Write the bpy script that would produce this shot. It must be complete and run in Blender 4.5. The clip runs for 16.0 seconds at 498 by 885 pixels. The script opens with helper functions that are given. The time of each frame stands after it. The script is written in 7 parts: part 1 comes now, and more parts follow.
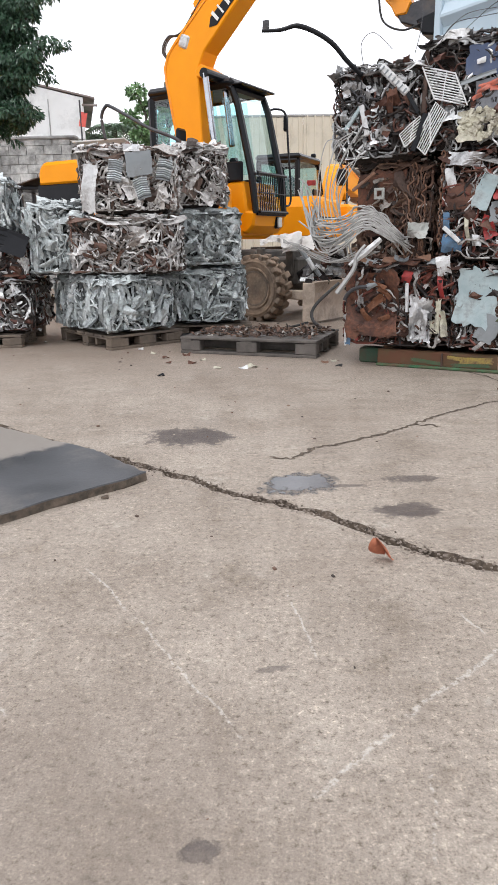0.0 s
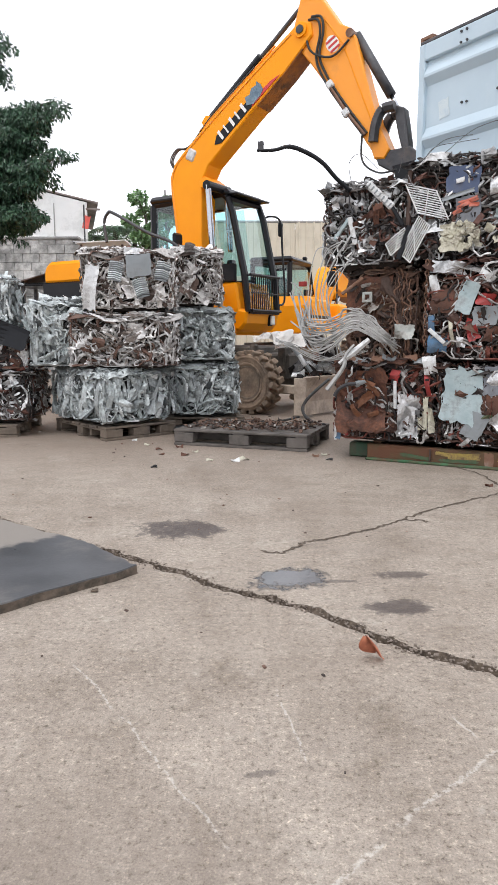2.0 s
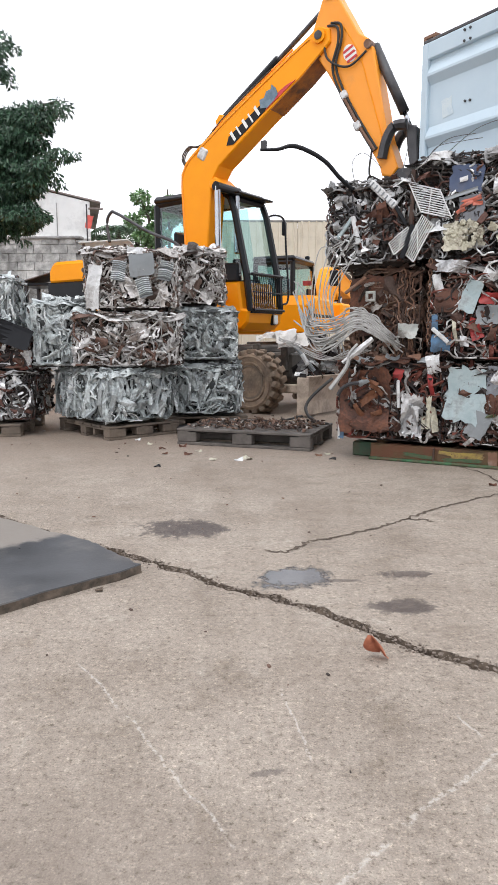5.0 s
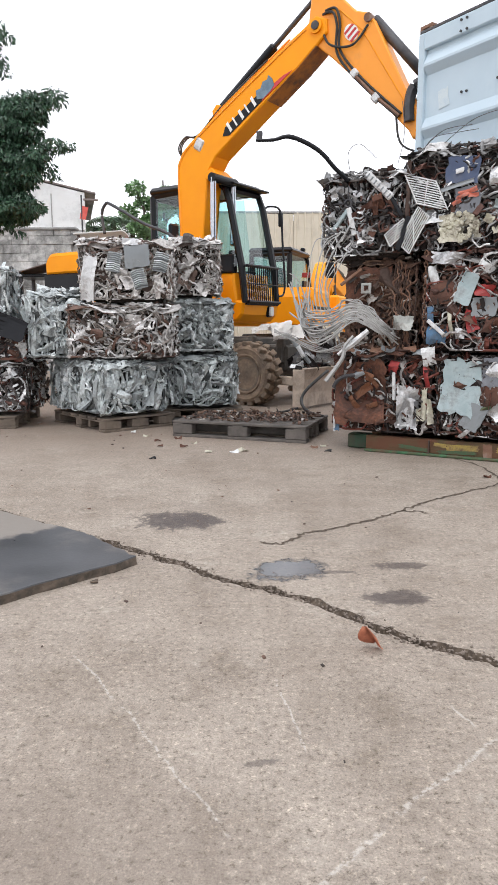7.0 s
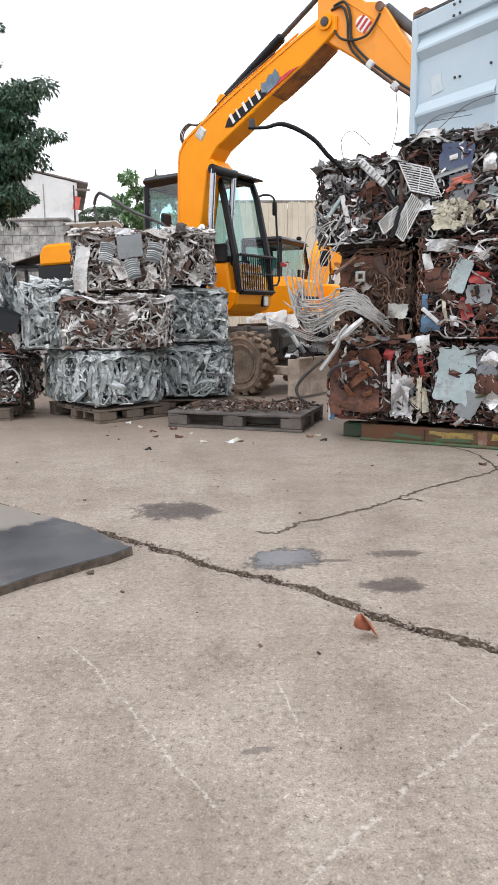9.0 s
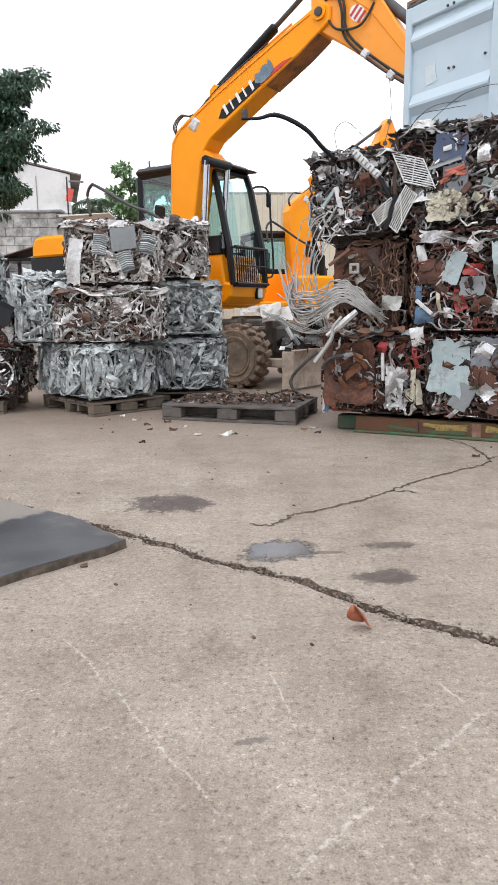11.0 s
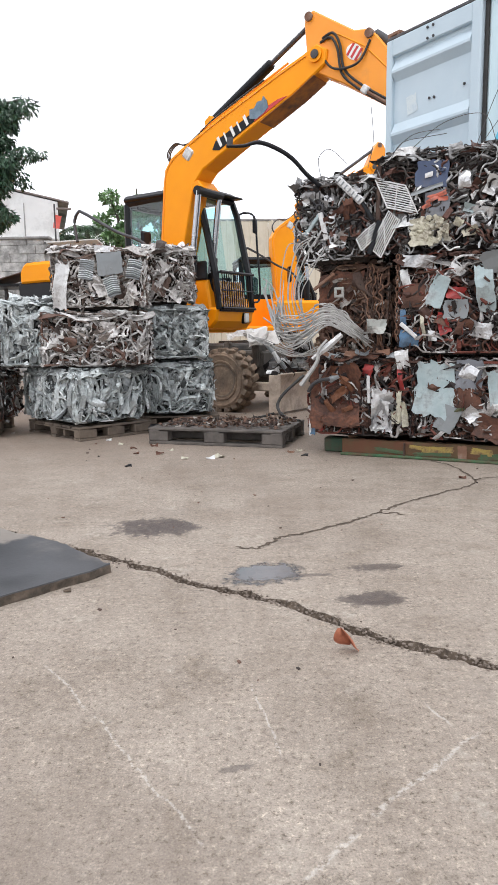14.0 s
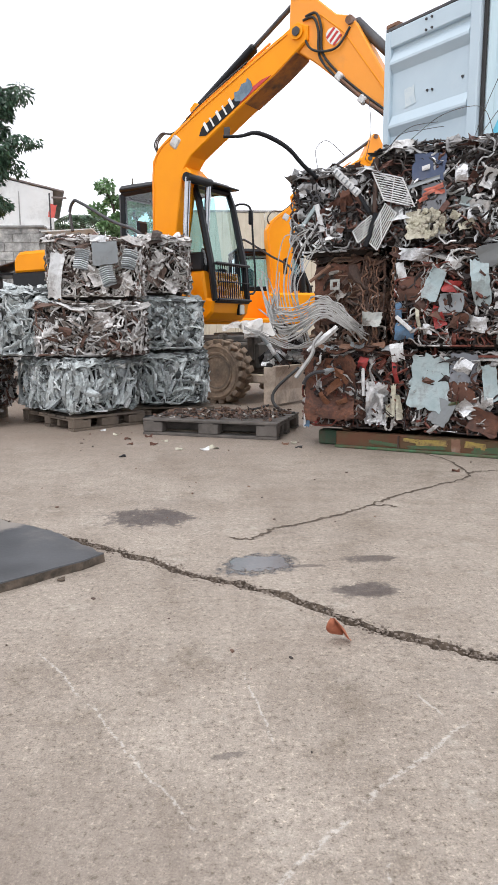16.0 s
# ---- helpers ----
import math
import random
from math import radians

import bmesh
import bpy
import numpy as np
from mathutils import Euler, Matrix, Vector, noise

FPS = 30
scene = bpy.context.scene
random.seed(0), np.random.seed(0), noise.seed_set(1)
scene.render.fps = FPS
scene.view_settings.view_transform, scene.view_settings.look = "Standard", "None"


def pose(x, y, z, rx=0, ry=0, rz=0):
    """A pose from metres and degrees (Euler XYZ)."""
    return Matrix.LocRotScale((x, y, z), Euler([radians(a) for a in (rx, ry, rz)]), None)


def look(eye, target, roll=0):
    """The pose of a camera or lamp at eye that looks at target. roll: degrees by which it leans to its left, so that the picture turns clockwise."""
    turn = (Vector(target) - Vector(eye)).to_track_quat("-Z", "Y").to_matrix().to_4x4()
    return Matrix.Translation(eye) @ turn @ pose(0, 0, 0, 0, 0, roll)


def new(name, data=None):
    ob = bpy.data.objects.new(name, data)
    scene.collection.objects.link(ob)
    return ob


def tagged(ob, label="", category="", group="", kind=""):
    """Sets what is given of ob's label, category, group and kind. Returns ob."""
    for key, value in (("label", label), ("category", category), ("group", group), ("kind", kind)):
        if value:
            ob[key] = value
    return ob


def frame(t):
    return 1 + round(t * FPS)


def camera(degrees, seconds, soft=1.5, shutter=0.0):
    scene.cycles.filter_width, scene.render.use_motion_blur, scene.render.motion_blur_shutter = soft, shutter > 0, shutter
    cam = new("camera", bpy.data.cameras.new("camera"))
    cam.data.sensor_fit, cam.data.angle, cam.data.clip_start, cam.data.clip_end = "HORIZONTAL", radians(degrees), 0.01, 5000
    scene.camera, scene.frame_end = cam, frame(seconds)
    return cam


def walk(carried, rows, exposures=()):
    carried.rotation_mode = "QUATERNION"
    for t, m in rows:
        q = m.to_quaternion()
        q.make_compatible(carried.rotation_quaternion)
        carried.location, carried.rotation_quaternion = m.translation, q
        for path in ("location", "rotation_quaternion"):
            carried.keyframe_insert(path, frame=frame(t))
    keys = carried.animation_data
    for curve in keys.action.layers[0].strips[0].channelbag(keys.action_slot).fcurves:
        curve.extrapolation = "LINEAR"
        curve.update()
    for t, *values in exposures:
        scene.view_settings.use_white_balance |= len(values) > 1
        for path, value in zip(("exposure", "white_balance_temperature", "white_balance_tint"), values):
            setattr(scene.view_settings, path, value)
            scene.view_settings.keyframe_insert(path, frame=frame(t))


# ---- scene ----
cam = camera(39.9, 16.0)
PATH = [
    (0, (0.007, 0.049, 1.024), (-0.01, 1.968, 0.459), -0.9),
    (0.5, (0.002, 0.035, 1.035), (-0.01, 1.959, 0.488), -0.6),
    (1, (0.003, 0.033, 1.038), (-0.003, 1.958, 0.495), -0.5),
    (1.5, (0.006, 0.021, 1.041), (-0.001, 1.978, 0.63), -0.6),
    (2, (0.006, 0.004, 1.055), (0.016, 1.98, 0.745), 0.0),
    (2.5, (0.004, 0.002, 1.056), (0.015, 1.981, 0.769), 0.1),
    (3, (0.0, -0.003, 1.061), (0.003, 1.976, 0.773), 0.1),
    (3.5, (-0.001, -0.001, 1.06), (0.0, 1.977, 0.761), 0.0),
    (4, (-0.001, -0.001, 1.06), (0.004, 1.978, 0.769), 0.1),
    (6.3, (0.003, 0.008, 1.049), (0.002, 1.979, 0.706), -0.3),
    (6.5, (0.005, 0.001, 1.056), (0.006, 1.973, 0.723), -0.2),
    (7, (0.002, 0.003, 1.054), (0.017, 1.974, 0.72), -0.0),
    (7.5, (0.007, 0.017, 1.048), (0.013, 1.987, 0.703), -0.2),
    (8, (0.006, 0.002, 1.053), (0.019, 1.97, 0.697), -0.5),
    (8.5, (0.007, 0.006, 1.05), (0.023, 1.973, 0.685), -0.5),
    (9, (0.008, 0.006, 1.05), (0.034, 1.972, 0.688), -0.5),
    (11.5, (0.017, 0.01, 1.044), (0.057, 1.972, 0.659), -0.6),
    (12, (0.018, 0.017, 1.039), (0.057, 1.979, 0.655), -0.7),
    (12.5, (0.021, 0.024, 1.034), (0.066, 1.987, 0.652), -0.9),
    (13, (0.024, 0.011, 1.039), (0.068, 1.981, 0.697), -1.0),
    (13.5, (0.025, 0.015, 1.036), (0.091, 1.992, 0.741), -0.6),
    (14, (0.029, 0.016, 1.035), (0.104, 1.99, 0.722), -0.8),
    (14.5, (0.028, 0.012, 1.038), (0.104, 1.983, 0.711), -1.1),
    (15, (0.032, 0.024, 1.035), (0.075, 1.985, 0.647), -2.2),
    (15.5, (0.036, 0.023, 1.027), (0.139, 1.983, 0.644), -1.0),
    (16, (0.026, 0.011, 1.029), (0.118, 1.981, 0.694), -0.2),
]
walk(cam, [(t, look(eye, target, roll)) for t, eye, target, roll in PATH])

# ---------- world, sun, exposure ----------
world = bpy.data.worlds.new("overcast")
scene.world = world
world.use_nodes = True
wn, wl = world.node_tree.nodes, world.node_tree.links
sky = wn.new("ShaderNodeTexSky")
sky.sky_type, sky.sun_disc = "NISHITA", False
sky.sun_elevation, sky.sun_rotation = radians(62), radians(200)
tone = wn.new("ShaderNodeMix")
tone.data_type = "RGBA"
tone.inputs["Factor"].default_value = 0.94
wl.new(sky.outputs["Color"], tone.inputs["A"])
tone.inputs["B"].default_value = (10.7, 10.75, 11.4, 1)
wl.new(tone.outputs["Result"], wn["Background"].inputs["Color"])
wn["Background"].inputs["Strength"].default_value = 0.112
sun = new("sun", bpy.data.lights.new("sun", "SUN"))
sun.data.energy, sun.data.angle, sun.data.color = 0.8, radians(25), (1.0, 0.975, 0.94)
sun.matrix_world = look((-2, -5, 12), (0, 0, 0))
scene.view_settings.exposure = 0.36


# ---------- mesh helpers ----------
class Mesh:
    """Collects vertices and faces of one part."""

    def __init__(self):
        self.v, self.f, self.n = [], [], 0

    def add(self, piece, m=None):
        v, f = piece
        v = np.asarray(v, float).reshape(-1, 3)
        if m is not None:
            a = np.array(m)
            v = v @ a[:3, :3].T + a[:3, 3]
        self.v.append(v)
        self.f += [tuple(i + self.n for i in q) for q in f]
        self.n += len(v)
        return self

    def data(self, name, material, smooth=False):
        me = bpy.data.meshes.new(name)
        me.from_pydata(np.concatenate(self.v).tolist(), [], self.f)
        me.materials.append(material)
        if smooth:
            me.polygons.foreach_set("use_smooth", [True] * len(me.polygons))
        me.update()
        return me


def part(name, piece, material, parent=None, label="", m=None, smooth=False, kind=""):
    mesh = piece if isinstance(piece, Mesh) else Mesh().add(piece)
    ob = new(name, mesh.data(name, material, smooth))
    if parent is not None:
        ob.parent = parent
    if m is not None:
        ob.matrix_basis = m
    return tagged(ob, label, kind=kind)


def thing(name, label, category, m=None, group="", kind=""):
    ob = new(name)
    ob.empty_display_size = 0.1
    if m is not None:
        ob.matrix_basis = m
    return tagged(ob, label, category, group, kind)


def rbox(sx, sy, sz, b=0.01, at=(0, 0, 0)):
    """A box with chamfered edges round the point at."""
    h = (sx / 2, sy / 2, sz / 2)
    b = min(b, 0.45 * min(sx, sy, sz))
    v, idx = [], {}
    for x in (-1, 1):
        for y in (-1, 1):
            for z in (-1, 1):
                for k in range(3):
                    s = (x, y, z)
                    idx[s, k] = len(v)
                    v.append([s[i] * (h[i] - (0 if i == k else b)) + at[i] for i in range(3)])
    f = []
    for k in range(3):
        i, j = [(1, 2), (2, 0), (0, 1)][k]
        for sgn in (-1, 1):
            ring = []
            for a, c in ((-1, -1), (1, -1), (1, 1), (-1, 1)):
                s = [0, 0, 0]
                s[k], s[i], s[j] = sgn, a, c
                ring.append(idx[tuple(s), k])
            f.append(tuple(ring if sgn > 0 else ring[::-1]))
        for a in (-1, 1):
            for c in (-1, 1):
                lo, hi = [0, 0, 0], [0, 0, 0]
                lo[k], hi[k] = -1, 1
                lo[i] = hi[i] = a
                lo[j] = hi[j] = c
                q = (idx[tuple(lo), i], idx[tuple(hi), i], idx[tuple(hi), j], idx[tuple(lo), j])
                f.append(q if a * c < 0 else q[::-1])
    for x in (-1, 1):
        for y in (-1, 1):
            for z in (-1, 1):
                t = tuple(idx[(x, y, z), k] for k in range(3))
                f.append(t if x * y * z > 0 else t[::-1])
    return v, f


def prism(poly, w, b=0.012, y0=0.0):
    """A polygon of (x, z) pairs, counter-clockwise seen from -y, w wide along y, with chamfered rims."""
    p = np.array(poly, float)
    e = np.roll(p, -1, 0) - p
    e /= np.maximum(np.linalg.norm(e, axis=1, keepdims=True), 1e-9)
    nr = np.stack([-e[:, 1], e[:, 0]], 1)
    area = np.sum(p[:, 0] * np.roll(p[:, 1], -1) - np.roll(p[:, 0], -1) * p[:, 1])
    if area < 0:
        nr = -nr
    inn = nr + np.roll(nr, 1, 0)
    inn /= np.maximum(np.sum(inn * inn, 1, keepdims=True) / 2, 0.35)
    q = p + inn * b
    n = len(p)
    v = []
    for ring, y in ((q, -w / 2), (p, -w / 2 + b), (p, w / 2 - b), (q, w / 2)):
        v += [(x, y + y0, z) for x, z in ring]
    f = [tuple(range(n)), tuple(range(4 * n - 1, 3 * n - 1, -1))]
    for k in range(3):
        for i in range(n):
            j = (i + 1) % n
            f.append((k * n + i, (k + 1) * n + i, (k + 1) * n + j, k * n + j))
    if area < 0:
        f = [t[::-1] for t in f]
    return v, f


def frames(pts):
    """Tangents and two normals along a line of points."""
    p = np.asarray(pts, float)
    t = np.gradient(p, axis=0)
    t /= np.maximum(np.linalg.norm(t, axis=1, keepdims=True), 1e-9)
    ref = np.array((0.0, 0, 1)) if abs(t[:, 2]).mean() < 0.8 else np.array((1.0, 0, 0))
    a = np.cross(t, ref)
    a /= np.maximum(np.linalg.norm(a, axis=1, keepdims=True), 1e-9)
    return p, t, a, np.cross(a, t)


def tube(pts, r, n=6):
    p, t, a, c = frames(pts)
    r = np.broadcast_to(np.asarray(r, float), (len(p),))
    ang = np.arange(n) * 2 * math.pi / n
    v = (p[:, None] + r[:, None, None] * (np.cos(ang)[None, :, None] * a[:, None] + np.sin(ang)[None, :, None] * c[:, None])).reshape(-1, 3)
    f = [(i * n + k, i * n + (k + 1) % n, (i + 1) * n + (k + 1) % n, (i + 1) * n + k) for i in range(len(p) - 1) for k in range(n)]
    f += [tuple(range(n))[::-1], tuple(range((len(p) - 1) * n, len(p) * n))]
    return v, f


def lathe(profile, n=32, y=True):
    """Turns (radius, along) pairs round the y axis."""
    ang = np.arange(n) * 2 * math.pi / n
    v = [(r * math.cos(q), s, r * math.sin(q)) for r, s in profile for q in ang]
    f = [(i * n + k, (i + 1) * n + k, (i + 1) * n + (k + 1) % n, i * n + (k + 1) % n) for i in range(len(profile) - 1) for k in range(n)]
    f += [tuple(range(n)), tuple(range((len(profile) - 1) * n, len(profile) * n))[::-1]]
    return v, f


def smooth_line(pts, k=8):
    """A Catmull-Rom line through the points."""
    p = np.array([pts[0], *pts, pts[-1]], float)
    out = []
    for i in range(1, len(p) - 2):
        for s in np.arange(k) / k:
            a, b, c, d = p[i - 1:i + 3]
            out.append(0.5 * (2 * b + (c - a) * s + (2 * a - 5 * b + 4 * c - d) * s * s + (3 * b - 3 * c + d - a) * s ** 3))
    out.append(p[-2])
    return np.array(out)


def crumple(rng, w, h, n=7, amp=0.25, thick=0.006):
    """A crumpled plate in the xz plane, with thickness: straight creases at random angles."""
    gx, gz = np.meshgrid(np.linspace(-w / 2, w / 2, n), np.linspace(-h / 2, h / 2, n))
    gx = gx + rng.normal(0, 0.03 * w, gx.shape)
    gz = gz + rng.normal(0, 0.03 * h, gz.shape)
    y = np.zeros_like(gx)
    for _ in range(6):
        q = rng.uniform(0, math.pi)
        o = rng.uniform(-0.3, 0.3) * min(w, h)
        y += rng.uniform(-1, 1) * amp * np.abs(gx * math.cos(q) + gz * math.sin(q) - o)
    y -= y.mean()
    y = np.clip(y, -0.045, 0.03)
    front = np.stack([gx, y, gz], -1).reshape(-1, 3)
    v = np.concatenate([front, front + (0, thick, 0)])
    f, m = [], n * n
    for i in range(n - 1):
        for j in range(n - 1):
            q = (i * n + j, i * n + j + 1, (i + 1) * n + j + 1, (i + 1) * n + j)
            f += [q, tuple(k + m for k in q[::-1])]
    rim = list(range(n)) + [i * n + n - 1 for i in range(1, n)] + list(range(n * n - 2, n * n - n - 1, -1)) + [i * n for i in range(n - 2, 0, -1)]
    for a, b in zip(rim, rim[1:] + rim[:1]):
        f.append((b, a, a + m, b + m))
    return v, f


def ribbon(rng, x, z, ang, length, width, out, curl, w, h, fold, n=7):
    """A bent strip of scrap lying on the face y = 0 of size w x h, proud of it towards -y."""
    step = length / n
    kink = rng.normal(0, curl, n + 1) + (rng.random(n + 1) < 0.16) * rng.normal(0, 1.1, n + 1)
    q = ang + np.cumsum(kink)
    px = x + np.cumsum(np.cos(q)) * step
    pz = z + np.cumsum(np.sin(q)) * step
    px = np.clip(px, -w / 2 - 0.012, w / 2 + 0.012)
    pz = np.clip(pz, 0.012, h - 0.022)
    py = -out - 0.016 * np.sin(np.linspace(0, rng.uniform(2, 7), n + 1) + rng.uniform(0, 6)) - 0.006
    py = py + rng.normal(0, 0.004, n + 1)
    mid = np.stack([px, py, pz], 1)
    tilt = rng.uniform(-1.0, 1.0) + rng.uniform(-1.2, 1.2) * np.linspace(0, 1, n + 1)
    side = np.stack([-np.sin(q) * np.cos(tilt), np.sin(tilt), np.cos(q) * np.cos(tilt)], 1)
    wd = width * (0.45 + 1.1 * rng.random(n + 1))
    nrm = np.stack([0 * q, -np.cos(tilt), 0 * q], 1)
    rows = [mid + side * wd[:, None] / 2 - nrm * fold * width, mid + side * wd[:, None] * 0.15 + nrm * fold * width * 0.5,
            mid - side * wd[:, None] * 0.2 + nrm * fold * width * 0.3, mid - side * wd[:, None] / 2 - nrm * fold * width]
    v = np.stack(rows, 1).reshape(-1, 3)
    f = [(i * 4 + k, i * 4 + k + 1, (i + 1) * 4 + k + 1, (i + 1) * 4 + k) for i in range(n) for k in range(3)]
    return v, f


# ---------- materials ----------
def nodes_of(name):
    mat = bpy.data.materials.new(name)
    mat.use_nodes = True
    nt = mat.node_tree
    return mat, nt, nt.nodes, nt.links, nt.nodes["Principled BSDF"]


def ramp(ns, stops, mode="LINEAR"):
    r = ns.new("ShaderNodeValToRGB")
    r.color_ramp.interpolation = mode
    while len(r.color_ramp.elements) < len(stops):
        r.color_ramp.elements.new(0.5)
    for e, (pos, col) in zip(r.color_ramp.elements, stops):
        e.position = pos
        e.color = (*col, 1) if len(col) == 3 else col
    return r


def noise_node(ns, ls, coord, scale, detail=5.0, rough=0.6):
    n = ns.new("ShaderNodeTexNoise")
    n.inputs["Scale"].default_value, n.inputs["Detail"].default_value, n.inputs["Roughness"].default_value = scale, detail, rough
    ls.new(coord, n.inputs["Vector"])
    return n


def mix(ns, ls, fac, a, b, mode="MIX"):
    m = ns.new("ShaderNodeMix")
    m.data_type, m.blend_type = "RGBA", mode
    for sock, val in (("Factor", fac), ("A", a), ("B", b)):
        if isinstance(val, (int, float)):
            m.inputs[sock].default_value = val
        elif isinstance(val, tuple):
            m.inputs[sock].default_value = (*val, 1)
        else:
            ls.new(val, m.inputs[sock])
    return m.outputs["Result"]


def surf(name, c1, c2, scale=6.0, rough=0.6, metal=0.0, bump=0.2, dirt=None, dirt_amount=0.45, dirt_scale=1.7, fine=60.0, place=False):
    """A worn surface: two tones at one scale, stains at another, fine relief."""
    mat, nt, ns, ls, sh = nodes_of(name)
    tc = ns.new("ShaderNodeNewGeometry").outputs["Position"] if place else ns.new("ShaderNodeTexCoord").outputs["Object"]
    n1 = noise_node(ns, ls, tc, scale)
    r1 = ramp(ns, [(0.35, c1), (0.68, c2)])
    ls.new(n1.outputs["Fac"], r1.inputs["Fac"])
    col = r1.outputs["Color"]
    if dirt:
        n2 = noise_node(ns, ls, tc, dirt_scale, 8.0, 0.7)
        r2 = ramp(ns, [(1 - dirt_amount - 0.12, (0, 0, 0)), (1 - dirt_amount + 0.14, (1, 1, 1))])
        ls.new(n2.outputs["Fac"], r2.inputs["Fac"])
        col = mix(ns, ls, r2.outputs["Color"], col, dirt)
    ls.new(col, sh.inputs["Base Color"])
    sh.inputs["Metallic"].default_value = metal
    n3 = noise_node(ns, ls, tc, fine, 4.0)
    rr = ns.new("ShaderNodeMapRange")
    rr.inputs["To Min"].default_value, rr.inputs["To Max"].default_value = max(0.05, rough - 0.13), min(1, rough + 0.13)
    ls.new(n1.outputs["Fac"], rr.inputs["Value"])
    ls.new(rr.outputs["Result"], sh.inputs["Roughness"])
    if bump:
        bp = ns.new("ShaderNodeBump")
        bp.inputs["Strength"].default_value, bp.inputs["Distance"].default_value = bump, 0.01
        ls.new(n3.outputs["Fac"], bp.inputs["Height"])
        ls.new(bp.outputs["Normal"], sh.inputs["Normal"])
    return mat


def scrap(name, stops, rough=0.5, metal=0.5, single=False, dirt=(0.05, 0.035, 0.025)):
    """Scrap metal: each strip takes one tone of the palette, with grime on top."""
    mat, nt, ns, ls, sh = nodes_of(name)
    tc = ns.new("ShaderNodeTexCoord").outputs["Object"]
    rnd = ns.new("ShaderNodeObjectInfo").outputs["Random"] if single else ns.new("ShaderNodeNewGeometry").outputs["Random Per Island"]
    r = ramp(ns, stops, "CONSTANT")
    ls.new(rnd, r.inputs["Fac"])
    n1 = noise_node(ns, ls, tc, 14.0, 6.0, 0.7)
    r1 = ramp(ns, [(0.48, (0, 0, 0)), (0.76, (0.75, 0.75, 0.75))])
    ls.new(n1.outputs["Fac"], r1.inputs["Fac"])
    col = mix(ns, ls, r1.outputs["Color"], r.outputs["Color"], dirt)
    n2 = noise_node(ns, ls, tc, 45.0, 4.0)
    r2 = ramp(ns, [(0.3, (0.72, 0.72, 0.72)), (0.7, (1.15, 1.15, 1.15))])
    ls.new(n2.outputs["Fac"], r2.inputs["Fac"])
    ls.new(mix(ns, ls, 1.0, col, r2.outputs["Color"], "MULTIPLY"), sh.inputs["Base Color"])
    sh.inputs["Metallic"].default_value, sh.inputs["Roughness"].default_value = metal, rough
    bp = ns.new("ShaderNodeBump")
    bp.inputs["Strength"].default_value, bp.inputs["Distance"].default_value = 0.35, 0.008
    ls.new(n2.outputs["Fac"], bp.inputs["Height"])
    ls.new(bp.outputs["Normal"], sh.inputs["Normal"])
    return mat


ALU = [(0.0, (0.10, 0.112, 0.114)), (0.14, (0.37, 0.405, 0.41)), (0.32, (0.56, 0.61, 0.615)), (0.56, (0.68, 0.735, 0.74)), (0.74, (0.45, 0.495, 0.495)), (0.90, (0.82, 0.86, 0.86))]
MIXED = [(0.0, (0.065, 0.05, 0.043)), (0.16, (0.48, 0.47, 0.46)), (0.36, (0.15, 0.085, 0.064)), (0.50, (0.66, 0.65, 0.64)), (0.70, (0.30, 0.265, 0.24)), (0.82, (0.86, 0.855, 0.845))]
SHAVINGS = [(0.0, (0.09, 0.065, 0.055)), (0.14, (0.56, 0.54, 0.52)), (0.36, (0.23, 0.16, 0.13)), (0.50, (0.74, 0.72, 0.70)), (0.76, (0.42, 0.39, 0.36)), (0.86, (0.87, 0.86, 0.85))]
RUST = [(0.0, (0.085, 0.042, 0.032)), (0.18, (0.032, 0.026, 0.025)), (0.36, (0.13, 0.062, 0.042)), (0.48, (0.36, 0.34, 0.325)), (0.60, (0.028, 0.02, 0.02)), (0.72, (0.44, 0.43, 0.42)), (0.82, (0.17, 0.05, 0.035)), (0.91, (0.64, 0.64, 0.63))]
BROWN = [(0.0, (0.085, 0.052, 0.040)), (0.3, (0.15, 0.085, 0.06)), (0.55, (0.04, 0.03, 0.025)), (0.75, (0.21, 0.13, 0.09)), (0.92, (0.38, 0.35, 0.32))]
DARK = [(0.0, (0.026, 0.024, 0.024)), (0.24, (0.10, 0.09, 0.085)), (0.38, (0.32, 0.32, 0.32)), (0.52, (0.03, 0.025, 0.024)), (0.64, (0.50, 0.515, 0.52)), (0.74, (0.12, 0.058, 0.045)), (0.90, (0.86, 0.87, 0.875))]
M_SCRAP = {k: (scrap("scrap_" + k, p, ro, me), scrap("scrap_piece_" + k, p, ro, me, True)) for k, p, ro, me in
           (("alu", ALU, 0.52, 0.25), ("mixed", MIXED, 0.5, 0.3), ("shavings", SHAVINGS, 0.5, 0.25), ("rust", RUST, 0.58, 0.3), ("brown", BROWN, 0.7, 0.15), ("dark", DARK, 0.45, 0.45))}
# core colours near-black: shade of the gaps between strips is painted in
M_CORE_SHADE = surf("bale_core_gap_shade", (0.018, 0.014, 0.012), (0.045, 0.033, 0.027), 18, 0.85, 0.1, 0.6)
M_CORE_ALU_SHADE = surf("bale_core_gap_shade_grey", (0.02, 0.021, 0.021), (0.055, 0.058, 0.057), 18, 0.7, 0.2, 0.6)
M_ORANGE = surf("orange_paint", (0.93, 0.325, 0.001), (0.97, 0.355, 0.002), 2.5, 0.5, 0.0, 0.03, (0.66, 0.24, 0.02), 0.28, 2.2)
M_ORANGE_FADED = surf("orange_paint_arm", (0.90, 0.315, 0.018), (0.95, 0.345, 0.03), 2.5, 0.42, 0.0, 0.03, (0.66, 0.26, 0.06), 0.26, 2.2)
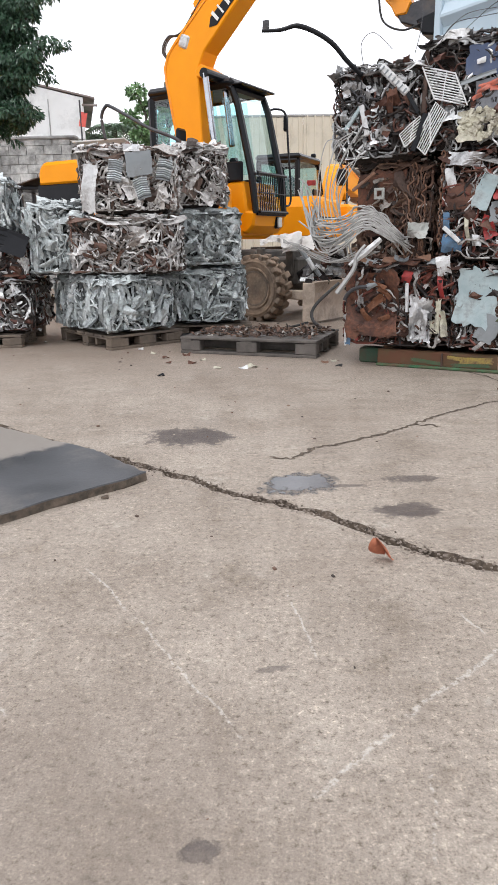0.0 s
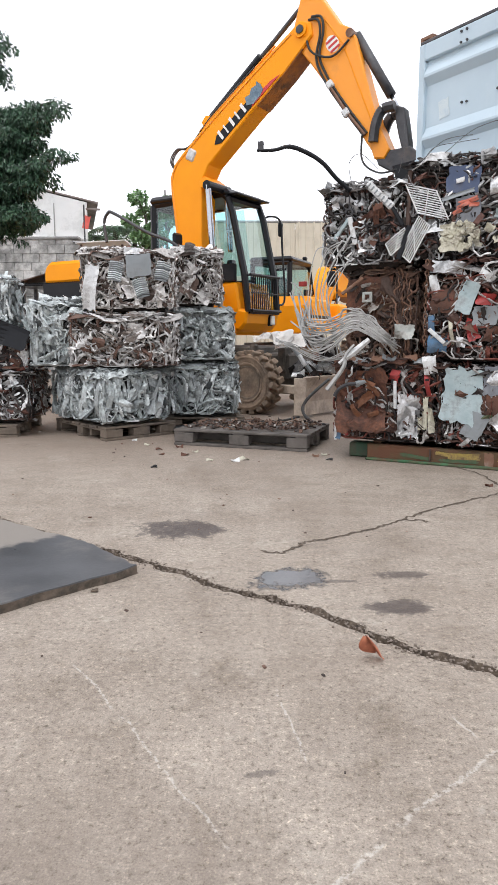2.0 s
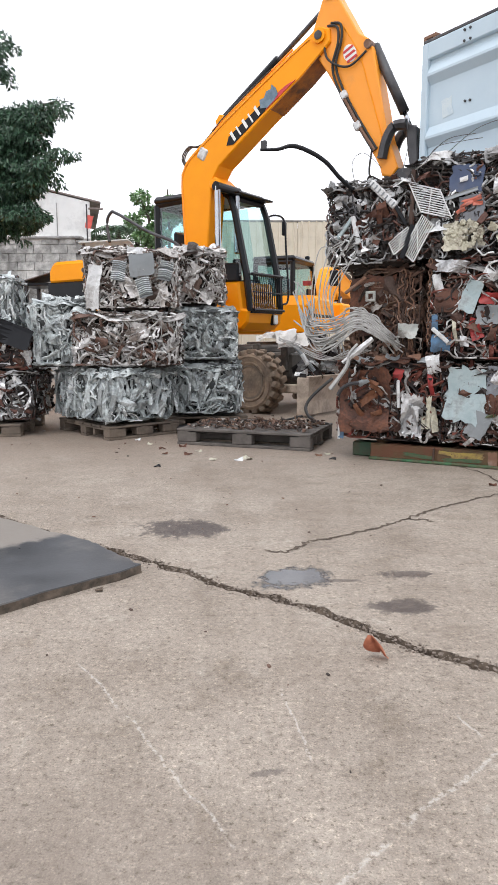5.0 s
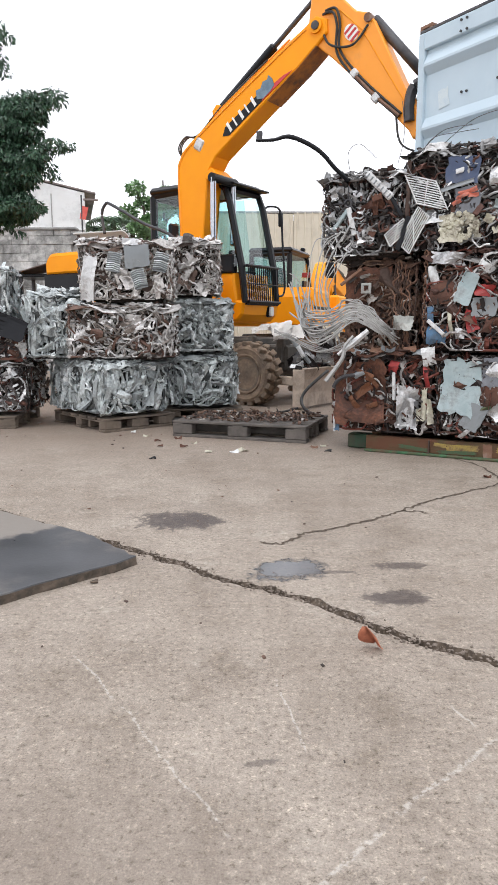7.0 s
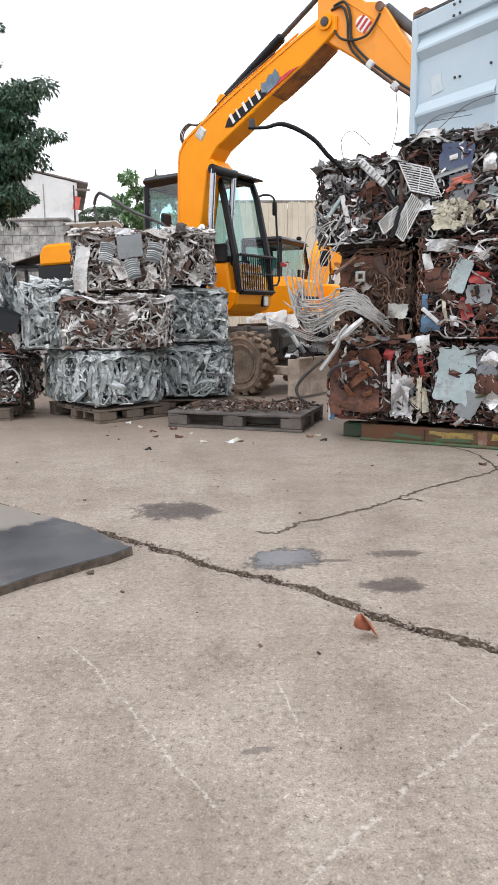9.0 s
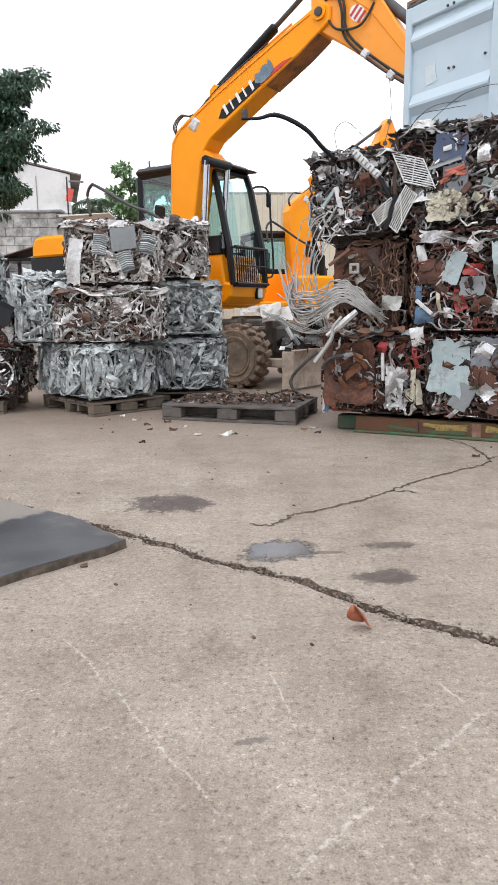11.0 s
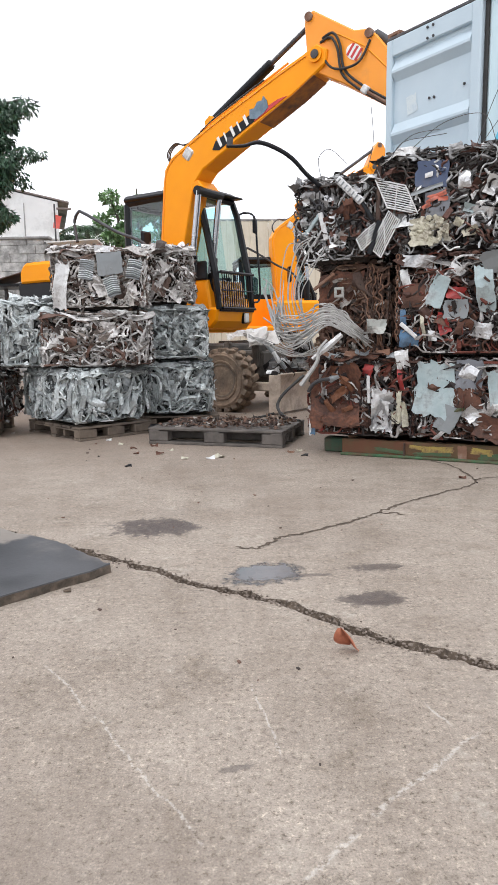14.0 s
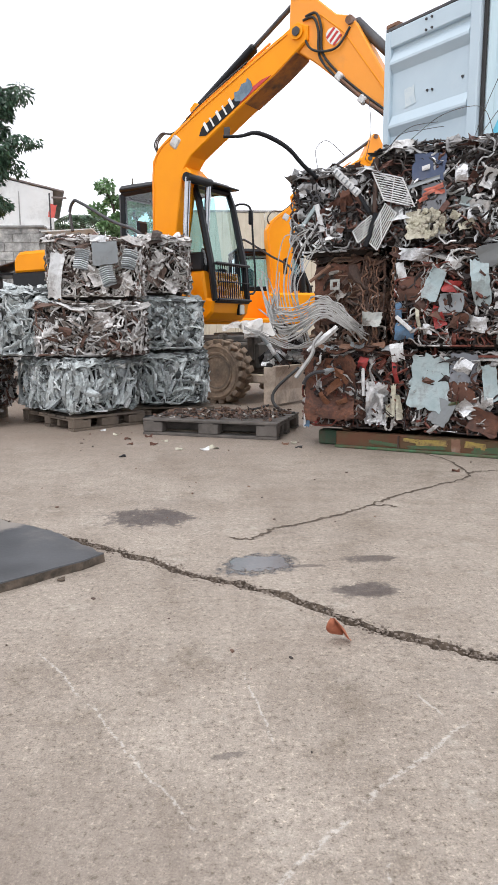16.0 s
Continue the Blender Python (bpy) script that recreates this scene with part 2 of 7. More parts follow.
M_BLACK = surf("black_paint", (0.006, 0.007, 0.009), (0.012, 0.013, 0.016), 5, 0.34, 0.0, 0.04, (0.03, 0.028, 0.026), 0.24, 3)
M_BLACK.node_tree.nodes["Principled BSDF"].inputs["Specular IOR Level"].default_value = 0.22
M_ORANGE.node_tree.nodes["Principled BSDF"].inputs["Specular IOR Level"].default_value = 0.3
M_GREYSTEEL = surf("dark_steel", (0.045, 0.045, 0.05), (0.09, 0.09, 0.095), 7, 0.5, 0.4, 0.1, (0.14, 0.11, 0.09), 0.35, 3)
M_CHROME = surf("chrome_rod", (0.42, 0.44, 0.47), (0.52, 0.54, 0.57), 3, 0.25, 1.0, 0.0)
M_RUBBER = surf("black_rubber", (0.02, 0.02, 0.02), (0.035, 0.034, 0.033), 12, 0.7, 0, 0.1)
M_TYRE = surf("muddy_tyre", (0.20, 0.14, 0.098), (0.35, 0.26, 0.185), 9, 0.9, 0, 0.3, (0.05, 0.045, 0.04), 0.42, 3)
M_RIM = surf("muddy_rim", (0.14, 0.108, 0.082), (0.27, 0.21, 0.16), 8, 0.8, 0.1, 0.2, (0.06, 0.05, 0.045), 0.4, 4)
M_CHASSIS = surf("muddy_chassis", (0.06, 0.055, 0.05), (0.13, 0.115, 0.10), 5, 0.8, 0.1, 0.2, (0.20, 0.17, 0.14), 0.4, 2)
M_BLADE = surf("worn_blade", (0.46, 0.37, 0.295), (0.62, 0.52, 0.43), 4, 0.65, 0.15, 0.15, (0.17, 0.13, 0.10), 0.4, 3)
M_SEAT = surf("seat_cloth", (0.03, 0.09, 0.09), (0.05, 0.13, 0.13), 20, 0.8)
M_WHITE = surf("white_mark", (0.78, 0.78, 0.76), (0.84, 0.84, 0.82), 6, 0.5, 0, 0.0)
M_RED = surf("red_mark", (0.50, 0.03, 0.03), (0.62, 0.05, 0.05), 6, 0.45, 0, 0.0)
M_BLUEGREY = surf("blue_grey_mark", (0.10, 0.16, 0.22), (0.20, 0.28, 0.34), 12, 0.5, 0, 0.0)
M_CONTAINER = surf("container_paint", (0.47, 0.58, 0.655), (0.52, 0.63, 0.70), 1.6, 0.5, 0.0, 0.03, (0.57, 0.66, 0.71), 0.35, 1.1)
M_WORNPAINT = surf("worn_container_paint", (0.58, 0.66, 0.68), (0.70, 0.75, 0.76), 16, 0.5, 0.0, 0.03, (0.50, 0.60, 0.66), 0.5, 10)
M_CONTAINER_SIDE = surf("container_side_paint", (0.50, 0.66, 0.72), (0.55, 0.70, 0.76), 1.2, 0.5, 0.0, 0.03, (0.62, 0.74, 0.78), 0.3, 1.0)
M_CYAN = surf("cyan_mark", (0.10, 0.50, 0.68), (0.14, 0.55, 0.72), 3, 0.5, 0, 0.0)
M_RUSTY = surf("rusty_steel", (0.16, 0.08, 0.05), (0.26, 0.15, 0.10), 9, 0.8, 0.1, 0.3, (0.30, 0.28, 0.26), 0.35, 4)
M_RUSTPLATE = surf("rust_plate", (0.065, 0.028, 0.02), (0.23, 0.092, 0.05), 15, 0.72, 0.1, 0.6, (0.03, 0.02, 0.017), 0.46, 7)
M_RUSTORANGE = surf("orange_rust", (0.15, 0.06, 0.03), (0.25, 0.10, 0.045), 12, 0.75, 0.1, 0.4, (0.06, 0.03, 0.02), 0.42, 9)
M_BOXGREY = surf("grey_crushed_tin", (0.34, 0.36, 0.34), (0.50, 0.51, 0.48), 10, 0.5, 0.2, 0.3, (0.16, 0.13, 0.11), 0.42, 9)
M_RACK = surf("white_wire", (0.62, 0.63, 0.63), (0.74, 0.75, 0.75), 12, 0.4, 0.0, 0.0)
M_RUSTDARK = surf("dark_rusty_bar", (0.05, 0.031, 0.024), (0.10, 0.062, 0.048), 12, 0.8, 0.1, 0.4)
M_WOOD = surf("pallet_wood", (0.12, 0.095, 0.072), (0.22, 0.175, 0.135), 7, 0.85, 0, 0.35, (0.08, 0.065, 0.055), 0.45, 3)
M_WOODGREY = surf("grey_pallet", (0.078, 0.069, 0.062), (0.15, 0.132, 0.118), 7, 0.8, 0, 0.3, (0.05, 0.045, 0.04), 0.4, 3)
M_PALE = surf("pale_blue_plate", (0.29, 0.37, 0.385), (0.41, 0.49, 0.50), 6, 0.5, 0.1, 0.2, (0.17, 0.16, 0.15), 0.38, 7)
M_WHITEMETAL = surf("white_enamel", (0.56, 0.57, 0.57), (0.72, 0.73, 0.73), 14, 0.45, 0.1, 0.2, (0.20, 0.18, 0.165), 0.40, 11)
M_SILVER = surf("silver_foil", (0.50, 0.51, 0.52), (0.76, 0.77, 0.78), 16, 0.35, 0.6, 0.4, (0.14, 0.13, 0.12), 0.40, 12)
M_NAVY = surf("navy_panel", (0.04, 0.06, 0.12), (0.07, 0.10, 0.18), 5, 0.5, 0, 0.1, (0.12, 0.12, 0.14), 0.35, 4)
M_SLATE = surf("slate_panel", (0.13, 0.14, 0.16), (0.19, 0.20, 0.22), 5, 0.55, 0, 0.1, (0.07, 0.07, 0.07), 0.35, 4)
M_GREYPLATE = surf("grey_plate", (0.21, 0.23, 0.24), (0.27, 0.29, 0.30), 4, 0.45, 0.3, 0.05, (0.12, 0.12, 0.12), 0.3, 5)
M_CORAL = surf("coral_flakes", (0.50, 0.12, 0.075), (0.62, 0.18, 0.11), 14, 0.6, 0, 0.2, (0.14, 0.10, 0.09), 0.45, 16)
M_CREAM = surf("cream_lump", (0.42, 0.40, 0.30), (0.62, 0.60, 0.50), 16, 0.7, 0, 0.5, (0.16, 0.13, 0.10), 0.42, 12)
M_BLUE = surf("blue_plastic", (0.05, 0.13, 0.24), (0.09, 0.20, 0.33), 10, 0.5, 0, 0.2, (0.05, 0.055, 0.065), 0.45, 9)
M_REDPIECE = surf("red_plastic", (0.28, 0.022, 0.02), (0.44, 0.045, 0.04), 10, 0.5, 0, 0.2, (0.09, 0.03, 0.03), 0.42, 11)
M_WIRE = surf("grey_cable", (0.28, 0.28, 0.27), (0.44, 0.44, 0.425), 14, 0.5, 0.1, 0.1, (0.25, 0.23, 0.21), 0.3, 8)
M_TARP = surf("white_tarp", (0.62, 0.60, 0.57), (0.76, 0.74, 0.71), 8, 0.6, 0, 0.2, (0.32, 0.29, 0.26), 0.35, 5)
M_LEAFDRY = surf("dry_leaf", (0.26, 0.075, 0.04), (0.48, 0.17, 0.09), 30, 0.6, 0, 0.2)
M_MAT = surf("wet_rubber_mat", (0.045, 0.047, 0.052), (0.085, 0.088, 0.096), 3, 0.34, 0, 0.08, (0.22, 0.20, 0.18), 0.40, 1.6)
def dusty_mat():
    """The wet mat's dark rubber, with dry pale dust over its far part."""
    mt = M_MAT
    ns, ls = mt.node_tree.nodes, mt.node_tree.links
    sh = ns["Principled BSDF"]
    old = sh.inputs["Base Color"].links[0].from_socket
    tc = ns.new("ShaderNodeTexCoord").outputs["Object"]
    sb = ns.new("ShaderNodeVectorMath")
    sb.operation = "SUBTRACT"
    ls.new(tc, sb.inputs[0])
    sb.inputs[1].default_value = (-0.98, 3.36, 0)
    dt = ns.new("ShaderNodeVectorMath")
    dt.operation = "DOT_PRODUCT"
    ls.new(sb.outputs["Vector"], dt.inputs[0])
    dt.inputs[1].default_value = (-0.62, 0.78, 0)
    nz = noise_node(ns, ls, tc, 7.0, 6.0, 0.7)
    ad = ns.new("ShaderNodeMath")
    ad.operation = "MULTIPLY_ADD"
    ls.new(nz.outputs["Fac"], ad.inputs[0])
    ad.inputs[1].default_value = 0.30
    ls.new(dt.outputs["Value"], ad.inputs[2])
    mr = ns.new("ShaderNodeMapRange")
    mr.inputs["From Min"].default_value, mr.inputs["From Max"].default_value = 0.13, 0.19
    ls.new(ad.outputs[0], mr.inputs["Value"])
    ls.new(mix(ns, ls, mr.outputs["Result"], old, (0.25, 0.225, 0.20)), sh.inputs["Base Color"])


dusty_mat()
M_MATEDGE = surf("mat_edge", (0.05, 0.04, 0.03), (0.13, 0.10, 0.075), 25, 0.9, 0, 0.6)


def glass(name, tint, rough=0.02):
    mat, nt, ns, ls, sh = nodes_of(name)
    tr = ns.new("ShaderNodeBsdfTransparent")
    tr.inputs["Color"].default_value = (*tint, 1)
    gl = ns.new("ShaderNodeBsdfGlossy")
    gl.inputs["Roughness"].default_value = rough
    fr = ns.new("ShaderNodeFresnel")
    fr.inputs["IOR"].default_value = 1.85
    ms = ns.new("ShaderNodeMixShader")
    ls.new(fr.outputs[0], ms.inputs[0])
    ls.new(tr.outputs[0], ms.inputs[1])
    ls.new(gl.outputs[0], ms.inputs[2])
    ls.new(ms.outputs[0], ns["Material Output"].inputs["Surface"])
    return mat


M_GLASS = glass("cab_glass", (0.66, 0.90, 0.93))


def foliage(name, c1, c2):
    mat, nt, ns, ls, sh = nodes_of(name)
    rnd = ns.new("ShaderNodeNewGeometry").outputs["Random Per Island"]
    r = ramp(ns, [(0.0, c1), (0.7, c2), (1.0, tuple(min(1, 1.5 * c) for c in c2))])
    ls.new(rnd, r.inputs["Fac"])
    ls.new(r.outputs["Color"], sh.inputs["Base Color"])
    sh.inputs["Roughness"].default_value = 0.36
    return mat


M_LEAVES = foliage("dark_leaves", (0.018, 0.045, 0.028), (0.05, 0.11, 0.062))
M_LEAVES_FAR = foliage("far_leaves", (0.09, 0.17, 0.07), (0.20, 0.33, 0.15))
M_PALM = foliage("palm_leaves", (0.10, 0.17, 0.11), (0.20, 0.30, 0.19))
M_BARK = surf("bark", (0.07, 0.055, 0.045), (0.13, 0.11, 0.09), 14, 0.9, 0, 0.5)
M_PLASTER = surf("stained_plaster", (0.74, 0.75, 0.74), (0.84, 0.85, 0.84), 1.2, 0.85, 0, 0.1, (0.42, 0.43, 0.42), 0.38, 0.9)
M_BLOCK = surf("concrete_block", (0.38, 0.38, 0.37), (0.54, 0.54, 0.525), 3, 0.9, 0, 0.3, (0.17, 0.17, 0.165), 0.45, 1.1)
M_WALLBLOCK = surf("weathered_wall_block", (0.30, 0.30, 0.29), (0.74, 0.74, 0.72), 4.5, 0.9, 0, 0.3, (0.10, 0.10, 0.095), 0.47, 2.2, place=True)
M_BEIGE = surf("beige_cladding", (0.60, 0.54, 0.43), (0.68, 0.62, 0.51), 0.9, 0.75, 0, 0.08, (0.36, 0.33, 0.27), 0.35, 0.5)
M_ROOF = surf("rusty_roof", (0.16, 0.13, 0.12), (0.30, 0.26, 0.24), 2, 0.8, 0, 0.1)
M_FLAG = surf("red_cloth", (0.65, 0.10, 0.08), (0.75, 0.16, 0.13), 4, 0.8, 0, 0.1)
M_GREENRUST = surf("green_rusty_skid", (0.06, 0.065, 0.03), (0.12, 0.085, 0.04), 7, 0.75, 0.1, 0.4, (0.12, 0.05, 0.025), 0.55, 4.5)
M_GREENPAINT = surf("green_paint", (0.02, 0.085, 0.035), (0.045, 0.15, 0.065), 10, 0.6, 0, 0.3, (0.09, 0.055, 0.03), 0.5, 9)
M_GREENDARK = surf("dark_green_paint", (0.02, 0.055, 0.03), (0.04, 0.085, 0.045), 9, 0.7, 0, 0.3, (0.06, 0.04, 0.025), 0.45, 7)
M_GRIME_SHADE = surf("grimy_shaded_orange_paint", (0.30, 0.10, 0.015), (0.50, 0.17, 0.015), 4, 0.6, 0, 0.2, (0.05, 0.03, 0.02), 0.45, 3.5)
M_YELLOW = surf("yellow_paint_patch", (0.36, 0.27, 0.05), (0.50, 0.38, 0.10), 12, 0.7, 0, 0.2, (0.12, 0.07, 0.04), 0.52, 12)


def concrete():
    """Worn yard concrete: aggregate, mottling, wet stains, scratches."""
    mat, nt, ns, ls, sh = nodes_of("yard_concrete")
    P = ns.new("ShaderNodeNewGeometry").outputs["Position"]

    def math_(op, a, b=None, c=None):
        m = ns.new("ShaderNodeMath")
        m.operation = op
        for k, val in enumerate((a, b, c)):
            if val is None:
                continue
            if isinstance(val, (int, float)):
                m.inputs[k].default_value = val
            else:
                ls.new(val, m.inputs[k])
        return m.outputs[0]

    def vec(op, a, b):
        m = ns.new("ShaderNodeVectorMath")
        m.operation = op
        ls.new(a, m.inputs[0])
        m.inputs[1].default_value = b
        return m.outputs["Value"] if op == "DOT_PRODUCT" else m.outputs["Vector"]

    def step(val, lo, hi):
        r = ns.new("ShaderNodeMapRange")
        r.interpolation_type = "SMOOTHSTEP"
        r.inputs["From Min"].default_value, r.inputs["From Max"].default_value = lo, hi
        ls.new(val, r.inputs["Value"])
        return r.outputs["Result"]

    n1 = noise_node(ns, ls, P, 1.1, 8, 0.65)
    n2 = noise_node(ns, ls, P, 26, 6, 0.72)
    n3 = noise_node(ns, ls, P, 62, 5, 0.68)
    n4 = noise_node(ns, ls, P, 0.35, 4, 0.6)
    r1 = ramp(ns, [(0.3, (0.243, 0.202, 0.164)), (0.5, (0.320, 0.275, 0.231)), (0.72, (0.384, 0.338, 0.289))])
    ls.new(n1.outputs["Fac"], r1.inputs["Fac"])
    r2 = ramp(ns, [(0.31, (0.64, 0.63, 0.62)), (0.45, (0.965, 0.965, 0.965)), (0.56, (1.03, 1.03, 1.03)), (0.70, (1.29, 1.29, 1.28))])
    ls.new(n2.outputs["Fac"], r2.inputs["Fac"])
    col = mix(ns, ls, 1.0, r1.outputs["Color"], r2.outputs["Color"], "MULTIPLY")
    r3 = ramp(ns, [(0.34, (0.46, 0.44, 0.41)), (0.41, (0.86, 0.85, 0.835)), (0.47, (0.98, 0.975, 0.97)), (0.57, (1.01, 1.01, 1.01)), (0.64, (1.42, 1.41, 1.38))])
    ls.new(n3.outputs["Fac"], r3.inputs["Fac"])
    col = mix(ns, ls, 1.0, col, r3.outputs["Color"], "MULTIPLY")
    n5 = noise_node(ns, ls, P, 4.2, 7, 0.72)
    r5 = ramp(ns, [(0.30, (0.73, 0.70, 0.66)), (0.46, (0.965, 0.957, 0.95)), (0.70, (1.14, 1.14, 1.14))])
    ls.new(n5.outputs["Fac"], r5.inputs["Fac"])
    col = mix(ns, ls, 1.0, col, r5.outputs["Color"], "MULTIPLY")
    n6 = noise_node(ns, ls, P, 190, 3, 0.6)
    r6 = ramp(ns, [(0.32, (0.66, 0.65, 0.63)), (0.45, (0.97, 0.97, 0.965)), (0.56, (1.02, 1.02, 1.02)), (0.68, (1.36, 1.35, 1.33))])
    ls.new(n6.outputs["Fac"], r6.inputs["Fac"])
    col = mix(ns, ls, 1.0, col, r6.outputs["Color"], "MULTIPLY")
    # pale scuffed skin and purplish damp films, in patches
    n7 = noise_node(ns, ls, P, 2.3, 9, 0.75)
    col = mix(ns, ls, math_("MULTIPLY", step(n7.outputs["Fac"], 0.54, 0.66), math_("MULTIPLY", step(n2.outputs["Fac"], 0.42, 0.60), 0.55)), col, (0.46, 0.425, 0.37))
    n8 = noise_node(ns, ls, P, 1.7, 6, 0.7)
    col = mix(ns, ls, math_("MULTIPLY", step(n8.outputs["Fac"], 0.55, 0.70), 0.42), col, (0.235, 0.200, 0.170))
    vo = ns.new("ShaderNodeTexVoronoi")
    vo.inputs["Scale"].default_value = 24
    ls.new(P, vo.inputs["Vector"])
    pit = math_("MULTIPLY", math_("SUBTRACT", 1.0, step(vo.outputs["Distance"], 0.08, 0.15)), step(n5.outputs["Fac"], 0.57, 0.63))
    col = mix(ns, ls, pit, col, (0.10, 0.08, 0.065))
    # fine dark pitting where the skin has worn off
    vf = ns.new("ShaderNodeTexVoronoi")
    vf.inputs["Scale"].default_value = 85
    ls.new(P, vf.inputs["Vector"])
    fine = math_("MULTIPLY", math_("SUBTRACT", 1.0, step(vf.outputs["Distance"], 0.14, 0.30)), step(n2.outputs["Fac"], 0.50, 0.60))
    col = mix(ns, ls, math_("MULTIPLY", fine, 0.6), col, (0.13, 0.105, 0.085))
    # broad, ragged darker brown patch of the near slab
    near = vec("SUBTRACT", P, (-0.55, 0.95, 0))
    nd = math_("SQRT", math_("ADD", math_("POWER", vec("DOT_PRODUCT", near, (1.1, 0, 0)), 2.0), math_("POWER", vec("DOT_PRODUCT", near, (0, 1.5, 0)), 2.0)))
    nd = math_("ADD", nd, math_("MULTIPLY", math_("SUBTRACT", n7.outputs["Fac"], 0.5), 1.4))
    col = mix(ns, ls, math_("MULTIPLY", math_("SUBTRACT", 1.0, step(nd, 0.35, 1.0)), 0.42), col, (0.185, 0.148, 0.120))
    # darker traffic grime in broad patches
    col = mix(ns, ls, math_("MULTIPLY", step(n4.outputs["Fac"], 0.50, 0.66), 0.38), col, (0.20, 0.155, 0.12))
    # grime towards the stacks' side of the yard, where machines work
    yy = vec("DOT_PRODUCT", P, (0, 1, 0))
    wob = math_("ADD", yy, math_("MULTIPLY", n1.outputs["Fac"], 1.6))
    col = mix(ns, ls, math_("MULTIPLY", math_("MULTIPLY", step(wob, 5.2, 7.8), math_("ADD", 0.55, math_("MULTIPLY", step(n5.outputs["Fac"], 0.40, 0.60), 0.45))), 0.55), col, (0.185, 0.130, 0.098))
    # scratches
    for ax, ay, bx, by, w, cut in SCRATCHES:
        L = math.hypot(bx - ax, by - ay)
        d, n = ((bx - ax) / L, (by - ay) / L, 0), (-(by - ay) / L, (bx - ax) / L, 0)
        q = vec("SUBTRACT", P, (ax, ay, 0))
        s = vec("DOT_PRODUCT", q, d)
        o = math_("ABSOLUTE", math_("ADD", vec("DOT_PRODUCT", q, n), math_("MULTIPLY", math_("SUBTRACT", n5.outputs["Fac"], 0.5), 0.07)))
        m = math_("MULTIPLY", math_("SUBTRACT", 1.0, step(o, w * 0.3, w)), math_("MULTIPLY", step(s, 0, 0.05), math_("SUBTRACT", 1.0, step(s, L - 0.05, L))))
        m = math_("MULTIPLY", m, step(n3.outputs["Fac"], cut, cut + 0.16))
        col = mix(ns, ls, math_("MULTIPLY", m, 0.5), col, (0.58, 0.55, 0.51))
    # oil and water stains
    wet = None
    for cx, cy, rx, ry, rot, dark in STAINS:
        c, s_ = math.cos(rot), math.sin(rot)
        q = vec("SUBTRACT", P, (cx, cy, 0))
        u = vec("DOT_PRODUCT", q, (c / rx, s_ / rx, 0))
        v = vec("DOT_PRODUCT", q, (-s_ / ry, c / ry, 0))
        r = math_("SQRT", math_("ADD", math_("MULTIPLY", u, u), math_("MULTIPLY", v, v)))
        r = math_("ADD", r, math_("ADD", math_("ADD", math_("MULTIPLY", math_("SUBTRACT", n2.outputs["Fac"], 0.5), 2.0), math_("MULTIPLY", math_("SUBTRACT", n5.outputs["Fac"], 0.5), 2.4)), math_("MULTIPLY", math_("SUBTRACT", n1.outputs["Fac"], 0.5), 1.2)))
        m = math_("SUBTRACT", 1.0, step(r, 0.70, 1.10))
        if dark != 0.55:
            m = math_("MULTIPLY", m, math_("ADD", 0.66, math_("MULTIPLY", step(n2.outputs["Fac"], 0.40, 0.52), 0.34)))
        # the 0.55 puddle's bluish base paints the sky's reflection into its colour
        col = mix(ns, ls, math_("MULTIPLY", m, 0.85 if dark == 0.55 else dark), col, (0.085, 0.092, 0.105) if dark == 0.55 else (0.058, 0.045, 0.042))
        mw = math_("MULTIPLY", m, 1.0 if dark == 0.55 else 0.55)
        wet = mw if wet is None else math_("MAXIMUM", wet, mw)
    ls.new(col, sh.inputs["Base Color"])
    ls.new(math_("SUBTRACT", math_("ADD", 0.62, math_("MULTIPLY", n2.outputs["Fac"], 0.3)), math_("MULTIPLY", wet, 0.62)), sh.inputs["Roughness"])
    bp = ns.new("ShaderNodeBump")
    bp.inputs["Strength"].default_value, bp.inputs["Distance"].default_value = 0.8, 0.008
    hsum = math_("ADD", math_("MULTIPLY", n3.outputs["Fac"], 0.7), math_("SUBTRACT", n2.outputs["Fac"], math_("MULTIPLY", pit, 0.8)))
    ls.new(math_("MULTIPLY", hsum, math_("SUBTRACT", 1.0, math_("MULTIPLY", wet, 0.93))), bp.inputs["Height"])
    ls.new(bp.outputs["Normal"], sh.inputs["Normal"])
    return mat


SCRATCHES = [(-0.56, 2.11, -0.36, 1.81, 0.006, 0.38), (-0.36, 1.81, -0.02, 1.26, 0.006, 0.42), (0.10, 1.10, 0.31, 1.32, 0.011, 0.41), (0.31, 1.32, 0.70, 1.66, 0.009, 0.41),
             (0.58, 1.80, 0.63, 1.66, 0.006, 0.36), (0.10, 1.95, 0.16, 1.55, 0.005, 0.40), (-0.75, 1.6, -0.55, 1.35, 0.006, 0.45), (0.3, 0.95, 0.36, 1.2, 0.006, 0.45)]
STAINS = [(-0.36, 3.66, 0.27, 0.17, -0.1, 0.95), (0.20, 2.88, 0.17, 0.14, 0.0, 0.55), (0.60, 2.56, 0.14, 0.07, 0.0, 0.85), (0.70, 2.93, 0.12, 0.05, 0.1, 0.75),
          (-0.10, 1.00, 0.036, 0.026, 0.3, 0.75), (0.05, 1.53, 0.05, 0.018, 0.3, 0.6), (0.4, 2.85, 0.09, 0.02, 0.0, 0.6)]
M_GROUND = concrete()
M_CRUMB = surf("concrete_crumb", (0.12, 0.095, 0.075), (0.26, 0.215, 0.18), 40, 0.95, 0, 0.4, place=True)
M_CRACK = surf("crack_dirt", (0.05, 0.036, 0.026), (0.15, 0.115, 0.085), 45, 0.95, 0, 0.5)


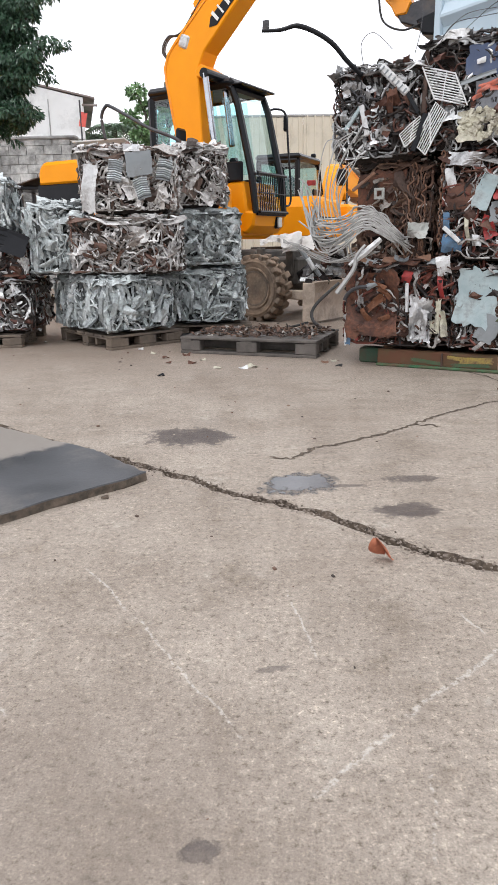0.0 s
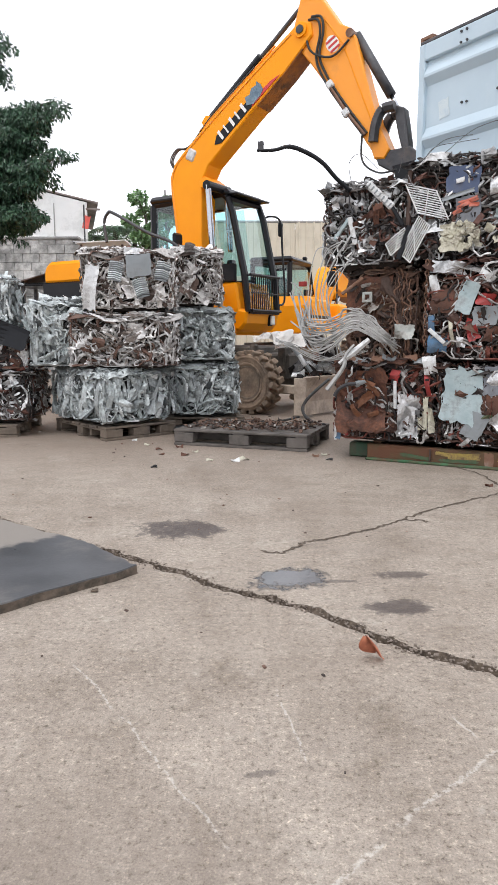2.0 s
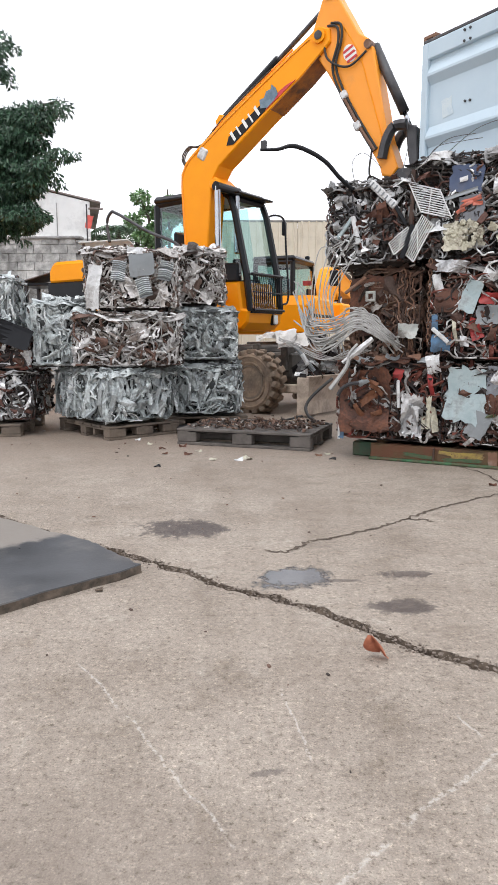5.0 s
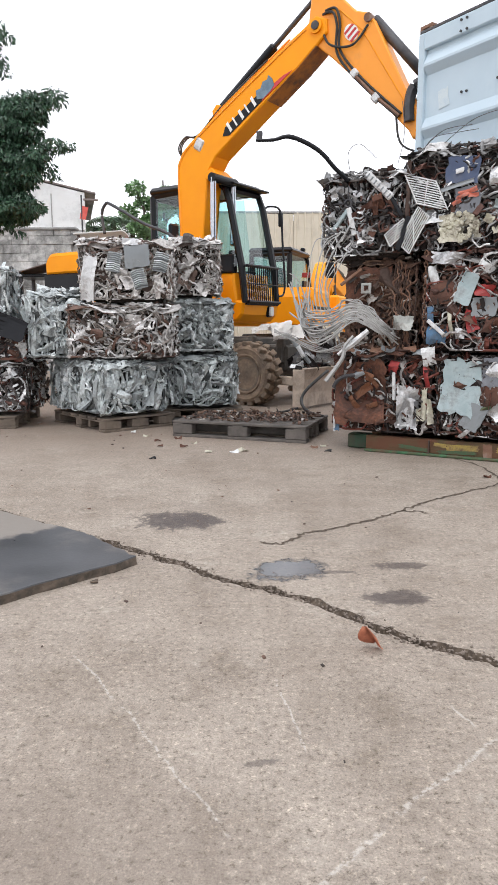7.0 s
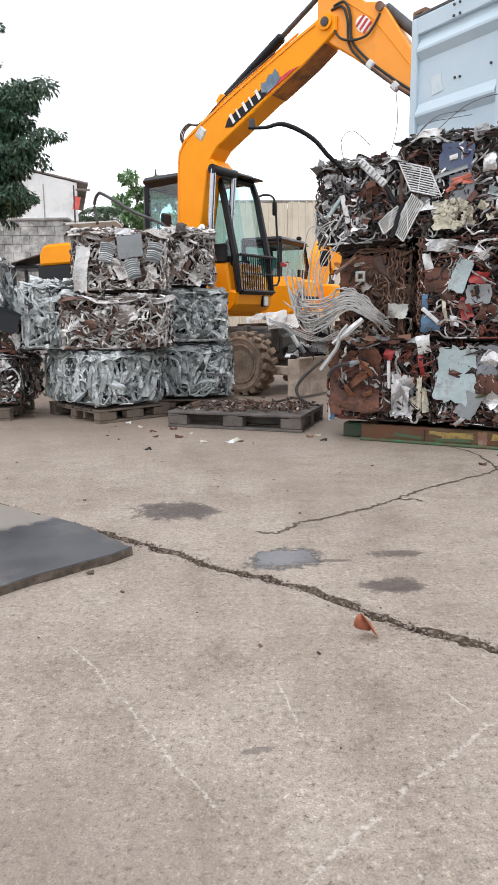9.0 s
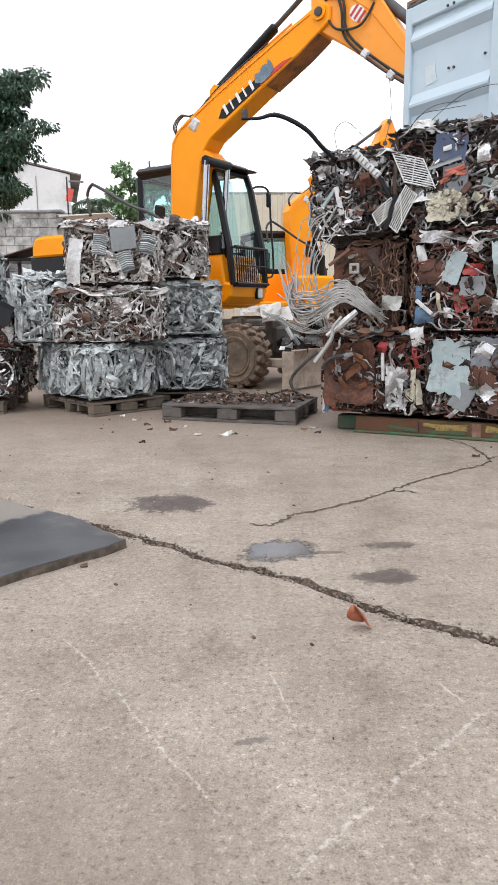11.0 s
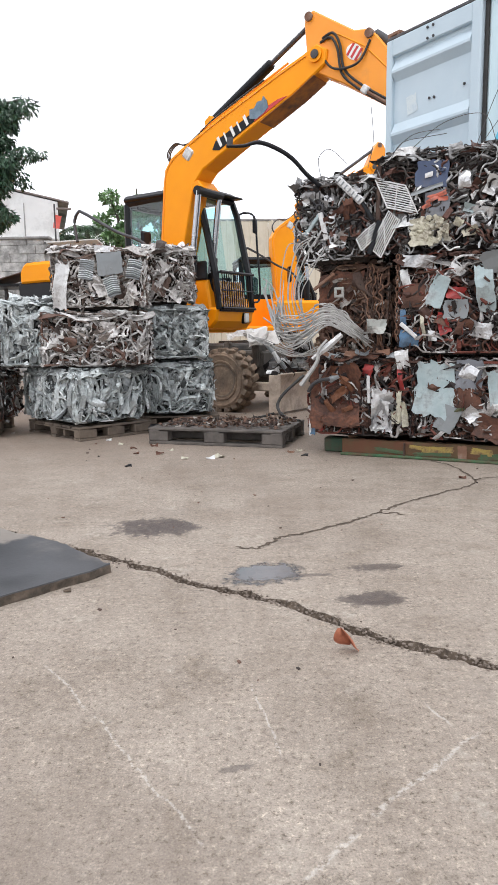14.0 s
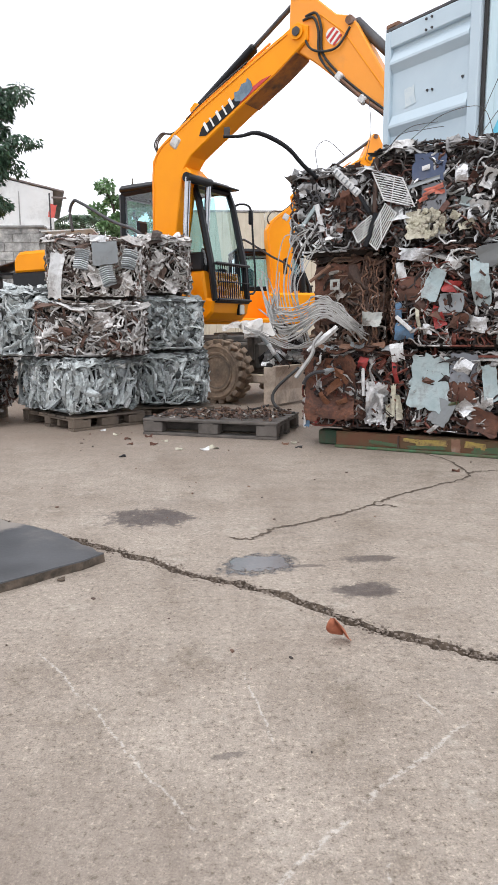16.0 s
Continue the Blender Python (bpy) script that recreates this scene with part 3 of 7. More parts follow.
# ---------- ground with its long joint crack ----------
CRACK = [(-1.46, 3.90), (-1.19, 3.66), (-0.79, 3.36), (-0.51, 3.14), (-0.28, 2.94), (-0.02, 2.72), (0.18, 2.59), (0.41, 2.38), (0.56, 2.19), (0.79, 2.04), (0.95, 1.95)]


def build_ground():
    rng = np.random.default_rng(3)
    line = smooth_line([(x, y, 0) for x, y in CRACK], 16)[:, :2]
    d0, d1 = line[0] - line[8], line[-1] - line[-9]
    d0, d1 = d0 / np.linalg.norm(d0), d1 / np.linalg.norm(d1)
    line = np.concatenate([[line[0] + d0 * s for s in (1500, 60, 12, 5, 2, 1.2, 0.8, 0.5, 0.3, 0.15)], line, [line[-1] + d1 * s for s in (0.15, 0.3, 0.5, 0.8, 1.2, 2, 5, 12, 60, 1500)]])
    soft = lambda a: np.stack([np.convolve(c, (0.2, 0.3, 0.3, 0.2), "same") for c in a.T], 1)
    line[9:-9] += soft(rng.normal(0, 0.011, line[9:-9].shape)) + rng.normal(0, 0.0022, line[9:-9].shape)
    nrm = np.array((0.64, 0.77))
    offs = [-1500, -60, -15, -5, -2, -1, -0.4, -0.12, None, None, None, None, 0.12, 0.4, 1, 2, 4, 8, 15, 60, 1500]
    both = soft(rng.random((len(line), 2)) ** 2) * (0.042, 0.060) + rng.random((len(line), 2)) * 0.006 + 0.003
    wl_, wr_ = both[:, 0], both[:, 1]
    v, cols = [], len(offs)
    for i, p in enumerate(line):
        for k, o in enumerate(offs):
            z = 0.0
            if o is None:
                o = (-wl_[i], -wl_[i] * 0.55, wr_[i] * 0.55, wr_[i])[k - 8]
                z = (-0.002, -0.02 - 0.015 * rng.random(), -0.02 - 0.015 * rng.random(), -0.002)[k - 8]
            q = p + nrm * o
            v.append((q[0], q[1], z))
    f = [(i * cols + k, i * cols + k + 1, (i + 1) * cols + k + 1, (i + 1) * cols + k) for i in range(len(line) - 1) for k in range(cols - 1)]
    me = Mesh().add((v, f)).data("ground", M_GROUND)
    me.materials.append(M_CRACK)
    for poly in me.polygons:
        if poly.index % (cols - 1) in (8, 9, 10):
            poly.material_index = 1
    ob = tagged(new("ground", me), "worn tan-grey concrete yard with cracks and wet stains", "ground", kind="structure")
    # crumbs along the joint
    crumbs = Mesh()
    for i in range(12, len(line) - 12):
        for _ in range(5):
            q = line[i] + nrm * rng.normal(0, 0.016) + rng.normal(0, 0.012, 2)
            s = rng.uniform(0.002, 0.007)
            crumbs.add(rbox(s * 1.6, s * 1.2, s, s * 0.3), pose(q[0], q[1], s * 0.3, *rng.uniform(-40, 40, 3)))
    c = part("crack_crumbs", crumbs, M_CRUMB)
    tagged(c, "small broken concrete crumbs along the crack", "rubble", kind="stuff")
    # thin branching crack on the far slab
    for name, pts, w in (("thin_crack", [(0.08, 3.27), (0.19, 3.24), (0.32, 3.42), (0.47, 3.48), (0.75, 3.70), (0.91, 3.84), (1.09, 4.03), (1.41, 4.28), (1.66, 4.47), (1.79, 4.66), (1.80, 5.14), (1.7, 5.4)], 0.010),
                         ("thin_crack", [(1.79, 4.66), (1.92, 4.72), (2.3, 4.75), (2.9, 4.9)], 0.007), ("thin_crack", [(0.91, 3.84), (1.0, 3.82), (1.06, 3.79)], 0.006)):
        ln = smooth_line([(x, y, 0) for x, y in pts], 9)
        ln[1:-1, :2] += rng.normal(0, 0.008, (len(ln) - 2, 2))
        t = np.gradient(ln, axis=0)
        t /= np.linalg.norm(t, axis=1, keepdims=True)
        sd = np.stack([-t[:, 1], t[:, 0], 0 * t[:, 0]], 1)
        w_ = w * (0.35 + 0.9 * rng.random(len(ln)))[:, None]
        vv = np.stack([ln + sd * w_ + (0, 0, 0.003), ln - sd * w_ + (0, 0, 0.003)], 1).reshape(-1, 3)
        ff = [(2 * i, 2 * i + 1, 2 * i + 3, 2 * i + 2) for i in range(len(ln) - 1)]
        part(name, (vv, ff), M_CRACK, ob)


build_ground()


# ---------- background buildings ----------
def build_background():
    # long beige clad wall behind the yard
    wall = thing("beige_building", "long low building with beige ribbed cladding behind the yard", "building", pose(0, 26, 0))
    part("wall", rbox(26, 0.3, 4.86, 0.02, (11.6, 0.2, 2.43)), M_BEIGE, wall)
    sheet = rbox(1.08, 0.05, 4.9, 0.02, (0, 0, 2.67))
    me = Mesh().add(sheet)
    for k in range(4):
        me.add(rbox(0.06, 0.05, 4.9, 0.02, (-0.4 + 0.27 * k, -0.04, 2.67)))
    data = me.data("cladding_sheet", M_BEIGE)
    for k in range(23):
        o = new("cladding_sheet", data)
        o.parent = wall
        o.matrix_basis = pose(-0.9 + 1.09 * k, 0, 0.03 * math.sin(k * 2.3))
    part("coping", rbox(26, 0.4, 0.08, 0.02, (11.6, 0.15, 5.14)), M_BLOCK, wall)
    # pale plastered house
    house = thing("plastered_house", "pale grey plastered house with stained walls and rusty roof edge", "house", pose(-4.42, 20, 0, 0, 0, 14))
    part("wall", prism([(-7, 0), (0, 0), (0, 4.72), (-7, 6.1)], 5, 0.02, 2.5), M_PLASTER, house)
    roof = part("roof", prism([(-7.3, 6.18), (0.30, 4.68), (0.30, 4.73), (-7.3, 6.23)], 5.06, 0.01, 2.5), M_ROOF, house, "rusty sheet roof")
    part("eave_board", rbox(0.4, 0.06, 0.05, 0.01, (0.15, -0.2, 4.5)), M_ROOF, roof)
    part("horizontal_band", rbox(7, 0.06, 0.06, 0.01, (-3.52, -0.03, 3.72)), M_PLASTER, house)
    for k in range(4):
        part("panel_joint", rbox(0.03, 0.02, 4.6, 0.004, (-0.9 - 1.5 * k, -0.012, 2.35)), M_BLOCK, house)
    part("diagonal_pipe", tube([(-0.75, -0.05, 3.7), (-0.35, -0.06, 2.9)], 0.025), M_BLOCK, house)
    # block wall in front of it
    bw = thing("block_wall", "grey concrete block wall with dark weather stains", "wall", pose(-9.2, 16.8, 0, 0, 0, -3), kind="structure")
    part("wall_core", rbox(5.4, 0.16, 3.2, 0.01, (2.6, 0.1, 1.6)), M_BLOCK, bw)
    data = Mesh().add(rbox(0.393, 0.06, 0.190, 0.006)).data("block", M_WALLBLOCK)
    rng = np.random.default_rng(11)
    for r in range(17):
        for c in range(13):
            o = new("block", data)
            o.parent = bw
            o.matrix_basis = pose(0.2 + 0.4 * c + 0.2 * (r % 2), rng.uniform(-0.01, 0.006), 0.1 + 0.195 * r)
    part("coping", rbox(5.5, 0.26, 0.07, 0.02, (2.6, 0.06, 3.28)), M_BLOCK, bw)
    # red cloth on a thin pole
    flag = thing("red_flag", "small red cloth on a thin pole by the house", "flag", pose(-3.95, 17.5, 0))
    part("pole", tube([(0, 0, 0), (0, 0, 4.2)], 0.02), M_GREYSTEEL, flag)
    part("cloth", crumple(rng, 0.15, 0.32, 6, 0.5), M_FLAG, flag, m=pose(0.05, 0, 3.78, 0, 12, 0))


build_background()


def build_back_clutter():
    rng = np.random.default_rng(15)
    rack_ = thing("scrap_rack", "low dark steel rack roofed with a rusty sheet", "rack", pose(-3.85, 12.0, 0))
    for x in (0.05, 0.95):
        for y in (0.05, 0.75):
            part("leg", rbox(0.06, 0.06, 1.96, 0.008, (x, y, 0.98)), M_GREYSTEEL, rack_)
    part("deck", rbox(1.1, 0.9, 0.05, 0.01, (0.5, 0.4, 1.90)), M_BLACK, rack_)
    part("rusty_sheet", prism([(-0.02, 1.93), (0.62, 2.12), (0.62, 2.135), (-0.02, 1.95)], 0.9, 0.004, 0.4), M_ROOF, rack_, "rusty sloping roofing sheet")
    tin = thing("tin_roof", "small pale tin roof on posts by the wall", "roof", pose(-2.85, 14.2, 0))
    part("sheet", prism([(-0.55, 2.86), (0.45, 2.92), (0.45, 2.94), (-0.55, 2.89)], 0.8, 0.004, 0.4), M_PLASTER, tin, "pale tin sheet")
    for x in (-0.45, 0.38):
        for y in (0.06, 0.74):
            part("post", rbox(0.05, 0.05, 2.85, 0.006, (x, y, 1.425)), M_RUSTDARK, tin)


build_back_clutter()


# ---------- trees ----------
def leaf_cloud(rng, centres, radii, count, size, droop=0.6, slim=0.35):
    """Many small leaves, each folded along its rib, denser towards the skin of each clump."""
    unit = lambda a: a / np.maximum(np.linalg.norm(a, axis=1, keepdims=True), 1e-9)
    c, r = np.array(centres, float), np.array(radii, float)
    w = r.prod(1) ** 0.67
    pick = rng.choice(len(c), count, p=w / w.sum())
    u = unit(rng.normal(size=(count, 3)))
    p = c[pick] + u * r[pick] * rng.uniform(0.35, 1.06, (count, 1)) ** 0.6
    d = unit(u * (0.8, 0.8, 0.3) + rng.normal(0, 0.5, (count, 3)) + (0, 0, -droop))
    sd = unit(np.cross(d, rng.normal(size=(count, 3))))
    L = size * rng.uniform(0.6, 1.3, (count, 1))
    up = np.cross(sd, d)
    v = np.stack([p, p + d * L * 0.45 + sd * L * slim * 0.5 + up * L * 0.1, p + d * L, p + d * L * 0.45 - sd * L * slim * 0.5 + up * L * 0.1], 1).reshape(-1, 3)
    f = [t for n in range(0, 4 * count, 4) for t in ((n, n + 1, n + 2), (n, n + 2, n + 3))]
    return v, f


def build_trees():
    rng = np.random.default_rng(21)
    tree = thing("tree", "dark green tree with dense drooping leaves at the yard's edge", "tree", pose(-5.55, 11.6, 0))
    trunk = Mesh().add(tube(smooth_line([(0, 0, 0), (0.1, 0, 1.6), (0.0, -0.1, 3.4), (0.2, -0.1, 5.2), (0.1, 0, 7.4)]), np.linspace(0.26, 0.05, 33), 10))
    part("trunk", trunk, M_BARK, tree)
    # tiers of drooping boughs towards the yard, with open sky between the lower crown and the top
    boughs = [((2.66, -0.6, 4.52), 3.6), ((2.46, -0.5, 4.36), 3.5), ((2.50, -0.7, 4.20), 3.4), ((2.46, -0.6, 4.08), 3.3), ((2.42, -0.7, 3.94), 3.2), ((2.30, -0.5, 3.90), 3.2), ((2.64, -0.6, 3.70), 3.0), ((2.60, -0.7, 3.50), 2.9), ((2.42, -0.5, 3.38), 2.8), ((2.34, -0.7, 3.20), 2.7),
              ((2.22, -0.5, 3.02), 2.5), ((2.32, -0.7, 2.84), 2.4), ((2.10, -0.4, 2.76), 2.3), ((1.86, -0.6, 2.86), 2.3), ((2.0, -0.4, 3.2), 2.6), ((2.05, -0.6, 3.6), 3.0), ((2.05, -0.5, 3.95), 3.2), ((2.1, -0.5, 4.28), 3.5), ((1.88, -0.6, 5.30), 4.9), ((1.84, -0.5, 5.02), 4.75), ((0.9, -0.4, 6.5), 6.0),
              ((-1.6, 0.4, 5.2), 4.4), ((-1.4, -0.6, 3.6), 3.0), ((0.3, 1.6, 4.6), 3.8), ((0.2, -1.3, 5.4), 4.5), ((0.2, 0, 7.9), 7.0)]
    centres, radii = [], []
    for tip, z0 in boughs:
        tip = np.array(tip)
        root = np.array((0.1, 0, z0))
        line = smooth_line([root, (root + tip) / 2 + (0, 0, 0.18), tip], 6)
        part("limb", tube(line, np.linspace(0.07, 0.010, len(line)), 7), M_BARK, tree)
        for s in np.linspace(0.45, 1.0, 8):
            q = root + (tip - root) * s + rng.normal(0, 0.05, 3) + (0, 0, 0.1 * math.sin(s * 3))
            k = 1.2 - 0.75 * s
            centres.append(q)
            radii.append((0.24 * k + 0.05, 0.30 * k + 0.12, 0.15 * k + 0.05))
            if s > 0.6:
                for _ in range(2):
                    centres.append(q + rng.normal(0, 1, 3) * (0.09, 0.2, 0.07) - (0.03, 0, 0.05))
                    radii.append((0.09, 0.12, 0.055))
    part("crown", leaf_cloud(rng, centres, radii, 74000, 0.078, 0.9, 0.42), M_LEAVES, tree)
    # broadleaf trees behind the yard
    for x, y, h, spread, count in ((-3.0, 21.5, 5.55, 0.5, 1500), (-2.35, 21.0, 5.55, 0.6, 1700), (-1.75, 21.8, 5.5, 0.5, 1200)):
        t = thing("small_tree", "light green broadleaf tree behind the yard", "tree", pose(x, y, 0), "trees behind the yard")
        part("trunk", tube([(0, 0, 0), (0.05, 0, h * 0.5), (0, 0, h - 0.3)], [0.09, 0.06, 0.02], 8), M_BARK, t)
        cs, rs = [], []
        for _ in range(9):
            q = np.array((rng.uniform(-spread, spread), rng.uniform(-0.4, 0.4), h - 0.35 - 1.9 * rng.random() ** 1.2))
            cs.append(q)
            rs.append((0.24, 0.24, 0.18))
            part("limb", tube([(0.03, 0, q[2] - 0.7), q], [0.03, 0.01], 5), M_BARK, t)
        part("crown", leaf_cloud(rng, cs, rs, int(count * 1.8), 0.125, 0.2, 0.55), M_LEAVES_FAR, t)
    for x, y, h in ((-4.15, 22.5, 4.75), (-3.7, 23.5, 4.85), (-4.7, 23.5, 4.6)):
        t = thing("palm", "small palm with arching fronds behind the yard", "palm", pose(x, y, 0), "palms behind the yard")
        part("trunk", tube([(0, 0, 0), (0.05, 0, h - 0.4)], [0.11, 0.08], 8), M_BARK, t)
        for k in range(11):
            a = k * 2 * math.pi / 11 + rng.uniform(-0.2, 0.2)
            L = rng.uniform(0.8, 1.2)
            fr = Mesh()
            ln = [np.array((math.cos(a) * L * s, math.sin(a) * L * s, h - 0.4 + 0.55 * s - 0.95 * s * s)) for s in np.linspace(0, 1, 16)]
            fr.add(tube(ln, 0.012, 4))
            sd = np.array((-math.sin(a), math.cos(a), 0))
            for p0 in ln[1:]:
                for sg in (-1, 1):
                    e = p0 + sd * sg * 0.26 + np.array((math.cos(a) * 0.14, math.sin(a) * 0.14, -0.12))
                    fr.add(([p0, p0 + (0, 0, 0.02) + (e - p0) * 0.5, e, p0 + (math.cos(a) * 0.085, math.sin(a) * 0.085, -0.01)], [(0, 1, 2), (0, 2, 3)]))
            part("frond", fr, M_PALM, t)


build_trees()


# ---------- pallets ----------
def pallet(label, m, L, D, H, material, group):
    """A pallet with boards above and below three rows of blocks; its corner lies at the origin, length along x, depth along y."""
    ob = thing("pallet", label, "pallet", m, group)
    n = 6
    bw = D / (n + (n - 1) * 0.25)
    for k in range(n):
        part("top_board", rbox(L, bw, 0.022, 0.004, (L / 2, bw / 2 + k * bw * 1.25, H - 0.011)), material, ob)
    for y in (0.062, D / 2, D - 0.062):
        for x in (0.102, L / 2, L - 0.102):
            part("block", rbox(0.20, 0.12, H - 0.058, 0.008, (x, y, H / 2 - 0.002)), material, ob)
        part("bottom_board", rbox(L, 0.12, 0.026, 0.004, (L / 2, y, 0.013)), material, ob)
    # added board inside the pallet, blocks light so the openings go dark
    part("inner_stringer", rbox(L - 0.02, 0.04, H - 0.075, 0.004, (L / 2, D * 0.30, H / 2 - 0.008)), material, ob)
    for x in (0.06, L / 2, L - 0.06):
        part("stringer_board", rbox(0.11, D, 0.02, 0.004, (x, D / 2, H - 0.034)), material, ob)
    return ob


def yaw_of(a, b):
    return math.degrees(math.atan2(b[1] - a[1], b[0] - a[0]))


pallet("worn brown wooden pallet under the bale stack", pose(-1.39, 6.79, 0, 0, 0, 41), 0.86, 1.10, 0.14, M_WOOD, "pallets under bales")
pallet("worn brown wooden pallet under the corner bales", pose(-3.42, 7.05, 0, 0, 0, 2), 1.05, 1.0, 0.13, M_WOOD, "pallets under bales")
pallet("dark wooden pallet under the grey bales", pose(-0.92, 7.80, 0, 0, 0, 6), 0.92, 0.85, 0.12, M_WOOD, "pallets under bales")
pallet("dark grey empty pallet littered with rusty scrap", pose(-0.692, 6.60, 0, 0, 0, yaw_of((-0.692, 6.614), (0.567, 6.165))), 1.337, 0.90, 0.155, M_WOODGREY, "empty pallets")


# ---------- bales ----------
def bale(label, m, w, d, h, style, seed, count=1.0, angle=None, curl=0.25, length=(0.12, 0.42), width=(0.012, 0.045), sheets=4, faces="flrt", core=None, group="scrap bales", singles=26, loops=26, shards=170, tall=False, swidth=(0.03, 0.065), fold=(0.05, 0.5)):
    """A pressed bale of scrap: a rough core coloured near-black as gap shade, hundreds of bent strips, single larger
    strips and crumpled plates on its skin.
    """
    rng = np.random.default_rng(seed)
    ob = thing("scrap_bale", label, "scrap bale", m, group)
    n = 9
    bm = bmesh.new()
    bmesh.ops.create_cube(bm, size=1.0)
    bmesh.ops.subdivide_edges(bm, edges=bm.edges, cuts=n, use_grid_fill=True)
    for v in bm.verts:
        c = v.co.copy()
        k = (1 if c.z > -0.42 else 0.93) - 0.05 * (abs(c.x * 2) ** 8 * abs(c.z * 2) ** 8 + abs(c.y * 2) ** 8 * abs(c.z * 2) ** 8)
        p = Vector((c.x * (w - 0.10) * k, c.y * (d - 0.10) * k, c.z * (h - 0.03)))
        o = noise.noise_vector(p * 7 + Vector((seed * 3.1, seed, 0))) * 0.022
        v.co = p + Vector((o.x, o.y, o.z * 0.3)) + Vector((0, 0, h / 2))
    me = bpy.data.meshes.new("core")
    bm.to_mesh(me)
    bm.free()
    me.materials.append(core or M_CORE_SHADE)
    o = new("core", me)
    o.parent = ob
    many, one = M_SCRAP[style]
    rest = Mesh()
    g = 0.04
    setups = {"f": (w, h - g, pose(0, -d / 2 + 0.02, g)), "l": (d, h - g, pose(-w / 2 + 0.02, 0, g, 0, 0, -90)), "r": (d, h - g, pose(w / 2 - 0.02, 0, g, 0, 0, 90)), "t": (w, d, pose(0, d / 2 - 0, h - 0.02, -90, 0, 0)), "b": (w, h, pose(0, d / 2 - 0.02, 0, 0, 0, 180))}
    for face in faces:
        fw, fh, fm = setups[face]
        if face == "t":
            fm = Matrix.Translation((0, d / 2, h - 0.02)) @ Matrix(((1, 0, 0, 0), (0, 0, -1, 0), (0, -1, 0, 0), (0, 0, 0, 1)))
        num = int(290 * fw * fh * count * (0.5 if face == "t" else 1))
        for k in range(num):
            a = rng.uniform(0, 2 * math.pi) if angle is None else angle + rng.choice((0, math.pi)) + rng.normal(0, 0.34)
            wd = rng.uniform(*width)
            r = ribbon(rng, rng.uniform(-fw / 2, fw / 2), rng.uniform(0, fh), a, rng.uniform(*length), wd, rng.uniform(-0.028, 0.03), curl, fw, fh, rng.uniform(*fold))
            rest.add(r, fm)
        for k in range(int(shards * fw * fh * (0.6 if face == "t" else 1))):
            if tall:
                sw, sh, tilt = rng.uniform(0.025, 0.09), rng.uniform(0.16, 0.46), rng.normal(0, 15)
            else:
                sw, sh, tilt = rng.uniform(0.012, 0.045), rng.uniform(0.05, 0.17), rng.uniform(0, 180)
            rest.add(crumple(rng, sw, sh, 4, 1.1, 0.003), fm @ pose(rng.uniform(-fw / 2 + 0.02, fw / 2 - 0.02), rng.uniform(-0.05, 0.0), rng.uniform(sh * 0.5 if tall else 0.04, fh - 0.03 - (sh * 0.45 if tall else 0.03)), rng.uniform(-16, 16), tilt, rng.uniform(-34, 34)))
        for k in range(int(loops * fw * fh)):
            cx, cz, q0 = rng.uniform(-fw / 2 + 0.05, fw / 2 - 0.05), rng.uniform(0.05, fh - 0.03), rng.uniform(0, 6)
            q = q0 + np.cumsum(rng.normal(0, 0.7, 10))
            pts = np.stack([np.clip(cx + np.cumsum(np.cos(q)) * 0.04, -fw / 2, fw / 2), -0.03 - 0.03 * rng.random(10), np.clip(cz + np.cumsum(np.sin(q)) * 0.04, 0, fh)], 1)
            rest.add(tube(smooth_line(pts, 3), rng.uniform(0.004, 0.011), 5), fm)
        for k in range(int(sheets * (0.5 if face != "f" else 1))):
            sw, sh = rng.uniform(0.09, 0.22), rng.uniform(0.07, 0.18)
            s = Mesh().add(crumple(rng, sw, sh, 6, 0.5))
            part("crumpled_plate", s, one, ob, m=fm @ pose(rng.uniform(-fw / 2 + 0.1, fw / 2 - 0.1), -0.035, rng.uniform(0.1, fh - 0.1), rng.uniform(-15, 15), rng.uniform(0, 180), rng.uniform(-15, 15)))
        if face in "fr" or (face == "l" and singles > 20):
            for k in range(int(singles * (1 if face == "f" else 0.5))):
                a = rng.uniform(0, 2 * math.pi) if angle is None else angle + rng.normal(0, 0.6)
                r = ribbon(rng, rng.uniform(-fw / 2 + 0.04, fw / 2 - 0.04), rng.uniform(0.03, fh - 0.05), a, rng.uniform(0.16, 0.42), rng.uniform(*swidth), rng.uniform(0.015, 0.045), rng.uniform(0.05, 0.3), fw, fh, rng.uniform(0.2, 0.5), 12)
                part("scrap_strip", r, one, ob, m=fm)
        if face in "flr":
            for k in range(4):
                lw = fw * rng.uniform(0.22, 0.42)
                lx = -fw / 2 + fw * (k + 0.5) / 4
                part("folded_lip", crumple(rng, lw, 0.085, 6, 0.35, 0.005), one, ob, m=fm @ pose(lx, -0.030, fh - 0.022 + rng.uniform(-0.012, 0.012), -62 + rng.uniform(-14, 14), rng.uniform(-4, 4), 0))
    s = part("pressed_scrap", rest, many, ob, kind="stuff")
    return ob


UP = math.pi / 2
A_YAW = 41.0
def corner_pose(x, y, z, w, d, yaw):
    """The pose of a bale whose front left lower corner is at x, y, z."""
    c, s = math.cos(radians(yaw)), math.sin(radians(yaw))
    return pose(x + c * w / 2 - s * d / 2, y + s * w / 2 + c * d / 2, z, 0, 0, yaw)


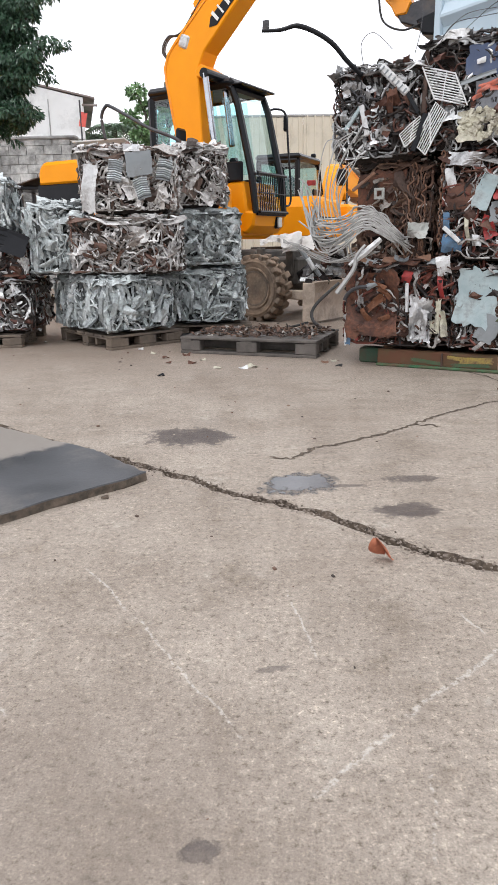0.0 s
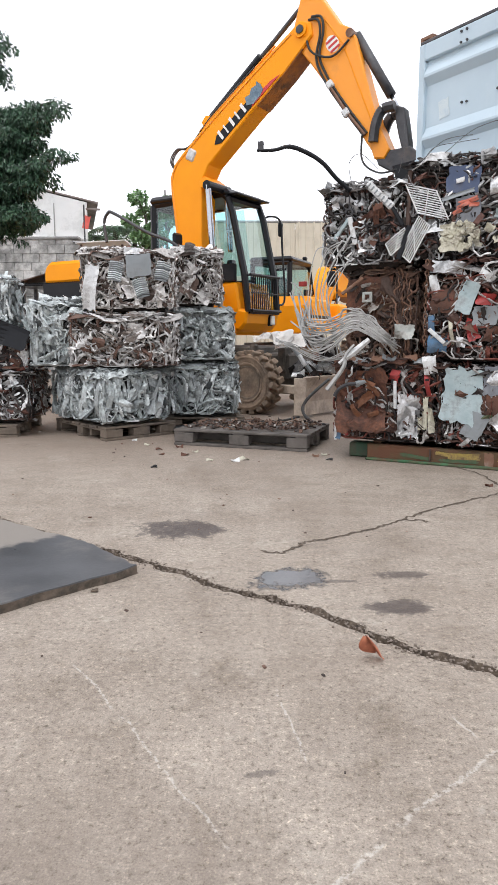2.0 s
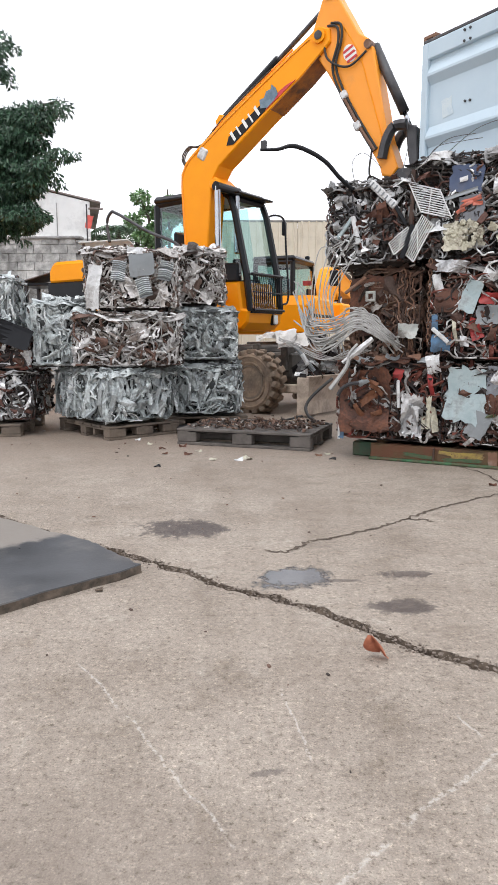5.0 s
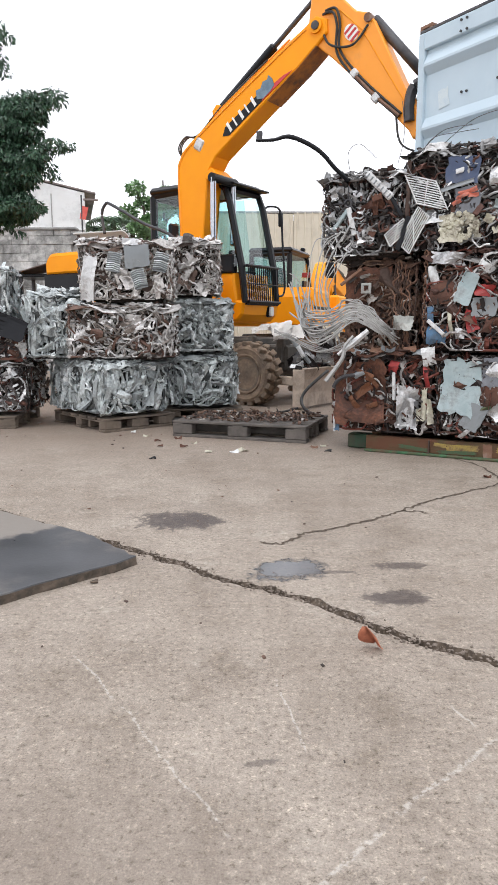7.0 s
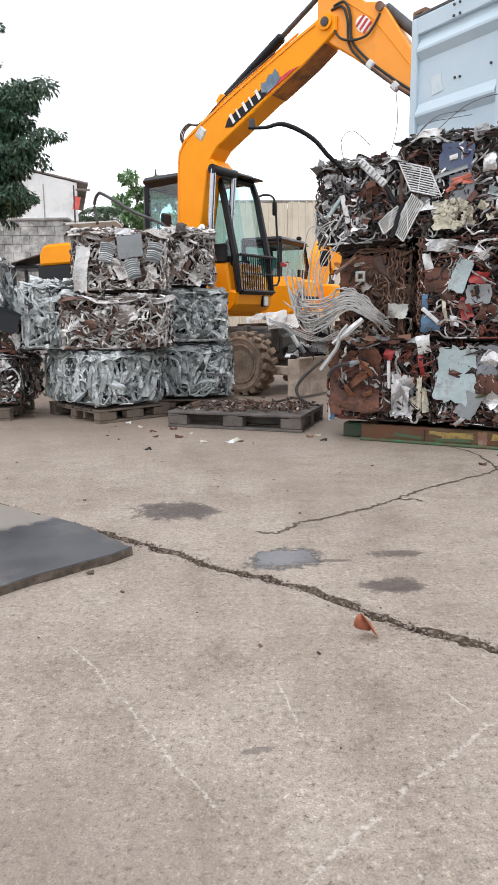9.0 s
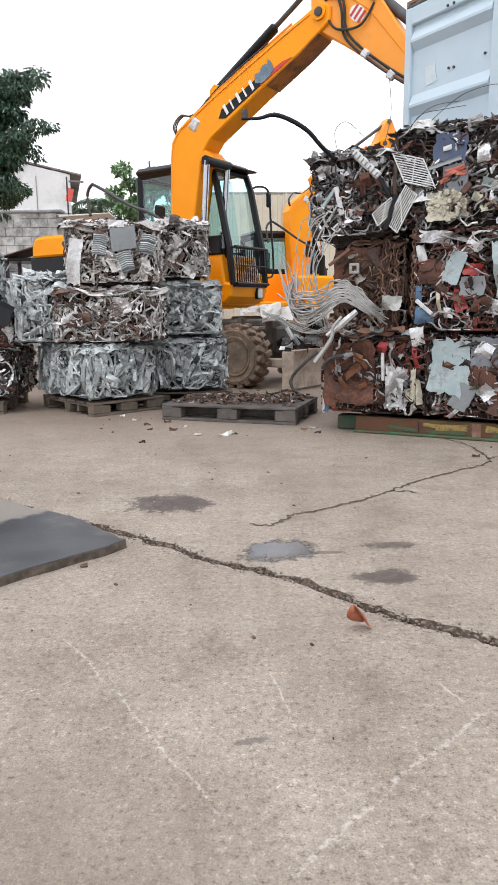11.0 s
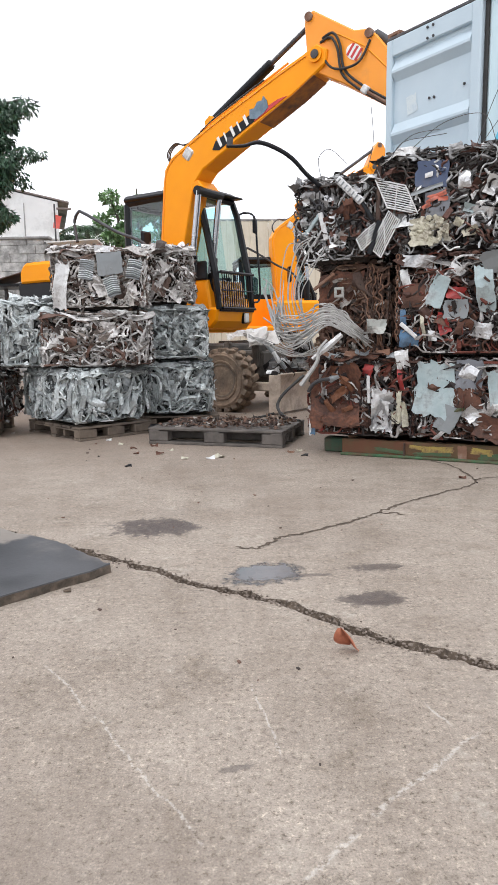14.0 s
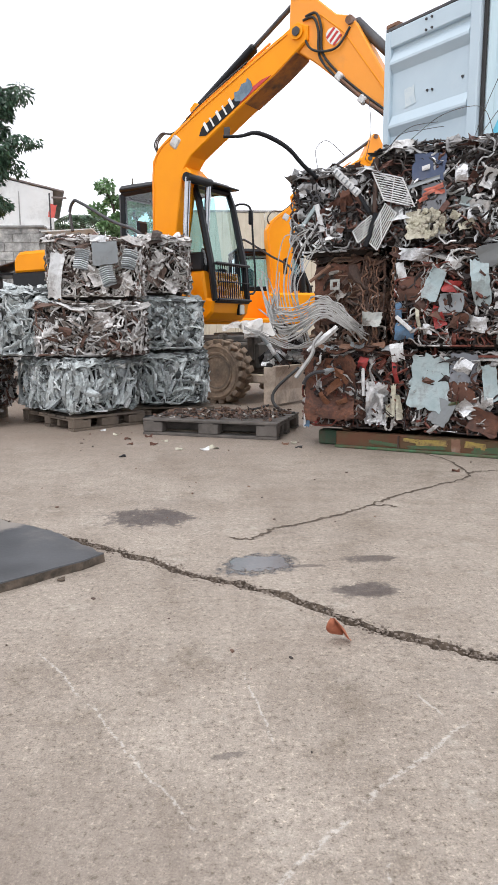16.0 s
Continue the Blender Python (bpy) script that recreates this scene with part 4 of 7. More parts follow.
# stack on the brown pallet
ALU_K = dict(tall=True, shards=34, angle=UP, curl=0.09, length=(0.2, 0.6), width=(0.016, 0.055), fold=(0.25, 0.75), core=M_CORE_ALU_SHADE)
bale("bale of pressed light grey aluminium strips on a pallet", corner_pose(-1.40, 6.81, 0.14, 0.73, 1.10, A_YAW), 0.73, 1.10, 0.54, "alu", 1, 1.0, **ALU_K)
bale("bale of tangled grey and brown metal strips in a stack", corner_pose(-1.74, 6.98, 0.70, 1.02, 0.75, 4), 1.02, 0.75, 0.55, "mixed", 2, 1.7, curl=0.22, width=(0.010, 0.034), swidth=(0.02, 0.045), core=M_CORE_SHADE)
bale("bale of pressed pale grey aluminium at the stack's side", corner_pose(-2.22, 7.22, 0.70, 0.52, 0.75, 4), 0.52, 0.75, 0.69, "alu", 3, 0.95, **ALU_K)
top_a = bale("bale of brown and grey shredded metal on top", corner_pose(-1.61, 7.02, 1.28, 0.87, 0.72, 3), 0.87, 0.72, 0.60, "shavings", 4, 1.7, curl=0.3, width=(0.008, 0.028), swidth=(0.018, 0.04))
# stack beside it
bale("bale of pressed grey aluminium strips on a pallet", corner_pose(-0.90, 7.78, 0.12, 0.80, 0.85, 6), 0.80, 0.85, 0.59, "alu", 5, 1.7, tall=True, shards=30, fold=(0.2, 0.7), angle=UP, curl=0.25, length=(0.12, 0.4), width=(0.012, 0.04), core=M_CORE_ALU_SHADE)
bale("bale of pressed grey aluminium in a stack", corner_pose(-0.87, 7.78, 0.74, 0.72, 0.80, 5), 0.72, 0.80, 0.59, "alu", 6, 1.35, shards=60, fold=(0.2, 0.7), curl=0.2, length=(0.18, 0.5), width=(0.025, 0.065), core=M_CORE_ALU_SHADE)
bale("bale of fine brown and grey metal shavings on top", corner_pose(-0.85, 7.80, 1.36, 0.57, 0.75, 4), 0.57, 0.75, 0.62, "shavings", 7, 2.6, curl=0.5, length=(0.06, 0.2), width=(0.006, 0.02), singles=10, swidth=(0.012, 0.025), shards=120)
# stack at the wall side
bale("bale of pressed dark and grey scrap on a pallet", corner_pose(-3.37, 7.12, 0.13, 1.10, 0.85, 2), 1.10, 0.85, 0.54, "dark", 8, 1.2, width=(0.01, 0.035), core=M_CORE_SHADE)
bale("bale of rusty flattened boards and strips", corner_pose(-3.42, 7.14, 0.67, 1.12, 0.8, 3), 1.12, 0.80, 0.40, "rust", 9, 0.9, angle=-0.35, curl=0.08, length=(0.3, 0.8), width=(0.03, 0.07))
bale("bale of pale grey pressed metal on the stack", corner_pose(-3.46, 7.16, 1.07, 1.02, 0.5, 2), 1.02, 0.50, 0.56, "alu", 10, 1.0, **ALU_K)

# large mixed stack on the green skid
P_YAW = -27.2
PC, PS = math.cos(radians(P_YAW)), math.sin(radians(P_YAW))
P0 = (0.86, 5.90)


def on_front(s, z, back=0.0):
    """A place s metres along the front of the large stack."""
    return (P0[0] + PC * s - PS * back, P0[1] + PS * s + PC * back, z)


def stack_bale(label, s0, s1, z0, z1, style, seed, back=0.0, depth=1.0, **k):
    x, y, z = on_front(s0, z0, back)
    return bale(label, corner_pose(x, y, z, s1 - s0, depth, P_YAW), s1 - s0, depth, z1 - z0, style, seed, group="mixed scrap bales", **k)


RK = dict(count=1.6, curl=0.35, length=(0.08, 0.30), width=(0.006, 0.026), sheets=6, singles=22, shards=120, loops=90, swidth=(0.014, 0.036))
p1 = stack_bale("rust-brown bale with a flat rusty plate on the skid", -0.06, 0.80, 0.14, 0.83, "rust", 31, **RK)
p2 = stack_bale("dark brown bale of pressed sheet with hanging cables", 0.0, 0.575, 0.83, 1.59, "brown", 32, back=0.10, count=1.3, curl=0.45, length=(0.06, 0.25), width=(0.008, 0.03), sheets=3, singles=14, loops=60)
p3 = stack_bale("dark bale of mixed scrap with trays and wire racks", -0.19, 0.50, 1.59, 2.26, "dark", 33, **RK)
p4 = stack_bale("mixed scrap bale with a pale blue plate", 0.835, 1.88, 0.14, 0.79, "rust", 34, **RK)
p5 = stack_bale("mixed scrap bale with red and blue pieces", 0.69, 1.86, 0.83, 1.60, "rust", 35, **RK)
p6 = stack_bale("mixed scrap bale with a navy panel on top", 0.52, 1.62, 1.60, 2.38, "dark", 36, **RK)
stack_bale("rusty tangled bale at the stack's end", 1.92, 2.8, 0.14, 0.85, "rust", 37, **RK)
stack_bale("dark bale of pressed scrap at the stack's end", 1.90, 2.8, 0.85, 1.62, "dark", 38, **RK)
stack_bale("bale of tangled orange-brown rusty wire", 1.66, 2.7, 1.62, 2.36, "brown", 39, count=1.4, curl=0.5, length=(0.1, 0.3), width=(0.008, 0.02), sheets=2, singles=10, loops=90)


def build_skid():
    x, y, z = on_front(0, 0, 0.0)
    ob = thing("steel_skid", "green painted rusty steel skid under the mixed bales", "skid", pose(x, y, 0, 0, 0, P_YAW))
    part("front_beam", prism([(0.21, 0), (2.9, 0), (2.9, 0.045), (2.9, 0.135), (0.21, 0.135)], 0.09, 0.012, 0.045), M_GREENRUST, ob)
    part("bottom_flange", rbox(2.69, 0.04, 0.022, 0.006, (1.555, -0.022, 0.012)), M_GREENPAINT, ob, "green painted bottom edge")
    part("back_beam", prism([(0, 0), (2.9, 0), (2.9, 0.135), (0, 0.135)], 0.08, 0.01, 0.92), M_GREENRUST, ob)
    part("end_block", rbox(0.19, 0.14, 0.125, 0.012, (0.118, 0.15, 0.064)), M_GREENDARK, ob, "dark green beam end")
    part("stiffener", rbox(0.012, 0.03, 0.11, 0.003, (0.75, -0.012, 0.075)), M_RUSTDARK, ob)
    for k in range(5):
        part("cross_beam", rbox(0.1, 0.74, 0.11, 0.01, (0.3 + 0.6 * k, 0.48, 0.058)), M_GREENRUST, ob)
    rng = np.random.default_rng(5)
    for s, z, w, h, mt in ((1.02, 0.085, 0.26, 0.05, M_YELLOW), (0.84, 0.095, 0.10, 0.03, M_YELLOW), (1.36, 0.085, 0.16, 0.05, M_YELLOW), (1.21, 0.07, 0.07, 0.12, M_RUSTY), (0.62, 0.055, 0.24, 0.03, M_GREENPAINT), (0.98, 0.045, 0.30, 0.03, M_GREENPAINT), (1.45, 0.05, 0.22, 0.05, M_GREENPAINT)):
        part("paint_patch", crumple(rng, w, h, 8, 0.02, 0.003), mt, ob, m=pose(s, -0.006, z, 0, rng.uniform(-6, 6), 0))


build_skid()


def face_bit(name, owner_label, parent, s, z, piece, material, out=0.06, tilt=0, lean=0, turn=0):
    """A single plate set into the front of the large stack, as a part of its bale."""
    x, y, z_ = on_front(s, z, -0.52 * out + 0.012 if out > 0 else -out)
    m = parent.matrix_basis.inverted() @ pose(x, y, z_, lean, tilt, P_YAW + turn)
    return part(name, piece, material, parent, owner_label, m)


def build_front_pieces():
    rng = np.random.default_rng(77)
    # wire racks: a frame with single bars, sheared by skew
    def rack(label, owner, at_s, at_z, w, h, bars, skew, tilt):
        edge = lambda x, a: (x - skew * a, -0.012 * (1 - (2 * x / w) ** 2), a)
        ring = [edge(-w / 2, -h / 2), edge(0, -h / 2), edge(w / 2, -h / 2), edge(w / 2, h / 2), edge(0, h / 2), edge(-w / 2, h / 2), edge(-w / 2, -h / 2)]
        ob = face_bit("wire_rack", label, owner, at_s, at_z, tube(ring, 0.0062, 5), M_RACK, 0.11, tilt)
        for a in np.linspace(-h / 2, h / 2, bars)[1:-1]:
            part("rack_bar", tube([edge(-w / 2, a), edge(0, a), edge(w / 2, a)], 0.0042, 5), M_RACK, ob)
        part("rack_bar", tube([edge(-w / 4, -h / 2), edge(w / 4, h / 2)], 0.0045, 5), M_RACK, ob)
    rack("white wire shelf rack, bent", p6, 0.652, 2.078, 0.25, 0.185, 12, 0.85, 16)
    rack("white wire shelf rack, torn", p3, 0.43, 1.79, 0.19, 0.10, 7, -0.2, -38)
    rack("white wire shelf rack, torn", p6, 0.565, 1.80, 0.31, 0.115, 8, -0.25, -62)
    tray = Mesh().add(rbox(0.062, 0.025, 0.29, 0.006)).add(rbox(0.045, 0.03, 0.29, 0.006, (0, -0.004, 0)))
    face = face_bit("perforated_tray", "white perforated metal channel", p3, 0.275, 2.16, tray, M_WHITEMETAL, 0.10, -46)
    for k in range(7):
        part("slot", rbox(0.04, 0.006, 0.012, 0.002, (0, -0.0205, -0.12 + 0.04 * k)), M_GREYPLATE, face)
    face_bit("metal_channel", "pale metal channel", p3, 0.05, 1.90, rbox(0.042, 0.03, 0.23, 0.006), M_WHITEMETAL, 0.09, -14)
    face_bit("metal_channel", "pale blue metal channel", p3, -0.045, 1.92, rbox(0.032, 0.03, 0.20, 0.006), M_PALE, 0.08, 38)
    face_bit("metal_channel", "thin pale strip", p3, 0.02, 1.84, rbox(0.014, 0.02, 0.22, 0.004), M_SILVER, 0.09, 30)
    wheel = Mesh().add(tube([(0.03 * math.cos(q), 0, 0.03 * math.sin(q)) for q in np.linspace(0, 6.28, 13)], 0.010, 5))
    for q in np.linspace(0, 6.28, 9)[:-1]:
        wheel.add(tube([(0.03 * math.cos(q), 0, 0.03 * math.sin(q)), (0.13 * math.cos(q), 0, 0.13 * math.sin(q))], 0.006, 4))
    face_bit("spoked_hub", "dark spoked fan hub", p3, 0.019, 2.045, wheel, M_GREYSTEEL, 0.10)
    face_bit("black_rail", "black bent rail", p3, 0.483, 1.78, rbox(0.04, 0.02, 0.27, 0.005), M_BLACK, 0.12, 18)
    face_bit("black_rail", "black bent rail", p3, 0.415, 2.00, rbox(0.03, 0.02, 0.20, 0.005), M_BLACK, 0.10, -32)
    face_bit("upright_bar", "dull brown flat steel upright", p6, 0.508, 2.12, rbox(0.032, 0.03, 0.42, 0.006), M_RUSTDARK, 0.08, 1)
    face_bit("foil", "crumpled silver foil", p3, 0.168, 1.782, crumple(rng, 0.14, 0.10, 9, 0.9), M_SILVER, 0.09, -12)
    for ds, dz, w, h, tl in ((0.30, 1.95, 0.08, 0.30, -14), (0.24, 1.90, 0.05, 0.26, 8), (0.37, 2.04, 0.04, 0.2, -30)):
        face_bit("rust_drape", "torn rust-brown sheet", p3, ds, dz, crumple(rng, w, h, 7, 0.8), M_RUSTPLATE, 0.085, tl)
    for ds, dz, w, h in ((-0.10, 2.10, 0.06, 0.05), (0.10, 2.12, 0.07, 0.06), (-0.12, 1.95, 0.05, 0.09), (0.36, 2.17, 0.12, 0.05), (0.13, 1.98, 0.05, 0.05)):
        face_bit("silver_plate", "", p3, ds, dz, crumple(rng, w, h, 6, 0.8), M_SILVER, 0.09, rng.uniform(-40, 40))
    # plates
    face_bit("navy_panel", "navy blue panel with a white patch", p6, 0.92, 2.225, crumple(rng, 0.24, 0.19, 7, 0.04), M_NAVY, 0.10, 3)
    face_bit("white_patch", "", p6, 0.90, 2.215, crumple(rng, 0.06, 0.035, 5, 0.1), M_WHITEMETAL, 0.125, -10)
    face_bit("slate_panel", "grey panel with coral paint flakes", p6, 0.965, 2.0, crumple(rng, 0.18, 0.19, 6, 0.06), M_SLATE, 0.10, -6)
    for ds, dz, w, h in ((0.97, 2.06, 0.14, 0.035), (0.93, 2.03, 0.10, 0.03), (1.01, 2.03, 0.07, 0.03), (0.885, 1.985, 0.07, 0.03)):
        face_bit("coral_flake", "", p6, ds, dz, crumple(rng, w, h, 6, 0.5), M_CORAL, 0.122, rng.uniform(-28, 6))
    face_bit("pale_strip", "dull grey bent strip", p6, 0.885, 2.11, crumple(rng, 0.24, 0.03, 6, 0.3), M_GREYPLATE, 0.12, -14)
    v, f = crumple(rng, 0.30, 0.20, 9, 0.35)
    lump = Mesh().add((v, f))
    for _ in range(70):
        q, rr = rng.uniform(0, 6.28), 0.95 * math.sqrt(rng.random())
        lump.add(rbox(rng.uniform(0.018, 0.05), 0.022, rng.uniform(0.014, 0.04), 0.004), pose(0.155 * rr * math.cos(q), -0.012, 0.105 * rr * math.sin(q), rng.uniform(-25, 25), rng.uniform(0, 180), rng.uniform(-25, 25)))
    face_bit("cream_lump", "crumbly cream coloured lump", p6, 0.91, 1.80, lump, M_CREAM, 0.10, -5)
    for ds, dz, w, h, mt in ((1.16, 2.16, 0.09, 0.13, M_SILVER), (1.20, 1.95, 0.08, 0.06, M_PALE), (1.13, 1.85, 0.07, 0.06, M_CREAM), (1.30, 1.88, 0.15, 0.14, M_SILVER), (1.36, 2.10, 0.09, 0.14, M_WHITEMETAL), (1.22, 1.78, 0.12, 0.06, M_CREAM)):
        face_bit("silver_plate", "", p6, ds, dz, crumple(rng, w, h, 7, 0.7), mt, 0.09, rng.uniform(-30, 30))
    face_bit("foil", "crumpled silver foil", p5, 0.83, 1.575, crumple(rng, 0.27, 0.095, 9, 0.6), M_SILVER, 0.10, 6)
    face_bit("white_flap", "white torn flap", p5, 0.735, 1.445, crumple(rng, 0.065, 0.15, 6, 0.3), M_WHITEMETAL, 0.09, -14)
    face_bit("rust_plate", "", p5, 0.81, 1.32, crumple(rng, 0.22, 0.19, 7, 0.12), M_RUSTPLATE, 0.085, 0)
    face_bit("grey_board", "pale grey torn board", p5, 0.99, 1.345, crumple(rng, 0.125, 0.235, 7, 0.06), M_PALE, 0.115, 20)
    face_bit("red_plate", "", p5, 1.127, 1.325, crumple(rng, 0.14, 0.085, 8, 0.7), M_REDPIECE, 0.09, 8)
    face_bit("grey_sheet", "", p5, 1.13, 1.20, crumple(rng, 0.18, 0.15, 7, 0.25), M_GREYPLATE, 0.095, 0)
    face_bit("red_plate", "", p5, 1.045, 1.065, crumple(rng, 0.09, 0.11, 7, 0.6), M_REDPIECE, 0.095, -20)
    face_bit("red_plate", "", p5, 1.01, 1.15, crumple(rng, 0.04, 0.06, 6, 0.6), M_REDPIECE, 0.09, 10)
    face_bit("rust_plate", "", p5, 1.20, 1.06, crumple(rng, 0.12, 0.13, 7, 0.4), M_RUSTPLATE, 0.09, 14)
    face_bit("blue_plate", "torn blue plastic plate", p5, 0.722, 1.14, crumple(rng, 0.05, 0.13, 6, 0.2), M_BLUE, 0.09, 0)
    face_bit("blue_plate", "torn blue plastic plate", p5, 0.775, 0.985, crumple(rng, 0.15, 0.13, 7, 0.2), M_BLUE, 0.09, 0)
    face_bit("white_bar", "", p5, 0.77, 1.045, rbox(0.032, 0.02, 0.17, 0.005), M_WHITEMETAL, 0.12, -49)
    face_bit("silver_plate", "", p5, 0.955, 1.00, crumple(rng, 0.07, 0.08, 6, 0.4), M_SILVER, 0.09, 0)
    face_bit("cream_strip", "", p5, 0.88, 1.08, crumple(rng, 0.03, 0.2, 6, 0.5), M_CREAM, 0.09, -8)
    face_bit("grey_sheet", "tall pale grey sheet", p5, 1.34, 1.36, crumple(rng, 0.13, 0.34, 7, 0.2), M_PALE, 0.11, -8)
    face_bit("silver_plate", "", p5, 1.32, 1.04, crumple(rng, 0.16, 0.12, 7, 0.4), M_SILVER, 0.10, 12)
    face_bit("white_flap", "", p5, 1.13, 1.50, crumple(rng, 0.12, 0.06, 6, 0.5), M_WHITEMETAL, 0.09, 35)
    face_bit("pale_plate", "pale blue enamelled plate", p4, 0.985, 0.575, crumple(rng, 0.30, 0.43, 11, 0.06), M_PALE, 0.115, 2)
    face_bit("grey_sheet", "", p4, 1.096, 0.345, crumple(rng, 0.15, 0.21, 7, 0.15), M_GREYPLATE, 0.135, 24)
    face_bit("grey_sheet", "mottled grey plate", p4, 1.245, 0.70, crumple(rng, 0.20, 0.22, 8, 0.15), M_SLATE, 0.09, 0)
    face_bit("silver_plate", "", p4, 1.245, 0.71, crumple(rng, 0.13, 0.12, 8, 0.5), M_SILVER, 0.105, 30)
    face_bit("rust_plate", "", p4, 1.24, 0.51, crumple(rng, 0.22, 0.16, 7, 0.15), M_RUSTPLATE, 0.09, 0)
    face_bit("silver_plate", "", p4, 1.27, 0.39, crumple(rng, 0.11, 0.11, 7, 0.5), M_SILVER, 0.11, 45)
    face_bit("green_scrap", "", p4, 1.17, 0.42, crumple(rng, 0.10, 0.025, 5, 0.4), M_GREENPAINT, 0.14, -10)
    face_bit("grey_sheet", "", p4, 1.45, 0.58, crumple(rng, 0.11, 0.28, 7, 0.2), M_PALE, 0.11, -8)
    face_bit("rust_plate", "", p4, 1.42, 0.28, crumple(rng, 0.24, 0.18, 8, 0.4), M_RUSTPLATE, 0.11, 20)
    face_bit("rust_plate", "large flat rusty plate", p1, 0.165, 0.505, crumple(rng, 0.43, 0.52, 15, 0.30), M_RUSTPLATE, 0.115, -2)
    for ds, dz, w, h, tl in ((0.20, 0.52, 0.16, 0.06, -40), (0.28, 0.60, 0.14, 0.04, 35), (0.12, 0.42, 0.12, 0.05, 55), (0.27, 0.40, 0.10, 0.04, -20), (0.22, 0.66, 0.15, 0.04, 20)):
        face_bit("rust_flake", "", p1, ds, dz, crumple(rng, w, h, 7, 0.7), M_RUSTORANGE, 0.18, tl)
    arc = smooth_line([(-0.13, 0, -0.06), (-0.09, -0.01, 0.0), (-0.02, -0.01, 0.04), (0.06, 0, 0.05)], 6)
    face_bit("bent_pipe", "grey bent pipe", p1, 0.07, 0.60, tube(arc, 0.016, 7), M_GREYSTEEL, 0.19, 0)
    face_bit("silver_plate", "", p1, 0.16, 0.66, crumple(rng, 0.09, 0.05, 6, 0.4), M_GREYPLATE, 0.19, -30)
    face_bit("silver_bag", "crumpled silver foil bag", p1, 0.572, 0.39, crumple(rng, 0.17, 0.34, 15, 1.2), M_SILVER, 0.12, 3)
    face_bit("silver_bag", "crumpled silver foil bag", p1, 0.575, 0.36, crumple(rng, 0.12, 0.24, 13, 1.4), M_SILVER, 0.14, 3)
    face_bit("white_bar", "", p1, 0.452, 0.566, rbox(0.028, 0.02, 0.23, 0.005), M_WHITEMETAL, 0.12, -3)
    face_bit("red_plate", "", p1, 0.44, 0.725, crumple(rng, 0.08, 0.10, 7, 0.7), M_REDPIECE, 0.10, 15)
    face_bit("red_plate", "", p1, 0.71, 0.66, crumple(rng, 0.04, 0.2, 6, 0.5), M_REDPIECE, 0.085, -8)
    face_bit("red_plate", "", p1, 0.08, 0.285, crumple(rng, 0.16, 0.035, 5, 0.3), M_REDPIECE, 0.11, -18)
    face_bit("red_plate", "", p1, 0.04, 0.245, crumple(rng, 0.03, 0.08, 5, 0.3), M_REDPIECE, 0.11, 10)
    face_bit("blue_plate", "", p1, -0.035, 0.245, crumple(rng, 0.045, 0.16, 5, 0.3), M_BLUE, 0.11, 5)
    face_bit("white_bar", "", p1, -0.06, 0.23, rbox(0.02, 0.015, 0.15, 0.004), M_WHITEMETAL, 0.11, 0)
    face_bit("white_flap", "white folded metal flap", p1, 0.727, 0.815, crumple(rng, 0.11, 0.15, 6, 0.3), M_WHITEMETAL, 0.12, -10)
    for ds, dz, w, h in ((0.70, 0.42, 0.04, 0.26), (0.75, 0.37, 0.045, 0.2), (0.67, 0.34, 0.05, 0.1)):
        face_bit("pale_strip", "", p1, ds, dz, crumple(rng, w, h, 7, 0.6), M_CREAM, 0.10, rng.uniform(-10, 14))
    for k in range(9):
        face_bit("bent_ledge", "", p1, -0.03 + 0.085 * k, 0.845 + rng.uniform(-0.02, 0.03), crumple(rng, rng.uniform(0.10, 0.2), 0.05, 6, 0.5), (M_RUSTPLATE, M_RUSTY, M_GREYPLATE)[k % 3], 0.10, rng.uniform(-10, 10), -50)
    # the bundle of rods in the middle bale, a square plate with a hole, a pale box
    for k in range(30):
        s = 0.375 + 0.0056 * k
        q = [(rng.normal(0, 0.013), rng.normal(0, 0.012), zz) for zz in np.linspace(-0.37, rng.uniform(0.2, 0.37), 20)]
        face_bit("twisted_bar", "", p2, s, 1.21, tube(smooth_line(q, 2), 0.0065, 5), M_RUSTDARK if k % 4 else M_RUSTY, -0.07 + rng.uniform(-0.02, 0.02))
    face_bit("rust_plate", "flat dark brown sheet", p2, 0.17, 1.28, crumple(rng, 0.38, 0.5, 8, 0.10), M_RUSTPLATE, -0.085)
    ring = Mesh().add(rbox(0.084, 0.02, 0.022, 0.004, (0, 0, 0.032))).add(rbox(0.084, 0.02, 0.022, 0.004, (0, 0, -0.032))).add(rbox(0.022, 0.02, 0.05, 0.004, (0.031, 0, 0))).add(rbox(0.022, 0.02, 0.05, 0.004, (-0.031, 0, 0)))
    face_bit("flange", "square plate with a round hole", p2, 0.175, 1.365, ring, M_BOXGREY, -0.01)
    face_bit("metal_channel", "", p2, 0.046, 1.458, rbox(0.026, 0.02, 0.22, 0.005), M_RUSTY, 0.0, 55)
    face_bit("pale_box", "crushed pale metal box", p2, 0.494, 1.08, crumple(rng, 0.155, 0.12, 7, 0.3), M_BOXGREY, 0.0, 4)
    chain = Mesh()
    for k in range(16):
        chain.add(tube([(0.014 * math.cos(q), 0, 0.024 * math.sin(q)) for q in np.linspace(0, 6.28, 9)], 0.005, 4), pose(0, 0, -0.042 * k, 0, 0, 90 * (k % 2)))
    x, y, z = on_front(0.668, 1.62, -0.02)
    tagged(part("chain", chain, M_RUSTY, m=pose(x, y, z, 0, 0, P_YAW)), "rusty chain hanging down between the bales", "chain")
